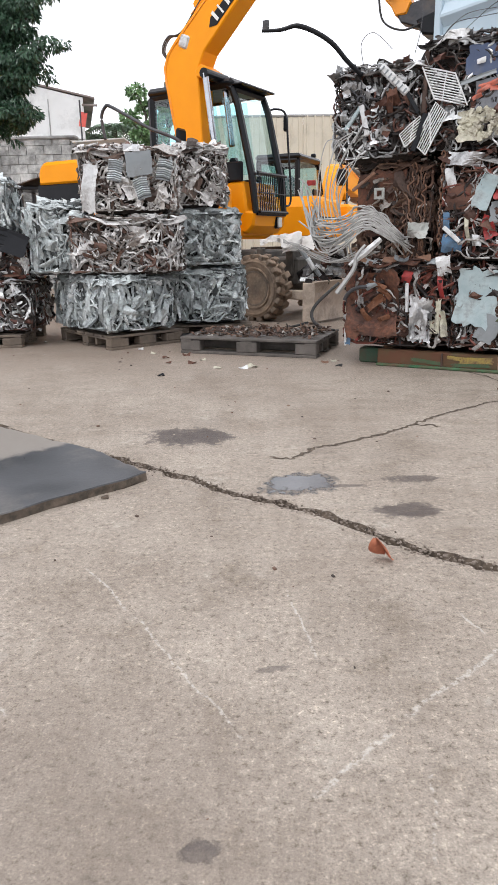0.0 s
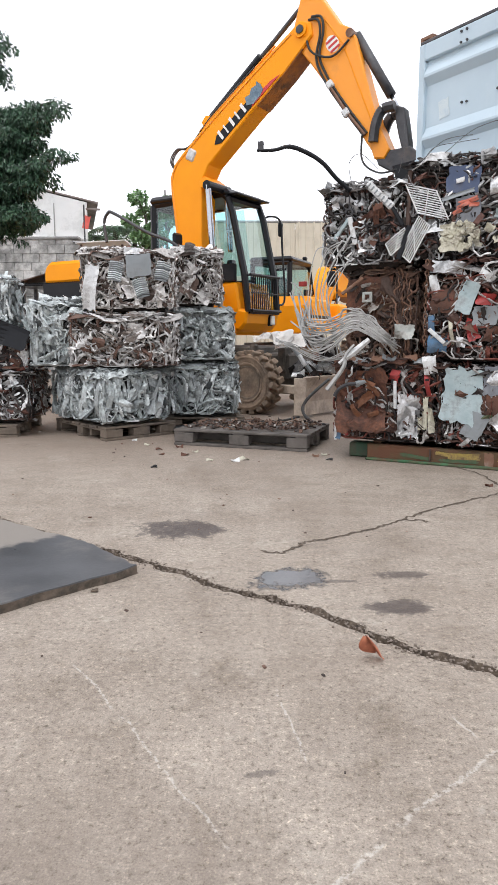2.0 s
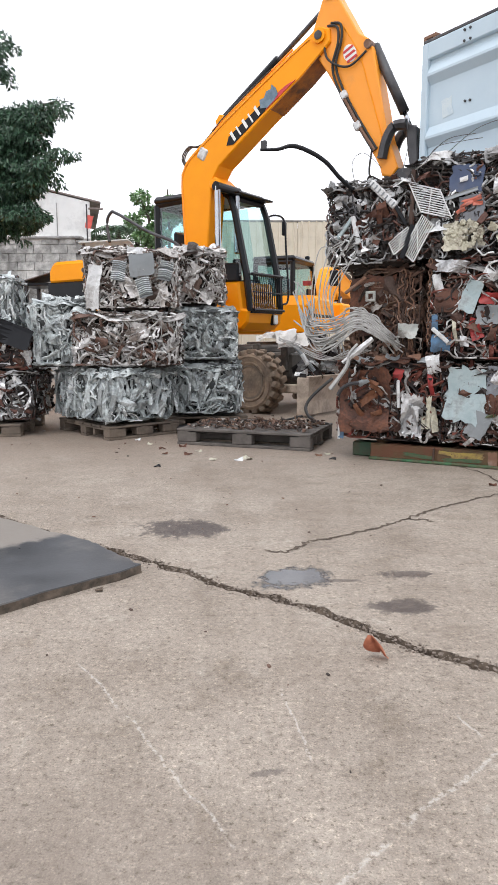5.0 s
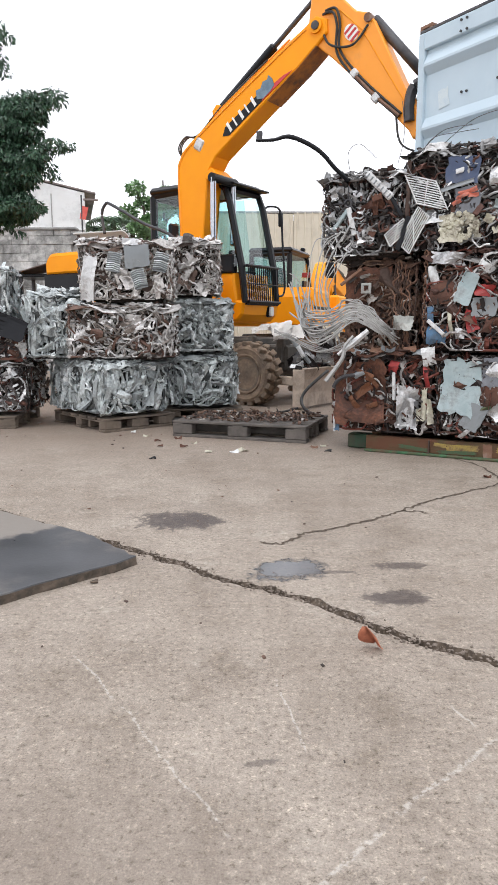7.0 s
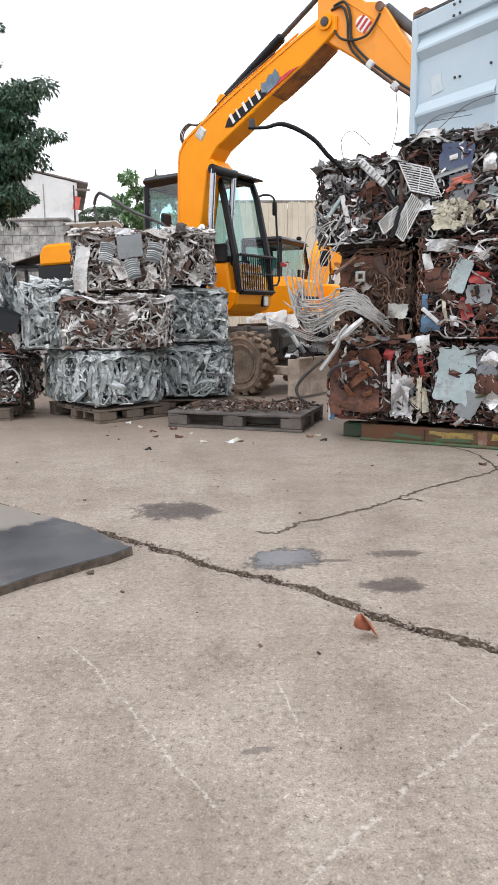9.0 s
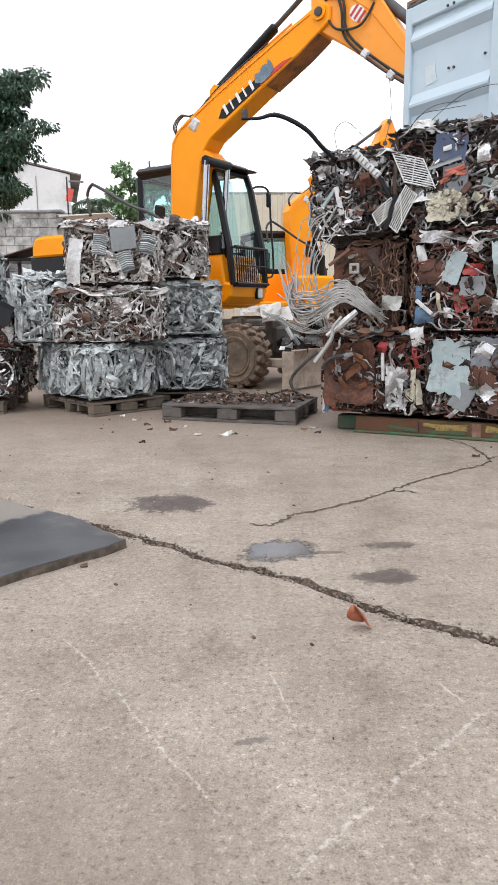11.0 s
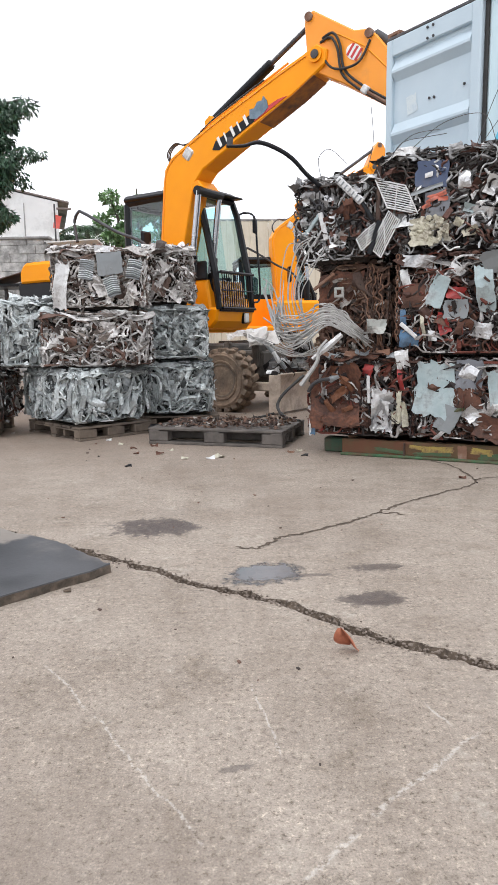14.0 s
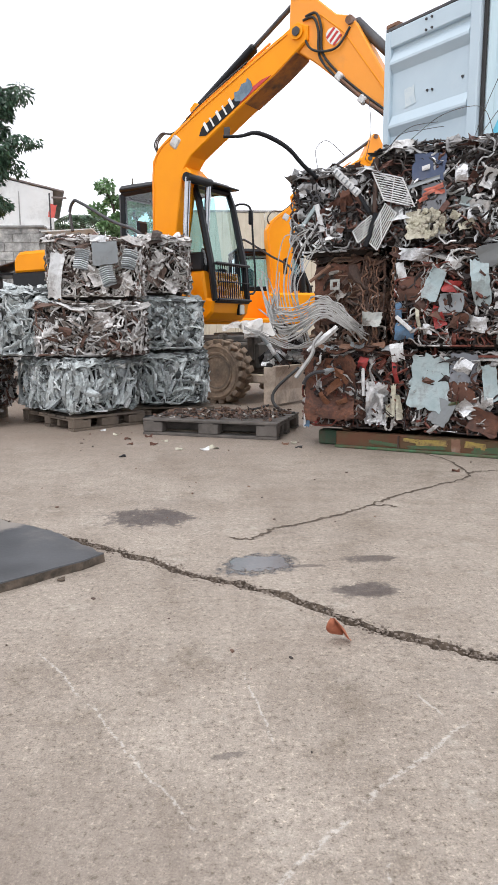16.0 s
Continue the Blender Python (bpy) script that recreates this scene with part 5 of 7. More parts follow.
    # bent grey flap at the end
    face_bit("steel_flap", "bent grey steel flap", p5, 1.50, 1.57, crumple(rng, 0.36, 0.16, 6, 0.15), M_GREYPLATE, 0.14, -14, 25)
    # plates on the brown and grey stack
    def on_bale(parent, name, label, x, z, piece, mt, tilt=0, yy=-0.425):
        return part(name, piece, mt, parent, label, pose(x, yy, z, 0, tilt, 0))
    on_bale(top_a, "grey_plate", "flat dark grey plate", 0.12, 0.46, crumple(rng, 0.25, 0.22, 6, 0.05), M_GREYPLATE, -4)
    on_bale(top_a, "white_sheet", "white folded sheet metal", -0.36, 0.24, crumple(rng, 0.13, 0.44, 7, 0.25), M_WHITEMETAL, 6)
    on_bale(top_a, "silver_plate", "", 0.06, 0.595, crumple(rng, 0.16, 0.06, 7, 0.4), M_SILVER, 5)
    for x, z, tl in ((-0.12, 0.40, 10), (0.16, 0.24, -15), (0.34, 0.40, 12)):
        plate = on_bale(top_a, "finned_plate", "finned aluminium heat exchanger", x, z - 0.08, rbox(0.13, 0.006, 0.19, 0.002, (0, 0.006, 0.08)), M_GREYPLATE, tl)
        for k in range(9):
            part("fin", tube([(-0.07, 0, 0.02 * k), (0, -0.01, 0.02 * k + 0.012), (0.07, 0, 0.02 * k)], 0.005, 4), M_SCRAP["alu"][1], plate)


build_front_pieces()


# ---------- loose things on and round the stacks ----------
def build_loose():
    rng = np.random.default_rng(9)
    # bundle of cables hanging out of the large stack
    ob = thing("cable_bundle", "bundle of pale grey cables spilling out of the bales", "cables", pose(0, 0, 0))
    for k in range(34):
        u = k / 33
        j = lambda s: rng.normal(0, s)
        end = (0.40 + 0.16 * u, 5.76, 1.16 + 0.20 * rng.random())
        pts = [(1.22 + j(0.03), 5.66, 0.98 + j(0.03)), (1.10 + j(0.02), 5.52, 1.00 + 0.06 * u + j(0.012)), (0.98 + j(0.02), 5.50, 1.10 + 0.15 * (u - 0.3) + j(0.012)), (0.85 + j(0.02), 5.50, 1.17 + 0.16 * (u - 0.5) + j(0.012)),
               (0.68 + j(0.03), 5.54, 1.06 + 0.22 * (u - 0.45) + j(0.015)), (0.54 + j(0.03), 5.62, 1.04 + 0.22 * (u - 0.4) + j(0.02)), (end[0] + j(0.03), end[1], end[2] + j(0.05))]
        if k % 7 == 0:
            pts.append((end[0] - 0.02, end[1] + 0.03, end[2] + 0.14 + j(0.04)))
        part("cable", tube(smooth_line(pts, 7), rng.uniform(0.004, 0.0065), 6), M_WIRE, ob)
    for k in range(9):
        x = 0.58 + 0.02 * k + rng.normal(0, 0.02)
        pts = [(x + 0.16, 5.72, 1.70 + rng.normal(0, 0.08)), (x + 0.02, 5.70, 1.72 - 0.03 * k), (x - 0.04, 5.70, 1.3 + rng.normal(0, 0.03)), (x + 0.02 + 0.1 * rng.random(), 5.62, 0.95 + rng.normal(0, 0.06))]
        part("cable", tube(smooth_line(pts, 7), 0.0045, 6), M_WIRE, ob)
    for k in range(7):
        pts = [(0.80 + 0.03 * k, 5.5, 0.93), (0.60 + 0.02 * k, 5.6, 0.84 + 0.03 * rng.random()), (0.36 + 0.05 * rng.random(), 5.75, 0.93 + 0.06 * rng.random()), (0.26, 5.85, 1.0 + 0.05 * rng.random())]
        part("cable", tube(smooth_line(pts, 7), 0.0038, 5), M_WIRE, ob)
    st = part("flat_strip", tube([(0.98, 5.46, 1.02), (0.86, 5.46, 0.92), (0.75, 5.48, 0.83)], [0.02, 0.026, 0.014], 4), M_WHITEMETAL, ob, "white flat strip end")
    part("flat_strip", tube(smooth_line([(0.86, 5.44, 0.98), (0.80, 5.46, 0.90), (0.78, 5.46, 0.80), (0.66, 5.5, 0.62)]), np.linspace(0.010, 0.020, 25), 4), M_WIRE, ob, "pale frayed strip")
    # long bent dark strip reaching out of the top bale
    pts = smooth_line([(0.10, 5.80, 2.515), (0.24, 5.80, 2.52), (0.36, 5.80, 2.545), (0.50, 5.80, 2.50), (0.63, 5.80, 2.42), (0.74, 5.82, 2.31), (0.86, 5.86, 2.22)], 6)
    bent = part("bent_strip", tube(pts, np.r_[np.linspace(0.011, 0.016, 12), np.full(len(pts) - 12, 0.018)], 8), M_BLACK, None, smooth=True)
    tagged(bent, "long dark bent metal strip sticking out of the top bale", "metal strip")
    part("torn_end", crumple(rng, 0.05, 0.07, 5, 0.4), M_GREYSTEEL, bent, m=pose(0.13, 5.8, 2.55))
    # thin wires sticking up from the tops
    wires = thing("loose_wires", "thin grey wires curling up from the top bales", "wires", pose(0, 0, 0))
    for pts in ([(0.86, 5.75, 2.24), (0.83, 5.72, 2.40), (0.92, 5.72, 2.47), (1.06, 5.72, 2.36)], [(1.36, 5.55, 2.34), (1.44, 5.5, 2.46), (1.62, 5.45, 2.49), (1.75, 5.4, 2.50)], [(1.35, 5.5, 2.36), (1.5, 5.45, 2.50), (1.7, 5.4, 2.53)],
                [(1.20, 5.60, 2.30), (1.24, 5.6, 2.5), (1.22, 5.6, 2.75)], [(1.9, 5.2, 2.34), (1.98, 5.15, 2.6), (2.03, 5.1, 2.75)], [(1.95, 5.2, 2.38), (2.1, 5.1, 2.62), (2.2, 5.05, 2.8)], [(1.5, 5.4, 2.4), (1.7, 5.3, 2.55), (1.95, 5.2, 2.58), (2.05, 5.2, 2.4)]):
        part("wire", tube(smooth_line(pts, 8), 0.0026, 5), M_GREYSTEEL, wires)
    # crushed rim along the tops of the large stack
    for s0, s1, z, n in ((-0.19, 0.50, 2.26, 46), (0.54, 1.62, 2.385, 70)):
        rim = Mesh()
        for _ in range(n):
            s = rng.uniform(s0, s1)
            x, y, zz = on_front(s, z + rng.normal(0, 0.018), rng.uniform(-0.03, 0.3))
            rim.add(crumple(rng, rng.uniform(0.05, 0.16), rng.uniform(0.04, 0.09), 5, 0.6), pose(x, y, zz, rng.uniform(-70, 30), rng.uniform(-30, 30), rng.uniform(-60, 60)))
        tagged(part("torn_metal_rim", rim, M_SCRAP["dark"][0]), "torn dark sheet metal lying along the stack's top", "scrap metal", kind="stuff")
    white = part("white_sheet", crumple(rng, 0.30, 0.07, 9, 0.7), M_WHITEMETAL, None, m=pose(1.42, 5.58, 2.385, -40, -14, P_YAW))
    tagged(white, "crumpled white sheet lying on top of the bales", "sheet metal")
    # ragged rims on the pale stacks
    for x, y, z, w, yaw, st_ in ((-1.22, 7.2, 1.89, 0.86, 3, "mixed"), (-0.57, 7.95, 1.99, 0.5, 4, "mixed"), (-1.96, 7.6, 1.40, 0.45, 4, "alu"), (-1.75, 7.15, 1.28, 0.25, 8, "alu"), (-2.95, 7.3, 1.64, 0.95, 2, "alu")):
        rim = Mesh()
        for _ in range(int(45 * w)):
            c, s = math.cos(radians(yaw)), math.sin(radians(yaw))
            a, b = rng.uniform(-w / 2, w / 2), rng.uniform(-0.2, 0.25)
            rim.add(crumple(rng, rng.uniform(0.06, 0.18), rng.uniform(0.04, 0.1), 5, 0.5), pose(x + c * a - s * b, y + s * a + c * b, z + rng.normal(0, 0.015), rng.uniform(-80, 10), rng.uniform(-20, 20), rng.uniform(-60, 60)))
        tagged(part("torn_metal_rim", rim, M_SCRAP[st_][0]), "torn grey sheet metal lying along the bale's top", "scrap metal", kind="stuff")
    # black bent plate on the corner stack
    tagged(part("black_plate", crumple(rng, 0.62, 0.22, 7, 0.4), M_BLACK, None, m=pose(-2.52, 7.10, 1.10, 0, 22, 2)), "black bent plastic plate wedged between the bales", "plastic plate")
    # scrap on the empty pallet
    heap = Mesh()
    c, s = math.cos(radians(-19.6)), math.sin(radians(-19.6))
    for _ in range(330):
        a, b = rng.uniform(0.05, 1.28), rng.uniform(0.12, 0.8)
        x, y = -0.692 + c * a - s * b, 6.60 + s * a + c * b
        heap.add(crumple(rng, rng.uniform(0.02, 0.075), rng.uniform(0.012, 0.035), 4, 0.6), pose(x, y, 0.155 + 0.05 * rng.random() * (1 if a > 0.5 else 0.4), rng.uniform(-95, -60), rng.uniform(-30, 30), rng.uniform(0, 360)))
    tagged(part("rusty_scraps", heap, M_SCRAP["brown"][0]), "rusty flakes and scraps strewn on the empty pallet", "scrap", kind="stuff")
    # hooked black strip by the blade
    pts = smooth_line([(1.0, 8.2, 0.53), (0.86, 7.9, 0.46), (0.70, 7.6, 0.36), (0.63, 7.45, 0.27), (0.64, 7.2, 0.2), (0.72, 7.0, 0.16), (0.80, 6.85, 0.16)], 6)
    tagged(part("rubber_strip", tube(pts, 0.018, 6), M_RUBBER, None, smooth=True), "curved black rubber strip standing on the pallet", "rubber strip")
    pts = smooth_line([(0.1, 7.1, 0.16), (0.3, 7.02, 0.17), (0.46, 7.0, 0.2), (0.56, 7.05, 0.22)], 6)
    tagged(part("rubber_strip", tube(pts, 0.012, 6), M_RUBBER), "short black rubber strip lying on the pallet", "rubber strip")
    # black tray and light scrap behind the pallet
    tagged(part("black_tray", rbox(0.5, 0.3, 0.08, 0.02), M_BLACK, None, m=pose(-0.52, 7.35, 0.04, 0, 0, 10)), "black plastic tray on the concrete by the pallet", "tray")
    tagged(part("white_scrap", crumple(rng, 0.16, 0.07, 6, 0.4), M_WHITEMETAL, None, m=pose(-0.2, 7.35, 0.10, -40, 0, 10)), "crumpled white scrap lying by the pallet", "scrap")
    # mat, leaf and litter on the concrete
    corner, back, near = (-0.475, 2.94), (-1.42, 3.76), (-0.96, 2.47)
    far2 = (near[0] - 0.62, near[1] - 0.60)
    poly = [corner, (-0.79, 3.30), back, (-2.2, 3.2), far2]
    zs = [0.0, 0.008, 0.036, 0.042]
    v = []
    ctr = np.mean(poly, axis=0)
    edge = []
    for a, b in zip(poly, poly[1:] + poly[:1]):
        for t in np.linspace(0, 1, 14)[:-1]:
            edge.append((a[0] + (b[0] - a[0]) * t, a[1] + (b[1] - a[1]) * t))
    edge = np.array(edge) + rng.normal(0, 0.0045, (len(edge), 2))
    for k, z in enumerate(zs):
        q = edge + (ctr - edge) * (0.004 if k == 3 else 0) + rng.normal(0, 0.0015, edge.shape)
        v += [(x, y, z) for x, y in q]
    n = len(edge)
    f = [tuple(range(3 * n, 4 * n))[::-1]] + [(k * n + i, (k + 1) * n + i, (k + 1) * n + (i + 1) % n, k * n + (i + 1) % n) for k in range(3) for i in range(n)]
    me = Mesh().add((v, f)).data("rubber_mat", M_MAT)
    me.materials.append(M_MATEDGE)
    for poly_ in me.polygons:
        if poly_.index > 0 and poly_.index <= 2 * n:
            poly_.material_index = 1
    tagged(new("rubber_mat", me), "wet dark grey rubber mat lying on the concrete", "mat")
    # a curled leaf, folded along its midrib so that it stands on its edges
    L, f = [], []
    for k in range(9):
        u = k / 8
        wl = 0.034 * math.sin(math.pi * (0.10 + 0.86 * u)) ** 0.9
        rib = (0.030 - 0.042 * u, 0.016 - 0.02 * u, 0.014 + 0.078 * u - 0.026 * u * u)
        L += [(rib[0] - wl * 1.05, rib[1] + 0.006, max(0.004, rib[2] - wl * 0.55)), (rib[0] - wl * 0.5, rib[1] - 0.010, max(0.006, rib[2] - wl * 0.15)), rib,
              (rib[0] + wl * 0.35, rib[1] - 0.024 * wl / 0.034, max(0.005, rib[2] - wl * 0.35)), (rib[0] + wl * 0.75, rib[1] - 0.030 * wl / 0.034, max(0.003, rib[2] - wl * 1.1))]
    f = [(5 * k + j, 5 * k + j + 1, 5 * k + j + 6, 5 * k + j + 5) for k in range(8) for j in range(4)]
    leaf = part("dry_leaf", (L, f), M_LEAFDRY, None, m=pose(0.41, 2.12, 0.0, 0, 0, 12) @ Matrix.Diagonal((1.1, 1.1, 1.35, 1)), smooth=True)
    tagged(leaf, "curled reddish-brown dry leaf lying on the concrete", "leaf")
    part("stem", tube([(0.030, 0.014, 0.014), (0.036, 0.0, 0.006), (0.044, -0.012, 0.003)], 0.0014, 5), M_LEAFDRY, leaf)
    litter = [(-0.73, 5.43, 0.05, M_BLACK), (-0.01, 5.76, 0.09, M_CREAM), (-1.11, 6.84, 0.05, M_WHITEMETAL), (0.72, 5.76, 0.06, M_RUBBER), (-0.53, 5.98, 0.07, M_RUSTPLATE), (-0.8, 6.3, 0.06, M_RUSTPLATE), (-0.45, 6.15, 0.05, M_CREAM), (-0.62, 2.72, 0.03, M_CRACK), (-0.62, 6.42, 0.07, M_RUSTPLATE), (-0.95, 6.55, 0.05, M_CREAM), (-0.30, 5.72, 0.06, M_CREAM), (-0.08, 5.70, 0.07, M_WHITEMETAL), (0.62, 5.92, 0.06, M_RUSTY), (0.70, 5.98, 0.05, M_CREAM), (1.72, 4.72, 0.05, M_RUSTPLATE), (-0.74, 6.02, 0.05, M_RUSTPLATE)]
    for x, y, w, mt in litter:
        o = part("litter", crumple(rng, w, w * 0.5, 5, 0.5), mt, None, m=pose(x, y, 0.012, -70, 0, rng.uniform(-30, 30)))
        tagged(o, "small crumpled scrap lying on the concrete", "litter", "litter on the yard")
    bits = Mesh()
    for _ in range(320):
        x, y = rng.uniform(-3.2, 3.2), rng.uniform(0.9, 9.0)
        if y < 6 and rng.random() < 0.55:
            continue
        s = rng.uniform(0.003, 0.010) * (0.6 + y / 7)
        bits.add(rbox(s * rng.uniform(1, 2.5), s * 1.2, s * 0.7, s * 0.2), pose(x, y, s * 0.25, rng.uniform(-20, 20), 0, rng.uniform(0, 180)))
    tagged(part("grit", bits, M_SCRAP["brown"][0]), "scattered grit and tiny scraps on the concrete", "grit", kind="stuff")


build_loose()


# ---------- container behind the large stack ----------
def build_container():
    rng = np.random.default_rng(2)
    zt, zb = 3.88, 1.42
    hinge, tip = Vector((2.46, 6.33, 0)), Vector((1.80, 7.36, 0))
    ob = thing("shipping_container", "blue-grey steel shipping container with an open ribbed door", "container", pose(2.442, 6.378, 0, 0, 0, 6))
    L, W = 6.06, 2.44
    part("near_side", rbox(L, 0.05, zt - zb, 0.01, (L / 2, 0.03, (zt + zb) / 2)), M_CONTAINER_SIDE, ob)
    part("far_side", rbox(L, 0.05, zt - zb, 0.01, (L / 2, W - 0.03, (zt + zb) / 2)), M_CONTAINER_SIDE, ob)
    part("end_wall", rbox(0.05, W - 0.12, zt - zb, 0.01, (L - 0.03, W / 2, (zt + zb) / 2)), M_CONTAINER_SIDE, ob)
    part("roof", rbox(L - 0.02, W - 0.12, 0.05, 0.01, (L / 2, W / 2, zt - 0.03)), M_CONTAINER, ob)
    part("floor", rbox(L - 0.02, W - 0.12, 0.14, 0.01, (L / 2, W / 2, zb + 0.07)), M_RUSTY, ob)
    for y in (0.03, W - 0.03):
        part("corner_post", rbox(0.08, 0.10, zt - zb + 0.02, 0.012, (0.02, y, (zt + zb) / 2)), M_CONTAINER_SIDE, ob)
    part("blue_patch", crumple(rng, 0.5, 0.9, 5, 0.0, 0.003), M_CYAN, ob, m=pose(0.42, 0.0, 3.0, 0, 20, 0))
    # door leaf: frame, ribs, plate, seal
    d = tip - hinge
    length = d.length
    door = part("door", rbox(length - 0.16, 0.03, zt - zb - 0.1, 0.006, (length / 2 + 0.05, 0.02, (zt + zb) / 2)), M_CONTAINER, ob,
                "blue-grey door leaf with horizontal ribs", ob.matrix_basis.inverted() @ pose(hinge.x, hinge.y, 0, 0, 0, math.degrees(math.atan2(d.y, d.x))))
    # the leaf's outer face looks along +y of its own space
    for x, w in ((0.155, 0.105), (length - 0.035, 0.08)):
        part("frame_post", rbox(w, 0.07, zt - zb, 0.01, (x, 0.045, (zt + zb) / 2)), M_CONTAINER, door)
    for z, h in ((zt - 0.08, 0.16), (zb + 0.07, 0.14)):
        part("frame_rail", rbox(length - 0.27, 0.065, h, 0.01, (length / 2 + 0.065, 0.045, z)), M_CONTAINER, door)
    part("roof_lip", rbox(length, 0.10, 0.03, 0.006, (length / 2, 0.02, zt + 0.017)), M_GREYSTEEL, door)
    for z in (3.575, 2.985, 2.40, 1.82):
        rib = Mesh()
        ln = length - 0.29
        q = [(0, z - 0.085), (0.05, z - 0.012), (0.05, z + 0.012), (0, z + 0.11)]
        v = [(x0, 0.036 + yy, zz) for x0 in (length / 2 + 0.065 - ln / 2, length / 2 + 0.065 + ln / 2) for yy, zz in q]
        f = [(0, 1, 5, 4), (1, 2, 6, 5), (2, 3, 7, 6), (0, 3, 2, 1), (4, 5, 6, 7), (0, 4, 7, 3)]
        rib.add((v, f))
        part("rib", rib, M_CONTAINER, door)
    part("pale_patch", crumple(rng, 0.13, 0.17, 5, 0.0, 0.002), M_WORNPAINT, door, m=pose(0.915, 0.038, 3.23, 0, 8, 0))
    for x, z in ((0.696, 3.227), (0.637, 3.22), (0.293, 3.24), (0.70, 3.84), (0.635, 3.84), (0.70, 3.745), (0.63, 3.745)):
        part("bolt", lathe([(0.0, 0.0), (0.012, 0.0), (0.012, 0.012), (0.0, 0.014)], 8), M_GREYSTEEL, door, m=pose(x, 0.036 if z < 3.6 else 0.078, z))
    part("door_seal", rbox(0.035, 0.03, zt - zb - 0.02, 0.006, (0.082, 0.02, (zt + zb) / 2)), M_RUBBER, door)
    cast = Mesh().add(rbox(0.16, 0.14, 0.035, 0.006, (0, 0, 0.05))).add(rbox(0.16, 0.14, 0.03, 0.006, (0, 0, -0.05))).add(rbox(0.04, 0.14, 0.08, 0.006, (0.06, 0, 0))).add(rbox(0.04, 0.14, 0.08, 0.006, (-0.06, 0, 0)))
    part("corner_casting", cast, M_RUSTY, door, "rusty corner casting", pose(length - 0.05, -0.03, zt + 0.02))
    part("side_bracket", rbox(0.10, 0.06, 0.42, 0.01, (length + 0.05, -0.02, 2.62)), M_CONTAINER, door)
    # trailer bed under the container
    bed = thing("trailer", "dark steel trailer bed under the container", "trailer", pose(2.442, 6.378, 0, 0, 0, 6))
    for y in (0.7, W - 0.7):
        part("beam", rbox(L, 0.16, 0.3, 0.01, (L / 2, y, zb - 0.155)), M_GREYSTEEL, bed)
    for x in (0.6, 4.4, 5.4):
        for y in (0.42, W - 0.42):
            wm = pose(x, y, 0.5)
            w = part("wheel", lathe([(0.0, -0.12), (0.30, -0.12), (0.46, -0.13), (0.5, -0.09), (0.5, 0.09), (0.46, 0.13), (0.30, 0.12), (0.0, 0.12)], 28), M_TYRE, bed, m=wm)
        part("axle", rbox(0.12, W - 0.9, 0.12, 0.01, (x, W / 2, 0.5)), M_GREYSTEEL, bed)
        for y in (0.7, W - 0.7):
            part("hanger", rbox(0.10, 0.10, zb - 0.3 - 0.5, 0.01, (x, y, (zb - 0.3 + 0.5) / 2)), M_GREYSTEEL, bed)


build_container()


# ---------- excavators ----------
BOOM = [(-0.14, 0.10), (0.72, 0.53), (1.41, 1.03), (1.58, 1.13), (1.76, 1.14), (1.93, 1.08), (2.51, 0.82), (3.41, 0.37), (3.80, 0.16), (3.97, 0.08), (4.0, -0.08), (3.88, -0.17),
        (3.74, -0.13), (3.39, -0.01), (2.76, 0.26), (2.24, 0.47), (1.97, 0.58), (1.75, 0.59), (0.96, 0.19), (0.10, -0.14), (-0.12, -0.12)]
ARM = [(-0.36, 0.18), (-0.43, 0.28), (-0.36, 0.37), (-0.23, 0.38), (0.27, 0.42), (0.41, 0.50), (0.54, 0.50), (1.54, 0.25), (1.93, 0.21), (1.98, 0.10), (1.90, 0.0), (1.79, 0.02), (1.33, -0.01), (0.43, -0.10), (0.12, -0.15), (-0.08, -0.12)]
LB = 3.88
FOOT = (0.05, -0.12, 1.35)


def sc(poly, s):
    return [(x * s, z * s) for x, z in poly]


def tyre_mesh():
    me = Mesh().add(lathe([(0.22, -0.13), (0.245, -0.148), (0.262, -0.150), (0.266, -0.136), (0.325, -0.146), (0.330, -0.152), (0.345, -0.152), (0.35, -0.142), (0.372, -0.138), (0.385, -0.115), (0.385, 0.115), (0.372, 0.138), (0.27, 0.145), (0.22, 0.13)], 40))
    return me


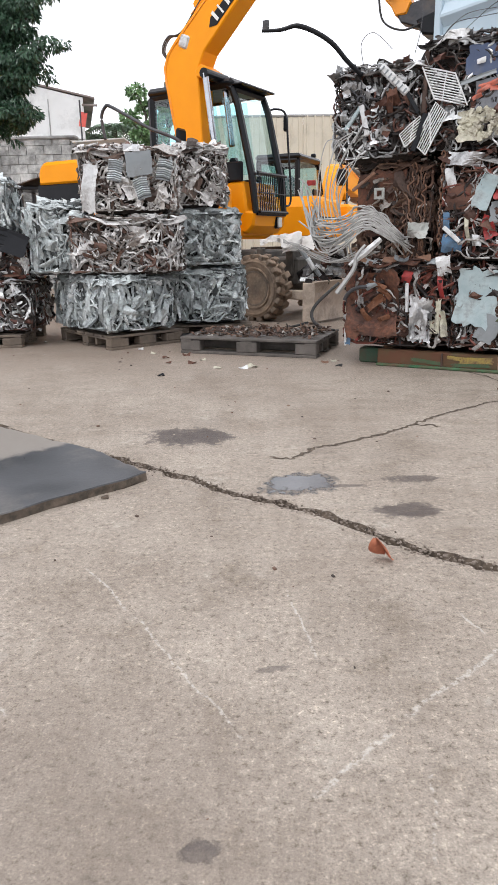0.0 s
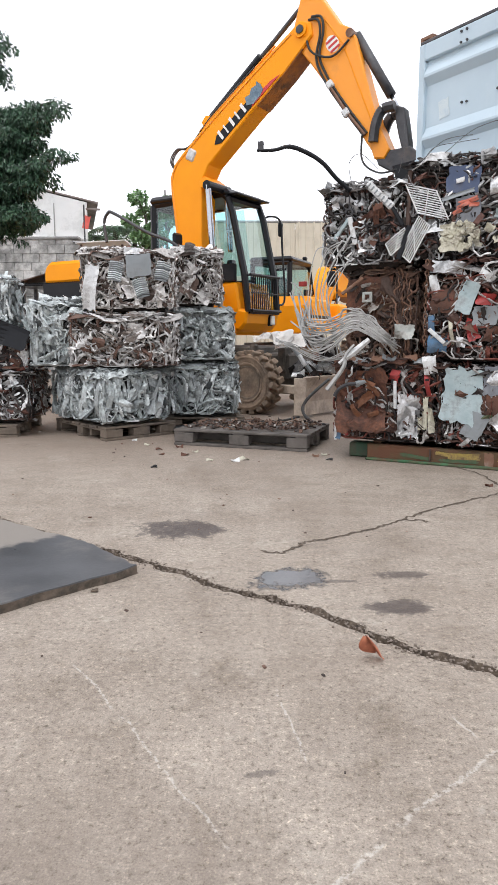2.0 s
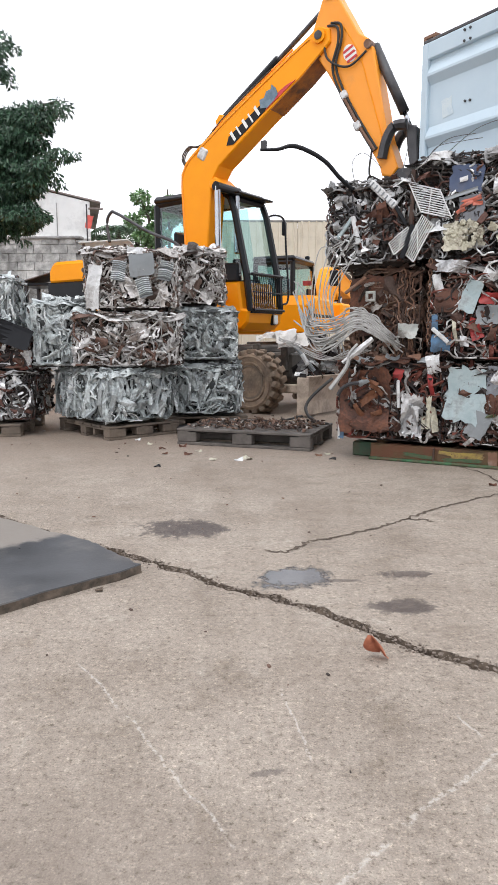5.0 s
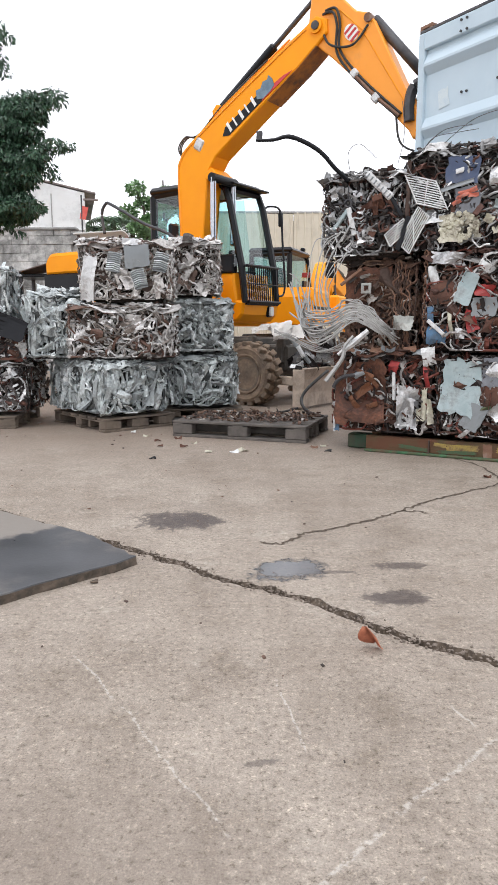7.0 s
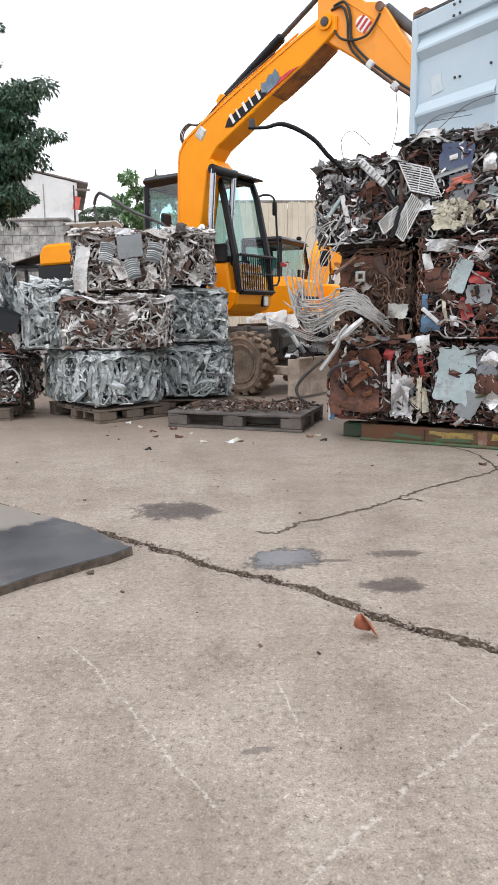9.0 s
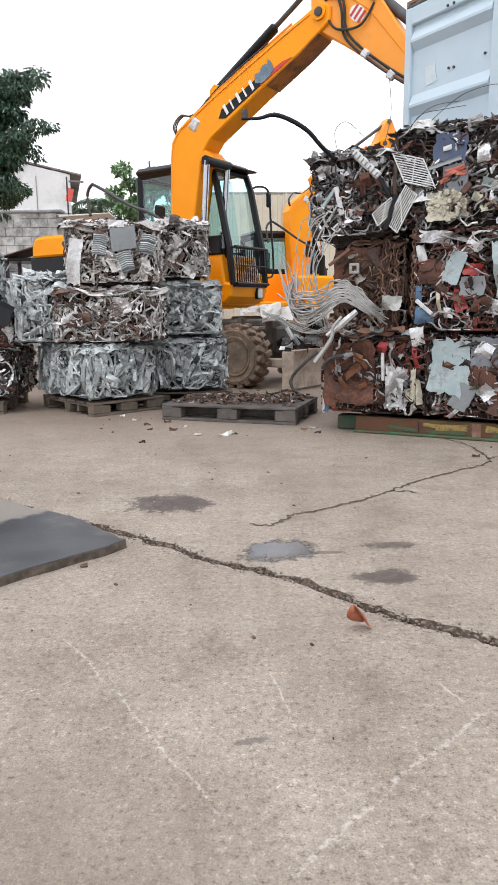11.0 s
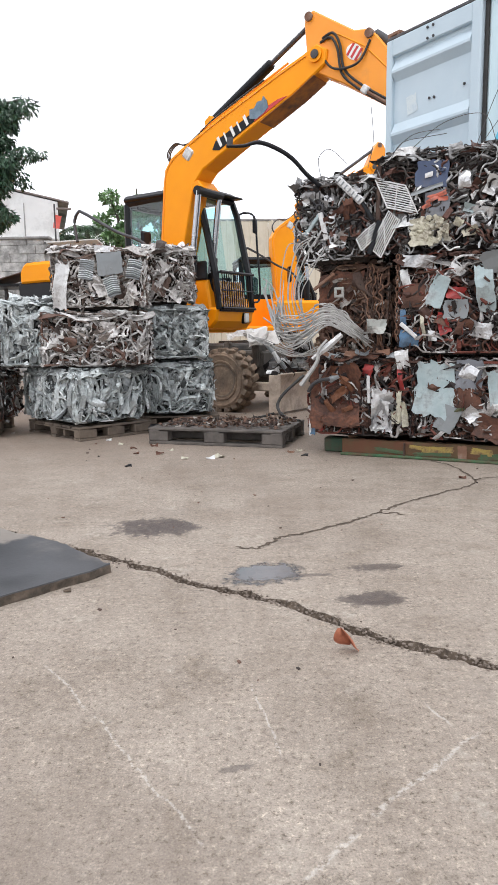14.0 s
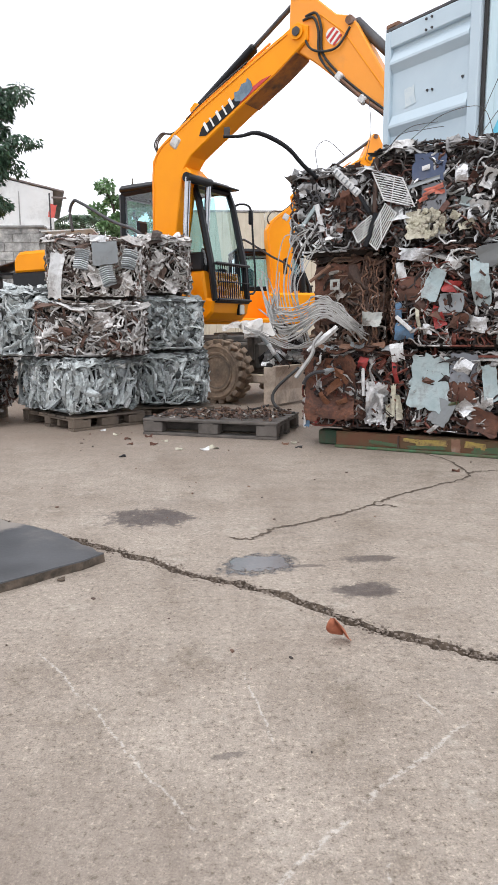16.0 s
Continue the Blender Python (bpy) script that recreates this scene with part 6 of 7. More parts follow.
def excavator(label, x, y, chassis, s=1.0, roof=3.07, decal=True, foot=1.35):
    ob = thing("wheeled_excavator", label, "excavator", pose(x, y, 0), "excavators in the yard")
    # undercarriage
    ch = part("chassis", Mesh().add(rbox(2.7, 0.62, 0.36, 0.03, (0, 0, 0.62))).add(rbox(0.30, 1.2, 0.22, 0.03, (1.05, 0, 0.45))).add(rbox(0.30, 1.2, 0.22, 0.03, (-1.05, 0, 0.45))).add(rbox(1.9, 1.25, 0.10, 0.02, (-0.2, 0.2, 0.84)))
              .add(rbox(0.12, 0.2, 0.34, 0.02, (1.25, -0.25, 0.72))).add(rbox(0.1, 0.1, 0.3, 0.02, (1.0, -0.62, 0.78))), M_CHASSIS, ob, "muddy steel undercarriage", chassis)
    part("turntable", lathe([(0.0, -0.1), (0.5, -0.1), (0.5, 0.1), (0.0, 0.1)], 36), M_GREYSTEEL, ob, m=pose(0, 0, 0.98, 90))
    tyre = tyre_mesh().data("wheel", M_TYRE)
    lug = Mesh().add(rbox(0.080, 0.128, 0.062, 0.010)).data("tread_lug", M_TYRE)
    rim = Mesh().add(lathe([(0.0, -0.04), (0.085, -0.05), (0.095, 0.03), (0.17, 0.03), (0.195, -0.10), (0.205, -0.14), (0.225, -0.142), (0.225, 0.1), (0.0, 0.1)], 28))
    for k in range(8):
        rim.add(lathe([(0.0, -0.02), (0.012, -0.02), (0.012, 0.0), (0.0, 0.0)], 6), pose(0.135 * math.cos(k * math.pi / 4), 0.03, 0.135 * math.sin(k * math.pi / 4)))
    rim = rim.data("rim", M_RIM)
    for wx in (1.05, -1.05):
        for sg in (-1, 1):
            w = new("wheel", tyre)
            w.parent = ob
            w.matrix_basis = chassis @ pose(wx, sg * 0.72, 0.425, 0, 0, 0 if sg < 0 else 180)
            r = new("rim", rim)
            r.parent = w
            for k in range(19):
                for sd in (-1, 1):
                    g = new("tread_lug", lug)
                    g.parent = w
                    g.matrix_basis = pose(0, 0, 0, 0, (k + (0.5 if sd > 0 else 0)) * 360 / 19, 0) @ pose(0, sd * 0.080, 0.400, 0, 0, sd * 20)
    blade = part("dozer_blade", prism([(0.0, 0.03), (0.05, 0.03), (0.03, 0.2), (0.05, 0.38), (0.12, 0.52), (0.07, 0.53), (-0.01, 0.40), (-0.03, 0.2)], 1.75, 0.006, 0.12), M_BLADE, ob, "worn tan dozer blade", chassis @ pose(1.86, -0.06, 0))
    for yy in (-0.40, 0.55):
        part("blade_arm", rbox(0.75, 0.09, 0.12, 0.015, (-0.36, yy, 0.33)), M_BLADE, blade)
    part("side_plate", rbox(0.18, 0.03, 0.48, 0.008, (0.02, -0.745, 0.27)), M_BLADE, blade)
    # house
    up = part("house", Mesh().add(rbox(2.9, 1.85, 0.12, 0.03, (-0.72, 0, 1.13))).add(rbox(1.25, 1.85, 0.52, 0.06, (-1.55, 0, 1.42))).add(rbox(1.0, 0.55, 0.55, 0.05, (0.30, -0.64, 1.44))), M_ORANGE, ob, "orange slewing house")
    low = 0.0 if decal else -0.40
    part("black_band", rbox(1.30, 1.87, 0.42 if decal else 0.08, 0.02, (-1.56, 0, 1.63 if decal else 1.40)), M_BLACK, up)
    part("side_panel", rbox(0.56, 0.05, 0.26, 0.02, (0.46, -0.005, 1.93)), M_BLACK, up)
    part("engine_hood", Mesh().add(prism([(-0.91, 1.82)] + [(-1.03 + 0.12 * math.sin(q), 2.03 + 0.12 * math.cos(q)) for q in np.linspace(1.57, 0, 6)] + [(-2.02 - 0.18 * math.sin(q), 1.97 + 0.18 * math.cos(q)) for q in np.linspace(0, 1.57, 8)] + [(-2.2, 1.82)], 1.84, 0.05)), M_ORANGE, up, "orange rounded engine hood", pose(0, 0, low))
    part("counterweight", prism([(-2.25, 1.1), (-2.1, 1.05), (-1.6, 1.05), (-1.6, 1.78), (-2.2, 1.78), (-2.28, 1.6)], 1.8, 0.06), M_ORANGE, up)
    if not decal:
        me = Mesh().add(prism([(-0.62, 1.34), (0.05, 1.34), (-0.1, 1.52), (-0.62, 1.56)], 0.012, 0.002))
        part("side_decal", me, M_BLACK, up, "black swoosh decal", pose(-2.292, 0.0, 0, 0, 0, -90))
        part("decal_arc", tube(smooth_line([(-2.30, 0.62, 1.57), (-2.30, 0.1, 1.54), (-2.30, -0.15, 1.36)]), 0.018, 5), M_WHITE, up)
    part("tail_lamp", rbox(0.06, 0.16, 0.09, 0.01, (-2.19, -0.75, 2.0)), M_REDPIECE, up)
    part("handrail", tube(smooth_line([(-0.86, -0.92, 2.35), (-0.90, -0.92, 2.62), (-0.82, -0.92, 2.75), (-0.70, -0.92, 2.73), (-0.2, -0.85, 2.46), (0.28, -0.72, 2.21), (0.30, -0.72, 1.7)]), 0.022, 7), M_GREYSTEEL, up, smooth=True)
    part("mirror", rbox(0.06, 0.20, 0.34, 0.03, (0.17, -0.62, 2.27)), M_BLACK, up)
    # cab
    zr = roof
    part("cab_base", prism([(-0.78, 1.14), (0.80, 1.12), (0.90, 1.22), (0.93, 1.40), (0.80, 1.42), (0.74, 1.80), (-0.78, 1.80)], 0.92, 0.03, 0.44), M_ORANGE, up, "orange lower cab panel")
    frame_ = Mesh()
    A0, A1 = (0.92, 1.38), (0.58, zr - 0.10)
    for v in (0.02, 0.86):
        frame_.add(tube([(A0[0], v, A0[1]), (0.86, v, 1.9), (0.66, v, zr - 0.3), (A1[0], v, A1[1])], [0.042, 0.052, 0.048, 0.044], 6))
        frame_.add(tube([(-0.76, v, 1.75), (-0.76, v, zr - 0.1)], 0.06, 6))
        frame_.add(tube([(-0.76, v, zr - 0.09), (0.5, v, zr - 0.05), (A1[0], v, A1[1])], 0.05, 6))
        frame_.add(rbox(1.3, 0.06, 0.12, 0.02, (-0.12, v, 1.83)))
    frame_.add(tube([(A1[0], 0.02, A1[1]), (A1[0], 0.86, A1[1])], 0.045, 6)).add(tube([(-0.76, 0.02, zr - 0.1), (-0.76, 0.86, zr - 0.1)], 0.06, 6)).add(tube([(0.88, 0.02, 1.9), (0.88, 0.86, 1.9)], 0.02, 6)).add(tube([(0.93, 0.02, 1.38), (0.93, 0.86, 1.38)], 0.03, 6))
    cab = part("cab_frame", frame_, M_BLACK, up, "black cab frame")
    part("cab_roof", rbox(1.44, 0.98, 0.12, 0.05, (-0.10, 0.44, zr - 0.03)), M_BLACK, up)
    part("sun_visor", rbox(0.20, 0.90, 0.025, 0.008, (0.66, 0.44, zr - 0.055)), M_BLACK, up)
    part("roof_lamp", rbox(0.10, 0.10, 0.08, 0.02, (0.35, 0.05, zr + 0.08)), M_BLACK, up)
    quad = lambda a, b, c, d: ([a, b, c, d], [(0, 1, 2, 3)])
    for nm, q in (("windshield", quad((0.91, 0.04, 1.40), (0.91, 0.84, 1.40), (A1[0] + 0.01, 0.84, A1[1]), (A1[0] + 0.01, 0.04, A1[1]))),
                  ("side_window", quad((-0.72, 0.0, 1.88), (0.46, 0.0, 1.88), (0.30, 0.0, zr - 0.12), (-0.72, 0.0, zr - 0.12))), ("side_window", quad((-0.72, 0.88, 1.88), (0.46, 0.88, 1.88), (0.30, 0.88, zr - 0.12), (-0.72, 0.88, zr - 0.12))),
                  ("quarter_window", quad((0.56, 0.0, 1.88), (0.86, 0.0, 1.88), (0.62, 0.0, zr - 0.2), (0.36, 0.0, zr - 0.2))), ("rear_window", quad((-0.77, 0.06, 1.9), (-0.77, 0.82, 1.9), (-0.77, 0.82, zr - 0.15), (-0.77, 0.06, zr - 0.15)))):
        g = part(nm, q, M_GLASS, up)
        g.visible_shadow = False
    for k in range(15):
        v = 0.06 + 0.76 * k / 14
        part("guard_bar", tube([(0.975, v, 1.40), (0.95, v, 1.90)], 0.0075, 5), M_BLACK, up)
    for z in (1.40, 1.65, 1.90):
        part("guard_rail", tube([(0.98 - (z - 1.4) * 0.06, 0.03, z), (0.98 - (z - 1.4) * 0.06, 0.85, z)], 0.009 if z == 1.65 else 0.022, 6), M_BLACK, up)
    seat = Mesh().add(rbox(0.5, 0.5, 0.16, 0.05, (-0.15, 0.44, 1.62))).add(rbox(0.16, 0.48, 0.62, 0.06, (-0.42, 0.44, 1.98)))
    part("seat", seat, M_SEAT, up)
    part("console", Mesh().add(rbox(0.16, 0.3, 0.42, 0.04, (0.62, 0.44, 1.62))).add(rbox(0.5, 0.12, 0.2, 0.04, (0.0, 0.12, 1.78))), M_BLACK, up)
    lamp = part("head_lamp", Mesh().add(rbox(0.05, 0.13, 0.17, 0.02, (0.91, 0.66, 1.27))), M_BLACK, up)
    part("lens", rbox(0.03, 0.11, 0.14, 0.012, (0.945, 0.67, 1.27)), M_WHITE, lamp, "white lamp lens")
    part("mirror_rod", tube(smooth_line([(0.60, 0.90, zr - 0.3), (0.66, 1.06, zr - 0.22), (0.82, 1.10, zr - 0.3), (0.86, 1.10, zr - 0.7), (0.92, 1.08, 1.62), (0.92, 0.92, 1.5)]), 0.016, 6), M_BLACK, up)
    part("cab_mirror", rbox(0.05, 0.10, 0.22, 0.02, (0.82, 1.11, zr - 0.42)), M_BLACK, up)
    # boom
    boom = part("boom", prism(sc(BOOM, s), 0.34 * s, 0.015), M_ORANGE, ob, "orange box boom")
    yf = -0.17 * s - 0.004
    edge = BOOM[1:9]
    part("boom_rib", tube(smooth_line([(x * s, yf, z * s - 0.05) for x, z in edge], 4), 0.008, 5), M_ORANGE_FADED, boom)
    if decal:
        part("logo_plate", prism([(2.24, 0.60), (2.30, 0.505), (2.90, 0.245), (2.94, 0.345), (2.35, 0.625)], 0.006, 0.001, yf), M_BLACK, boom, "black decal plate")
        for k in range(5):
            a = 2.36 + 0.105 * k
            b = 0.56 - 0.046 * k
            w = 0.022 if k in (1, 3) else 0.040
            part("logo_bar", prism([(a - 0.02, b - 0.055), (a + w - 0.02, b - 0.065), (a + w + 0.03, b + 0.06), (a + 0.03, b + 0.07)], 0.006, 0.001, yf - 0.006), M_WHITE, boom, "white decal bar")
        part("logo_wedge", prism([(2.86, 0.26), (3.34, 0.04), (3.24, 0.13), (2.98, 0.28)], 0.006, 0.001, yf - 0.003), M_RED, boom, "red decal wedge")
        part("logo_shape", prism([(2.85, 0.34), (2.90, 0.25), (3.02, 0.20), (3.10, 0.19), (3.15, 0.26), (3.16, 0.34), (3.11, 0.32), (3.06, 0.37), (2.98, 0.36), (2.93, 0.41)], 0.006, 0.001, yf - 0.007), M_BLUEGREY, boom, "blue-grey decal shape")
    part("work_lamp", Mesh().add(rbox(0.16, 0.14, 0.15, 0.02, (1.98 * s, -0.12, 0.92 * s))), M_WHITEMETAL, boom, "pale work lamp")
    for k in range(3):
        o = 0.03 * k
        part("boom_hose", tube(smooth_line([(1.66 * s, -0.05 - o, 1.04 * s), (1.76 * s, -0.1 - o, 1.22 * s), (1.95 * s, -0.1 - o, 1.20 * s), (2.08 * s, -0.08 - o, 1.02 * s), (2.6 * s, -0.08 - o, 0.83 * s), (3.3 * s, -0.09 - o, 0.47 * s)]), 0.009, 6), M_GREYSTEEL, boom)
    part("boom_pipe", tube([(2.3 * s, -0.13 * s, 0.95 * s), (3.4 * s, -0.13 * s, 0.41 * s), (3.62 * s, -0.13 * s, 0.30 * s)], 0.014, 6), M_ORANGE_FADED, boom)
    # thin added plate: elbow grime plus the underside's shade, both put into its colour
    part("boom_underside", prism(sc([(2.90, 0.204), (2.90, 0.192), (3.39, -0.018), (3.70, -0.124), (3.70, -0.112), (3.39, -0.006)], s), 0.33 * s, 0.002), M_GRIME_SHADE, boom, "boom underside with grime and painted shade")
    part("elbow_pin", lathe([(0.0, -0.2 * s), (0.085, -0.2 * s), (0.085, 0.2 * s), (0.0, 0.2 * s)], 20), M_ORANGE, boom, m=pose(LB * s, 0, 0))
    part("pin_cap", lathe([(0.0, -0.215 * s), (0.05, -0.215 * s), (0.05, 0.215 * s), (0.0, 0.215 * s)], 16), M_GREYSTEEL, boom, m=pose(LB * s, 0, 0))
    part("cylinder_ear", prism(sc([(1.68, 0.41), (1.73, 0.36), (1.80, 0.41), (1.82, 0.56), (1.72, 0.62), (1.66, 0.57)], s), 0.37 * s, 0.01), M_ORANGE, boom)
    part("ear_pin", lathe([(0.0, -0.27), (0.062, -0.27), (0.062, 0.27), (0.0, 0.27)], 14), M_BLACK, boom, m=pose(1.74 * s, 0, 0.42 * s))
    part("cylinder_bracket", prism(sc([(2.28, 0.86), (2.60, 0.74), (2.52, 1.0), (2.42, 1.02)], s), 0.16, 0.01), M_ORANGE, boom)
    # arm
    arm = part("arm", prism(sc(ARM, s), 0.26 * s, 0.014), M_ORANGE_FADED, ob, "orange dipper arm")
    ya = -0.13 * s - 0.004
    disc = [(0.41 + 0.14 * math.cos(q) * 0.75, 0.235 + 0.11 * math.sin(q) * 0.75) for q in np.linspace(0, 2 * math.pi, 19)[:-1]]
    part("warning_plate", prism(sc(disc, s), 0.006, 0.001, ya), M_WHITE, arm, "white warning plate with red stripes")
    for k in range(3):
        a = 0.345 + 0.062 * k
        part("red_stripe", prism(sc([(a, 0.16 + 0.012), (a + 0.028, 0.165), (a + 0.028, 0.31), (a, 0.30)], s), 0.006, 0.001, ya - 0.005), M_RED, arm)
    part("arm_rib", tube([(0.1 * s, ya, 0.30 * s), (0.5 * s, ya, 0.34 * s), (1.5 * s, ya, 0.19 * s)], 0.007, 5), M_ORANGE, arm)
    part("top_pin", lathe([(0.0, -0.16), (0.05, -0.16), (0.05, 0.16), (0.0, 0.16)], 14), M_RUSTY, arm, m=pose(-0.36 * s, 0, 0.29 * s))
    part("bucket_pin", lathe([(0.0, -0.16), (0.05, -0.16), (0.05, 0.16), (0.0, 0.16)], 14), M_RUSTY, arm, m=pose(0.47 * s, 0, 0.47 * s))
    part("bucket_cylinder", tube([(0.47 * s, 0, 0.50 * s), (1.36 * s, 0, 0.50 * s)], 0.058 * s, 12), M_GREYSTEEL, arm, "dark grey hydraulic cylinder", smooth=True)
    part("bucket_rod", tube([(1.35 * s, 0, 0.50 * s), (1.58 * s, 0, 0.49 * s)], 0.026 * s, 10), M_CHROME, arm, smooth=True)
    for o in (-0.03, 0.02):
        part("arm_hose", tube(smooth_line([(-0.05, ya, 0.16 + o), (0.06, ya - 0.03, 0.26 + o), (0.22, ya - 0.03, 0.20 + o), (0.42, ya - 0.02, 0.02 + o), (0.70, ya - 0.02, -0.02 + o), (1.1, ya - 0.01, -0.0 + o), (1.6, ya - 0.02, 0.06 + o)]), 0.015, 6), M_RUBBER, arm)
    part("arm_hose", tube(smooth_line([(0.0, ya, 0.05), (0.3, ya - 0.04, -0.02), (0.55, ya - 0.04, 0.16), (0.52, ya, 0.42)]), 0.014, 6), M_RUBBER, arm)
    for a in (0.80, 1.22):
        part("hose_clamp", rbox(0.10, 0.07, 0.09, 0.015, (a * s, ya - 0.01, -0.02 * s)), M_WHITEMETAL, arm)
    part("arm_pipe", tube([(0.84 * s, ya - 0.02, -0.03 * s), (1.2 * s, ya - 0.02, -0.01 * s), (1.6 * s, ya - 0.02, 0.05 * s)], 0.02, 6), M_RUSTY, arm)
    for sg in (-1, 1):
        part("rocker", tube(smooth_line([(1.74 * s, sg * 0.15, 0.09 * s), (1.58 * s, sg * 0.15, 0.22 * s), (1.50 * s, sg * 0.15, 0.36 * s), (1.56 * s, sg * 0.15, 0.50 * s)]), 0.062 * s, 7), M_GREYSTEEL, arm, "dark curved linkage")
    part("push_link", prism(sc([(1.52, 0.50), (1.60, 0.44), (1.84, 0.36), (2.06, 0.30), (2.10, 0.38), (1.86, 0.48), (1.62, 0.57)], s), 0.16, 0.012), M_GREYSTEEL, arm)
    part("coupler", prism(sc([(1.88, 0.02), (1.99, 0.0), (2.20, 0.12), (2.32, 0.34), (2.20, 0.46), (2.05, 0.42), (1.92, 0.18)], s), 0.22, 0.015), M_GREYSTEEL, arm, "dark quick coupler")
    part("grab", prism(sc([(2.12, 0.14), (2.28, 0.10), (2.52, 0.30), (2.66, 0.60), (2.50, 0.66), (2.28, 0.50)], s), 0.30, 0.02), M_BLACK, arm, "black grab at the arm's end")
    part("hanging_hose", tube(smooth_line([(1.55 * s, ya, 0.03 * s), (1.85 * s, ya - 0.04, -0.12 * s), (2.1 * s, ya - 0.04, -0.02 * s), (2.2 * s, ya, 0.2 * s)]), 0.012, 6), M_RUBBER, arm)
    # cylinders between house, boom and arm: barrel and rod
    struts = {}
    for nm, lab, length, r, mt in (("arm_cylinder", "dark arm cylinder barrel", 1.10 * s, 0.062 * s, M_BLACK), ("arm_rod", "", 1.0 * s, 0.03 * s, M_GREYSTEEL), ("boom_cylinder", "dark boom cylinder barrel", 0.9 * s, 0.065 * s, M_BLACK), ("boom_rod", "", 0.85 * s, 0.042 * s, M_CHROME),
                                   ("boom_cylinder", "dark boom cylinder barrel", 0.9 * s, 0.065 * s, M_BLACK), ("boom_rod", "", 0.85 * s, 0.042 * s, M_CHROME)):
        struts.setdefault(nm, []).append(part(nm, lathe([(0.0, 0.0), (r, 0.0), (r, length - 0.02), (r * 0.8, length), (0.0, length)], 14), mt, ob, lab, smooth=False))
    return dict(ob=ob, house=up, boom=boom, arm=arm, s=s, foot=foot, **struts)


CH1 = pose(0.46, 0.11, 0, 0, 0, -38)
DIG1 = excavator("orange wheeled excavator with raised boom behind the bales", -0.744, 10.403, CH1)
DIG2 = excavator("second orange excavator farther back in the yard", 1.25, 15.5, pose(0, 0, 0, 0, 0, 60), 1.06, 2.66, False, 1.02)


def build_tarp():
    rng = np.random.default_rng(4)
    tarp = Mesh()
    for x, y, z, w, h, yaw in ((0.28, 9.32, 1.02, 0.34, 0.10, 10), (0.60, 9.35, 0.97, 0.42, 0.24, -10), (0.52, 9.28, 1.03, 0.3, 0.2, 30)):
        tarp.add(crumple(rng, w, h, 9, 0.7, 0.004), pose(x, y, z, -35, rng.uniform(-6, 6), yaw))
    tagged(part("white_tarp", tarp, M_TARP), "crumpled dirty white tarpaulin draped over the undercarriage", "tarpaulin")
    heap = Mesh()
    for _ in range(40):
        heap.add(crumple(rng, rng.uniform(0.1, 0.3), rng.uniform(0.05, 0.14), 5, 0.5), pose(rng.uniform(0.65, 1.15), rng.uniform(9.0, 9.4), rng.uniform(0.45, 0.85), rng.uniform(-60, 30), rng.uniform(-40, 40), rng.uniform(-50, 50)))
    tagged(part("scrap_heap", heap, M_SCRAP["dark"][0]), "dark scrap piled on the dozer blade arms", "scrap", kind="stuff")
    for pts in ([(0.60, 9.0, 0.92), (0.86, 8.95, 0.58)], [(0.70, 8.95, 0.80), (0.78, 8.93, 0.66)]):
        tagged(part("metal_bar", tube(pts, 0.03, 6), M_GREYPLATE if pts[0][0] < 0.65 else M_WHITEMETAL), "pale metal bar leaning on the dozer blade", "metal bar")


build_tarp()


# ---------- movement ----------
def glide(rows, t):
    """Smooth values at t from rows of (time, values...)."""
    r = np.array(rows, float)
    ts, v = r[:, 0], r[:, 1:]
    if t <= ts[0]:
        return v[0]
    if t >= ts[-1]:
        return v[-1]
    i = int(np.searchsorted(ts, t, "right") - 1)
    d = np.gradient(v, ts, axis=0)
    h = ts[i + 1] - ts[i]
    u = (t - ts[i]) / h
    return ((1 + 2 * u) * (1 - u) ** 2) * v[i] + u * (1 - u) ** 2 * h * d[i] + u * u * (3 - 2 * u) * v[i + 1] + u * u * (u - 1) * h * d[i + 1]


def aim(a, b):
    """A pose at a whose y axis points to b."""
    d = (Vector(b) - Vector(a)).normalized()
    side = d.cross(Vector((0.3, 0.8, -0.1))).normalized()
    return Matrix.Translation(a) @ Matrix((side, d, side.cross(d))).transposed().to_4x4()


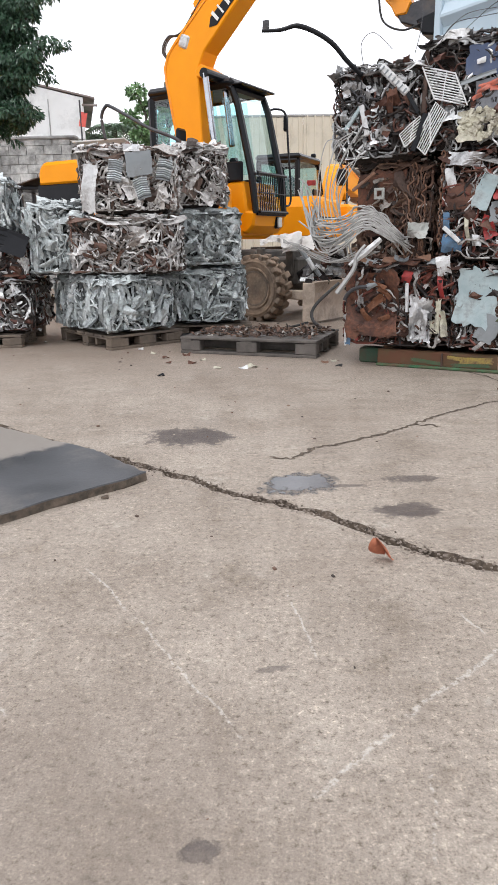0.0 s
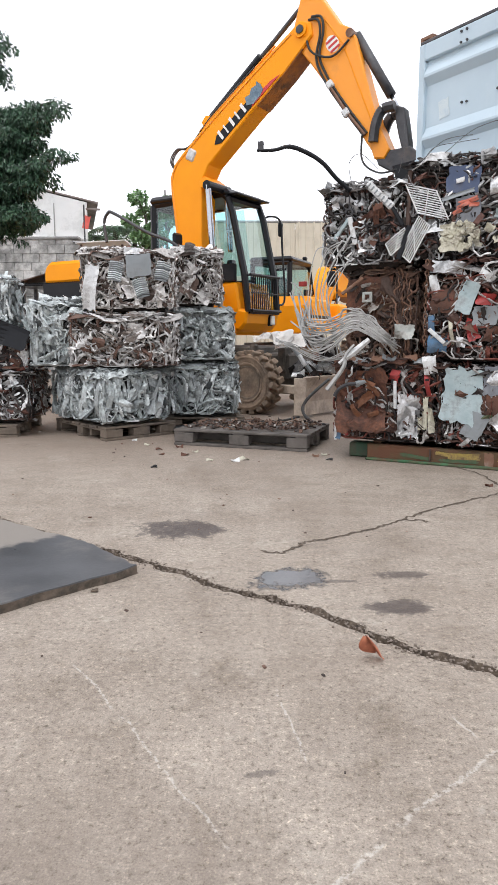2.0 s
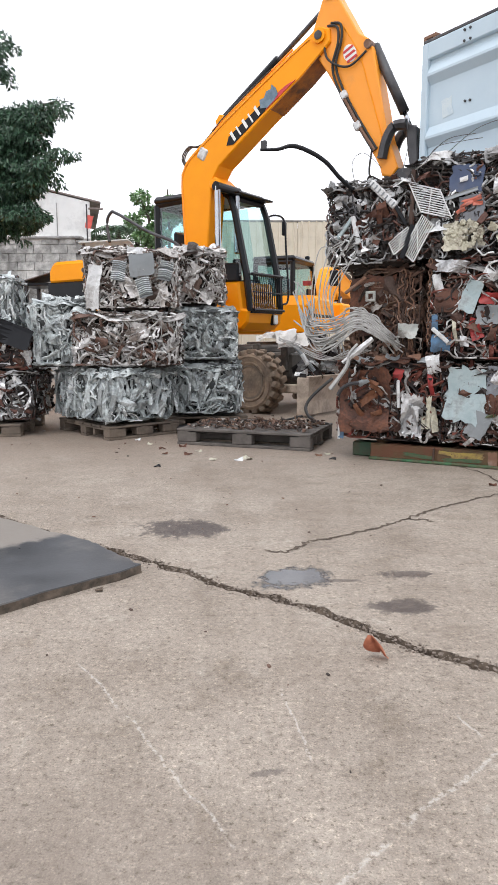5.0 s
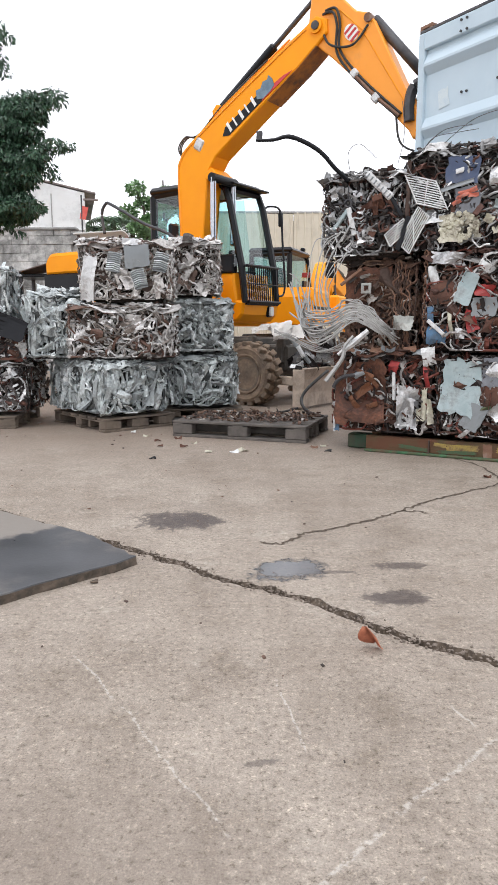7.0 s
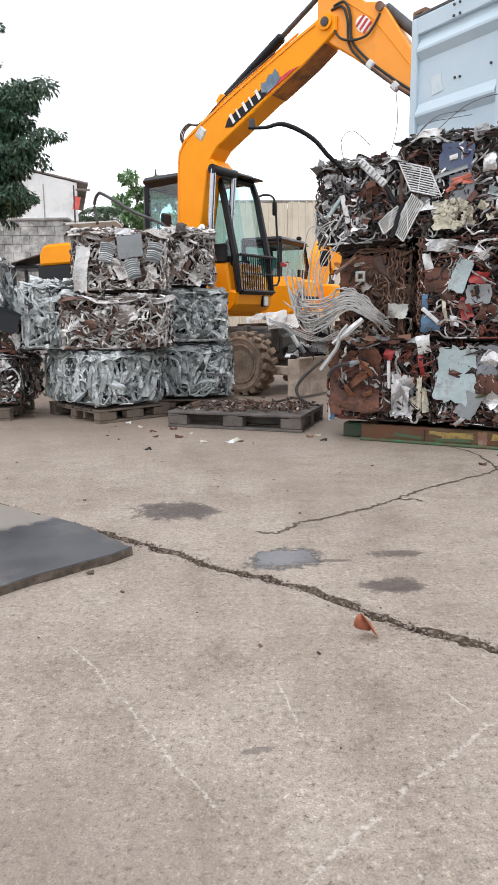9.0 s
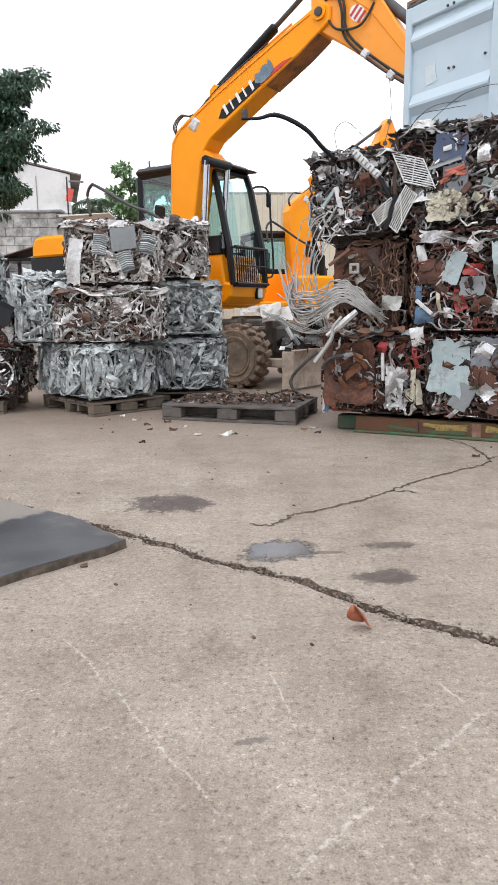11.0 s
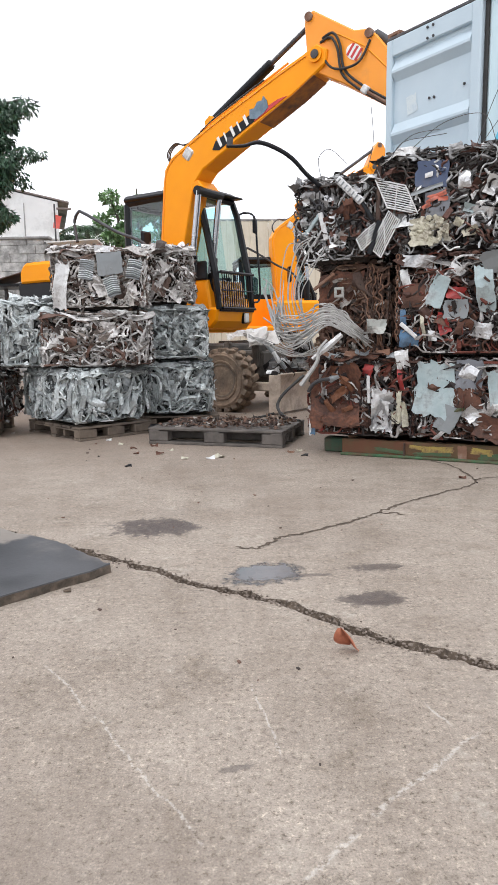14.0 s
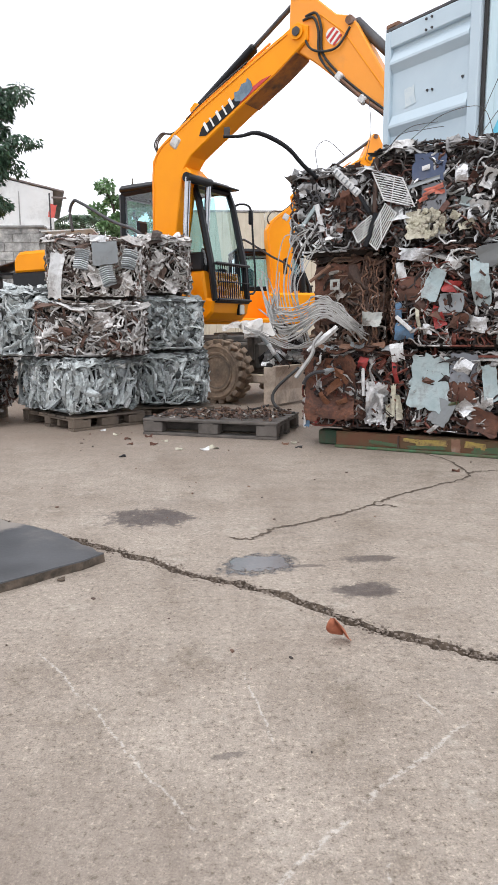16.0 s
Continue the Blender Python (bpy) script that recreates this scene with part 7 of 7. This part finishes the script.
DIG1_ROWS = [(0.0, -29.9, 65.2, -50.5), (0.5, -32.0, 64.2, -51.5), (1.0, -32.3, 62.0, -53.0), (1.5, -32.8, 61.6, -54.7), (2.0, -32.3, 61.8, -58.7), (2.5, -32.6, 60.9, -61.0), (3.0, -33.1, 60.0, -62.1), (3.5, -33.1, 57.3, -64.4), (4.0, -33.4, 57.1, -65.3),
             (6.5, -34.6, 57.5, -54.1), (7.0, -35.0, 56.7, -49.1), (7.5, -34.8, 55.1, -45.4), (8.0, -35.2, 53.7, -43.7), (8.5, -35.7, 53.2, -42.6), (9.0, -35.7, 52.1, -43.0), (11.5, -35.6, 52.0, -41.6), (12.0, -35.7, 51.5, -41.3), (12.5, -35.6, 50.8, -40.5),
             (13.0, -36.2, 51.0, -39.6), (13.5, -35.9, 49.4, -38.1), (14.0, -36.4, 48.3, -37.1), (14.5, -36.7, 47.3, -37.3), (15.0, -35.7, 49.0, -38.6), (15.5, -35.9, 50.4, -40.6), (16.0, -35.9, 52.9, -45.3)]
DIG2_ROWS = [(0.0, 67, 15, -70), (4.0, 67, 15, -70), (8.2, 66, 15, -70), (9.2, 60, 22, -70), (10.2, 42, 42, -71), (11.2, 16, 62, -68), (11.5, 15, 63, -68), (12.3, 15, 63, -68), (13.0, 10, 61, -68), (14.0, 8, 59.5, -68), (15.0, 8, 61, -68), (16.0, 8, 60, -68)]


def dig_poses(s, foot, th, be, al):
    turn = pose(0, 0, 0, 0, 0, th)
    boom = turn @ pose(FOOT[0], FOOT[1], foot) @ pose(0, 0, 0, 0, -be, 0)
    elbow = boom @ Vector((LB * s, 0, 0))
    arm = Matrix.Translation(elbow) @ turn @ pose(0, 0, 0, 0, -al, 0)
    a0, a1 = boom @ Vector((2.45 * s, 0, 0.96 * s)), arm @ Vector((-0.36 * s, 0, 0.29 * s))
    out = {"house": turn, "boom": boom, "arm": arm, "arm_cylinder": [aim(a0, a1)], "arm_rod": [aim(a1, a0)], "boom_cylinder": [], "boom_rod": []}
    for y in (-0.23 * s, 0.23 * s):
        b0 = turn @ Vector((0.64, FOOT[1] + y, 1.22))
        b1 = boom @ Vector((1.74 * s, y, 0.42 * s))
        out["boom_cylinder"].append(aim(b0, b1))
        out["boom_rod"].append(aim(b1, b0))
    return out


def motions():
    for dig, rows, step in ((DIG1, DIG1_ROWS, 0.25), (DIG2, DIG2_ROWS, 0.4)):
        times = [k * step for k in range(int(round(16 / step)) + 1)]
        poses = [(t, dig_poses(dig["s"], dig["foot"], *glide(rows, t))) for t in times]
        for key in ("house", "boom", "arm"):
            walk(dig[key], [(t, p[key]) for t, p in poses])
        for key in ("arm_cylinder", "arm_rod", "boom_cylinder", "boom_rod"):
            for k, ob in enumerate(dig[key]):
                walk(ob, [(t, p[key][k]) for t, p in poses])


motions()
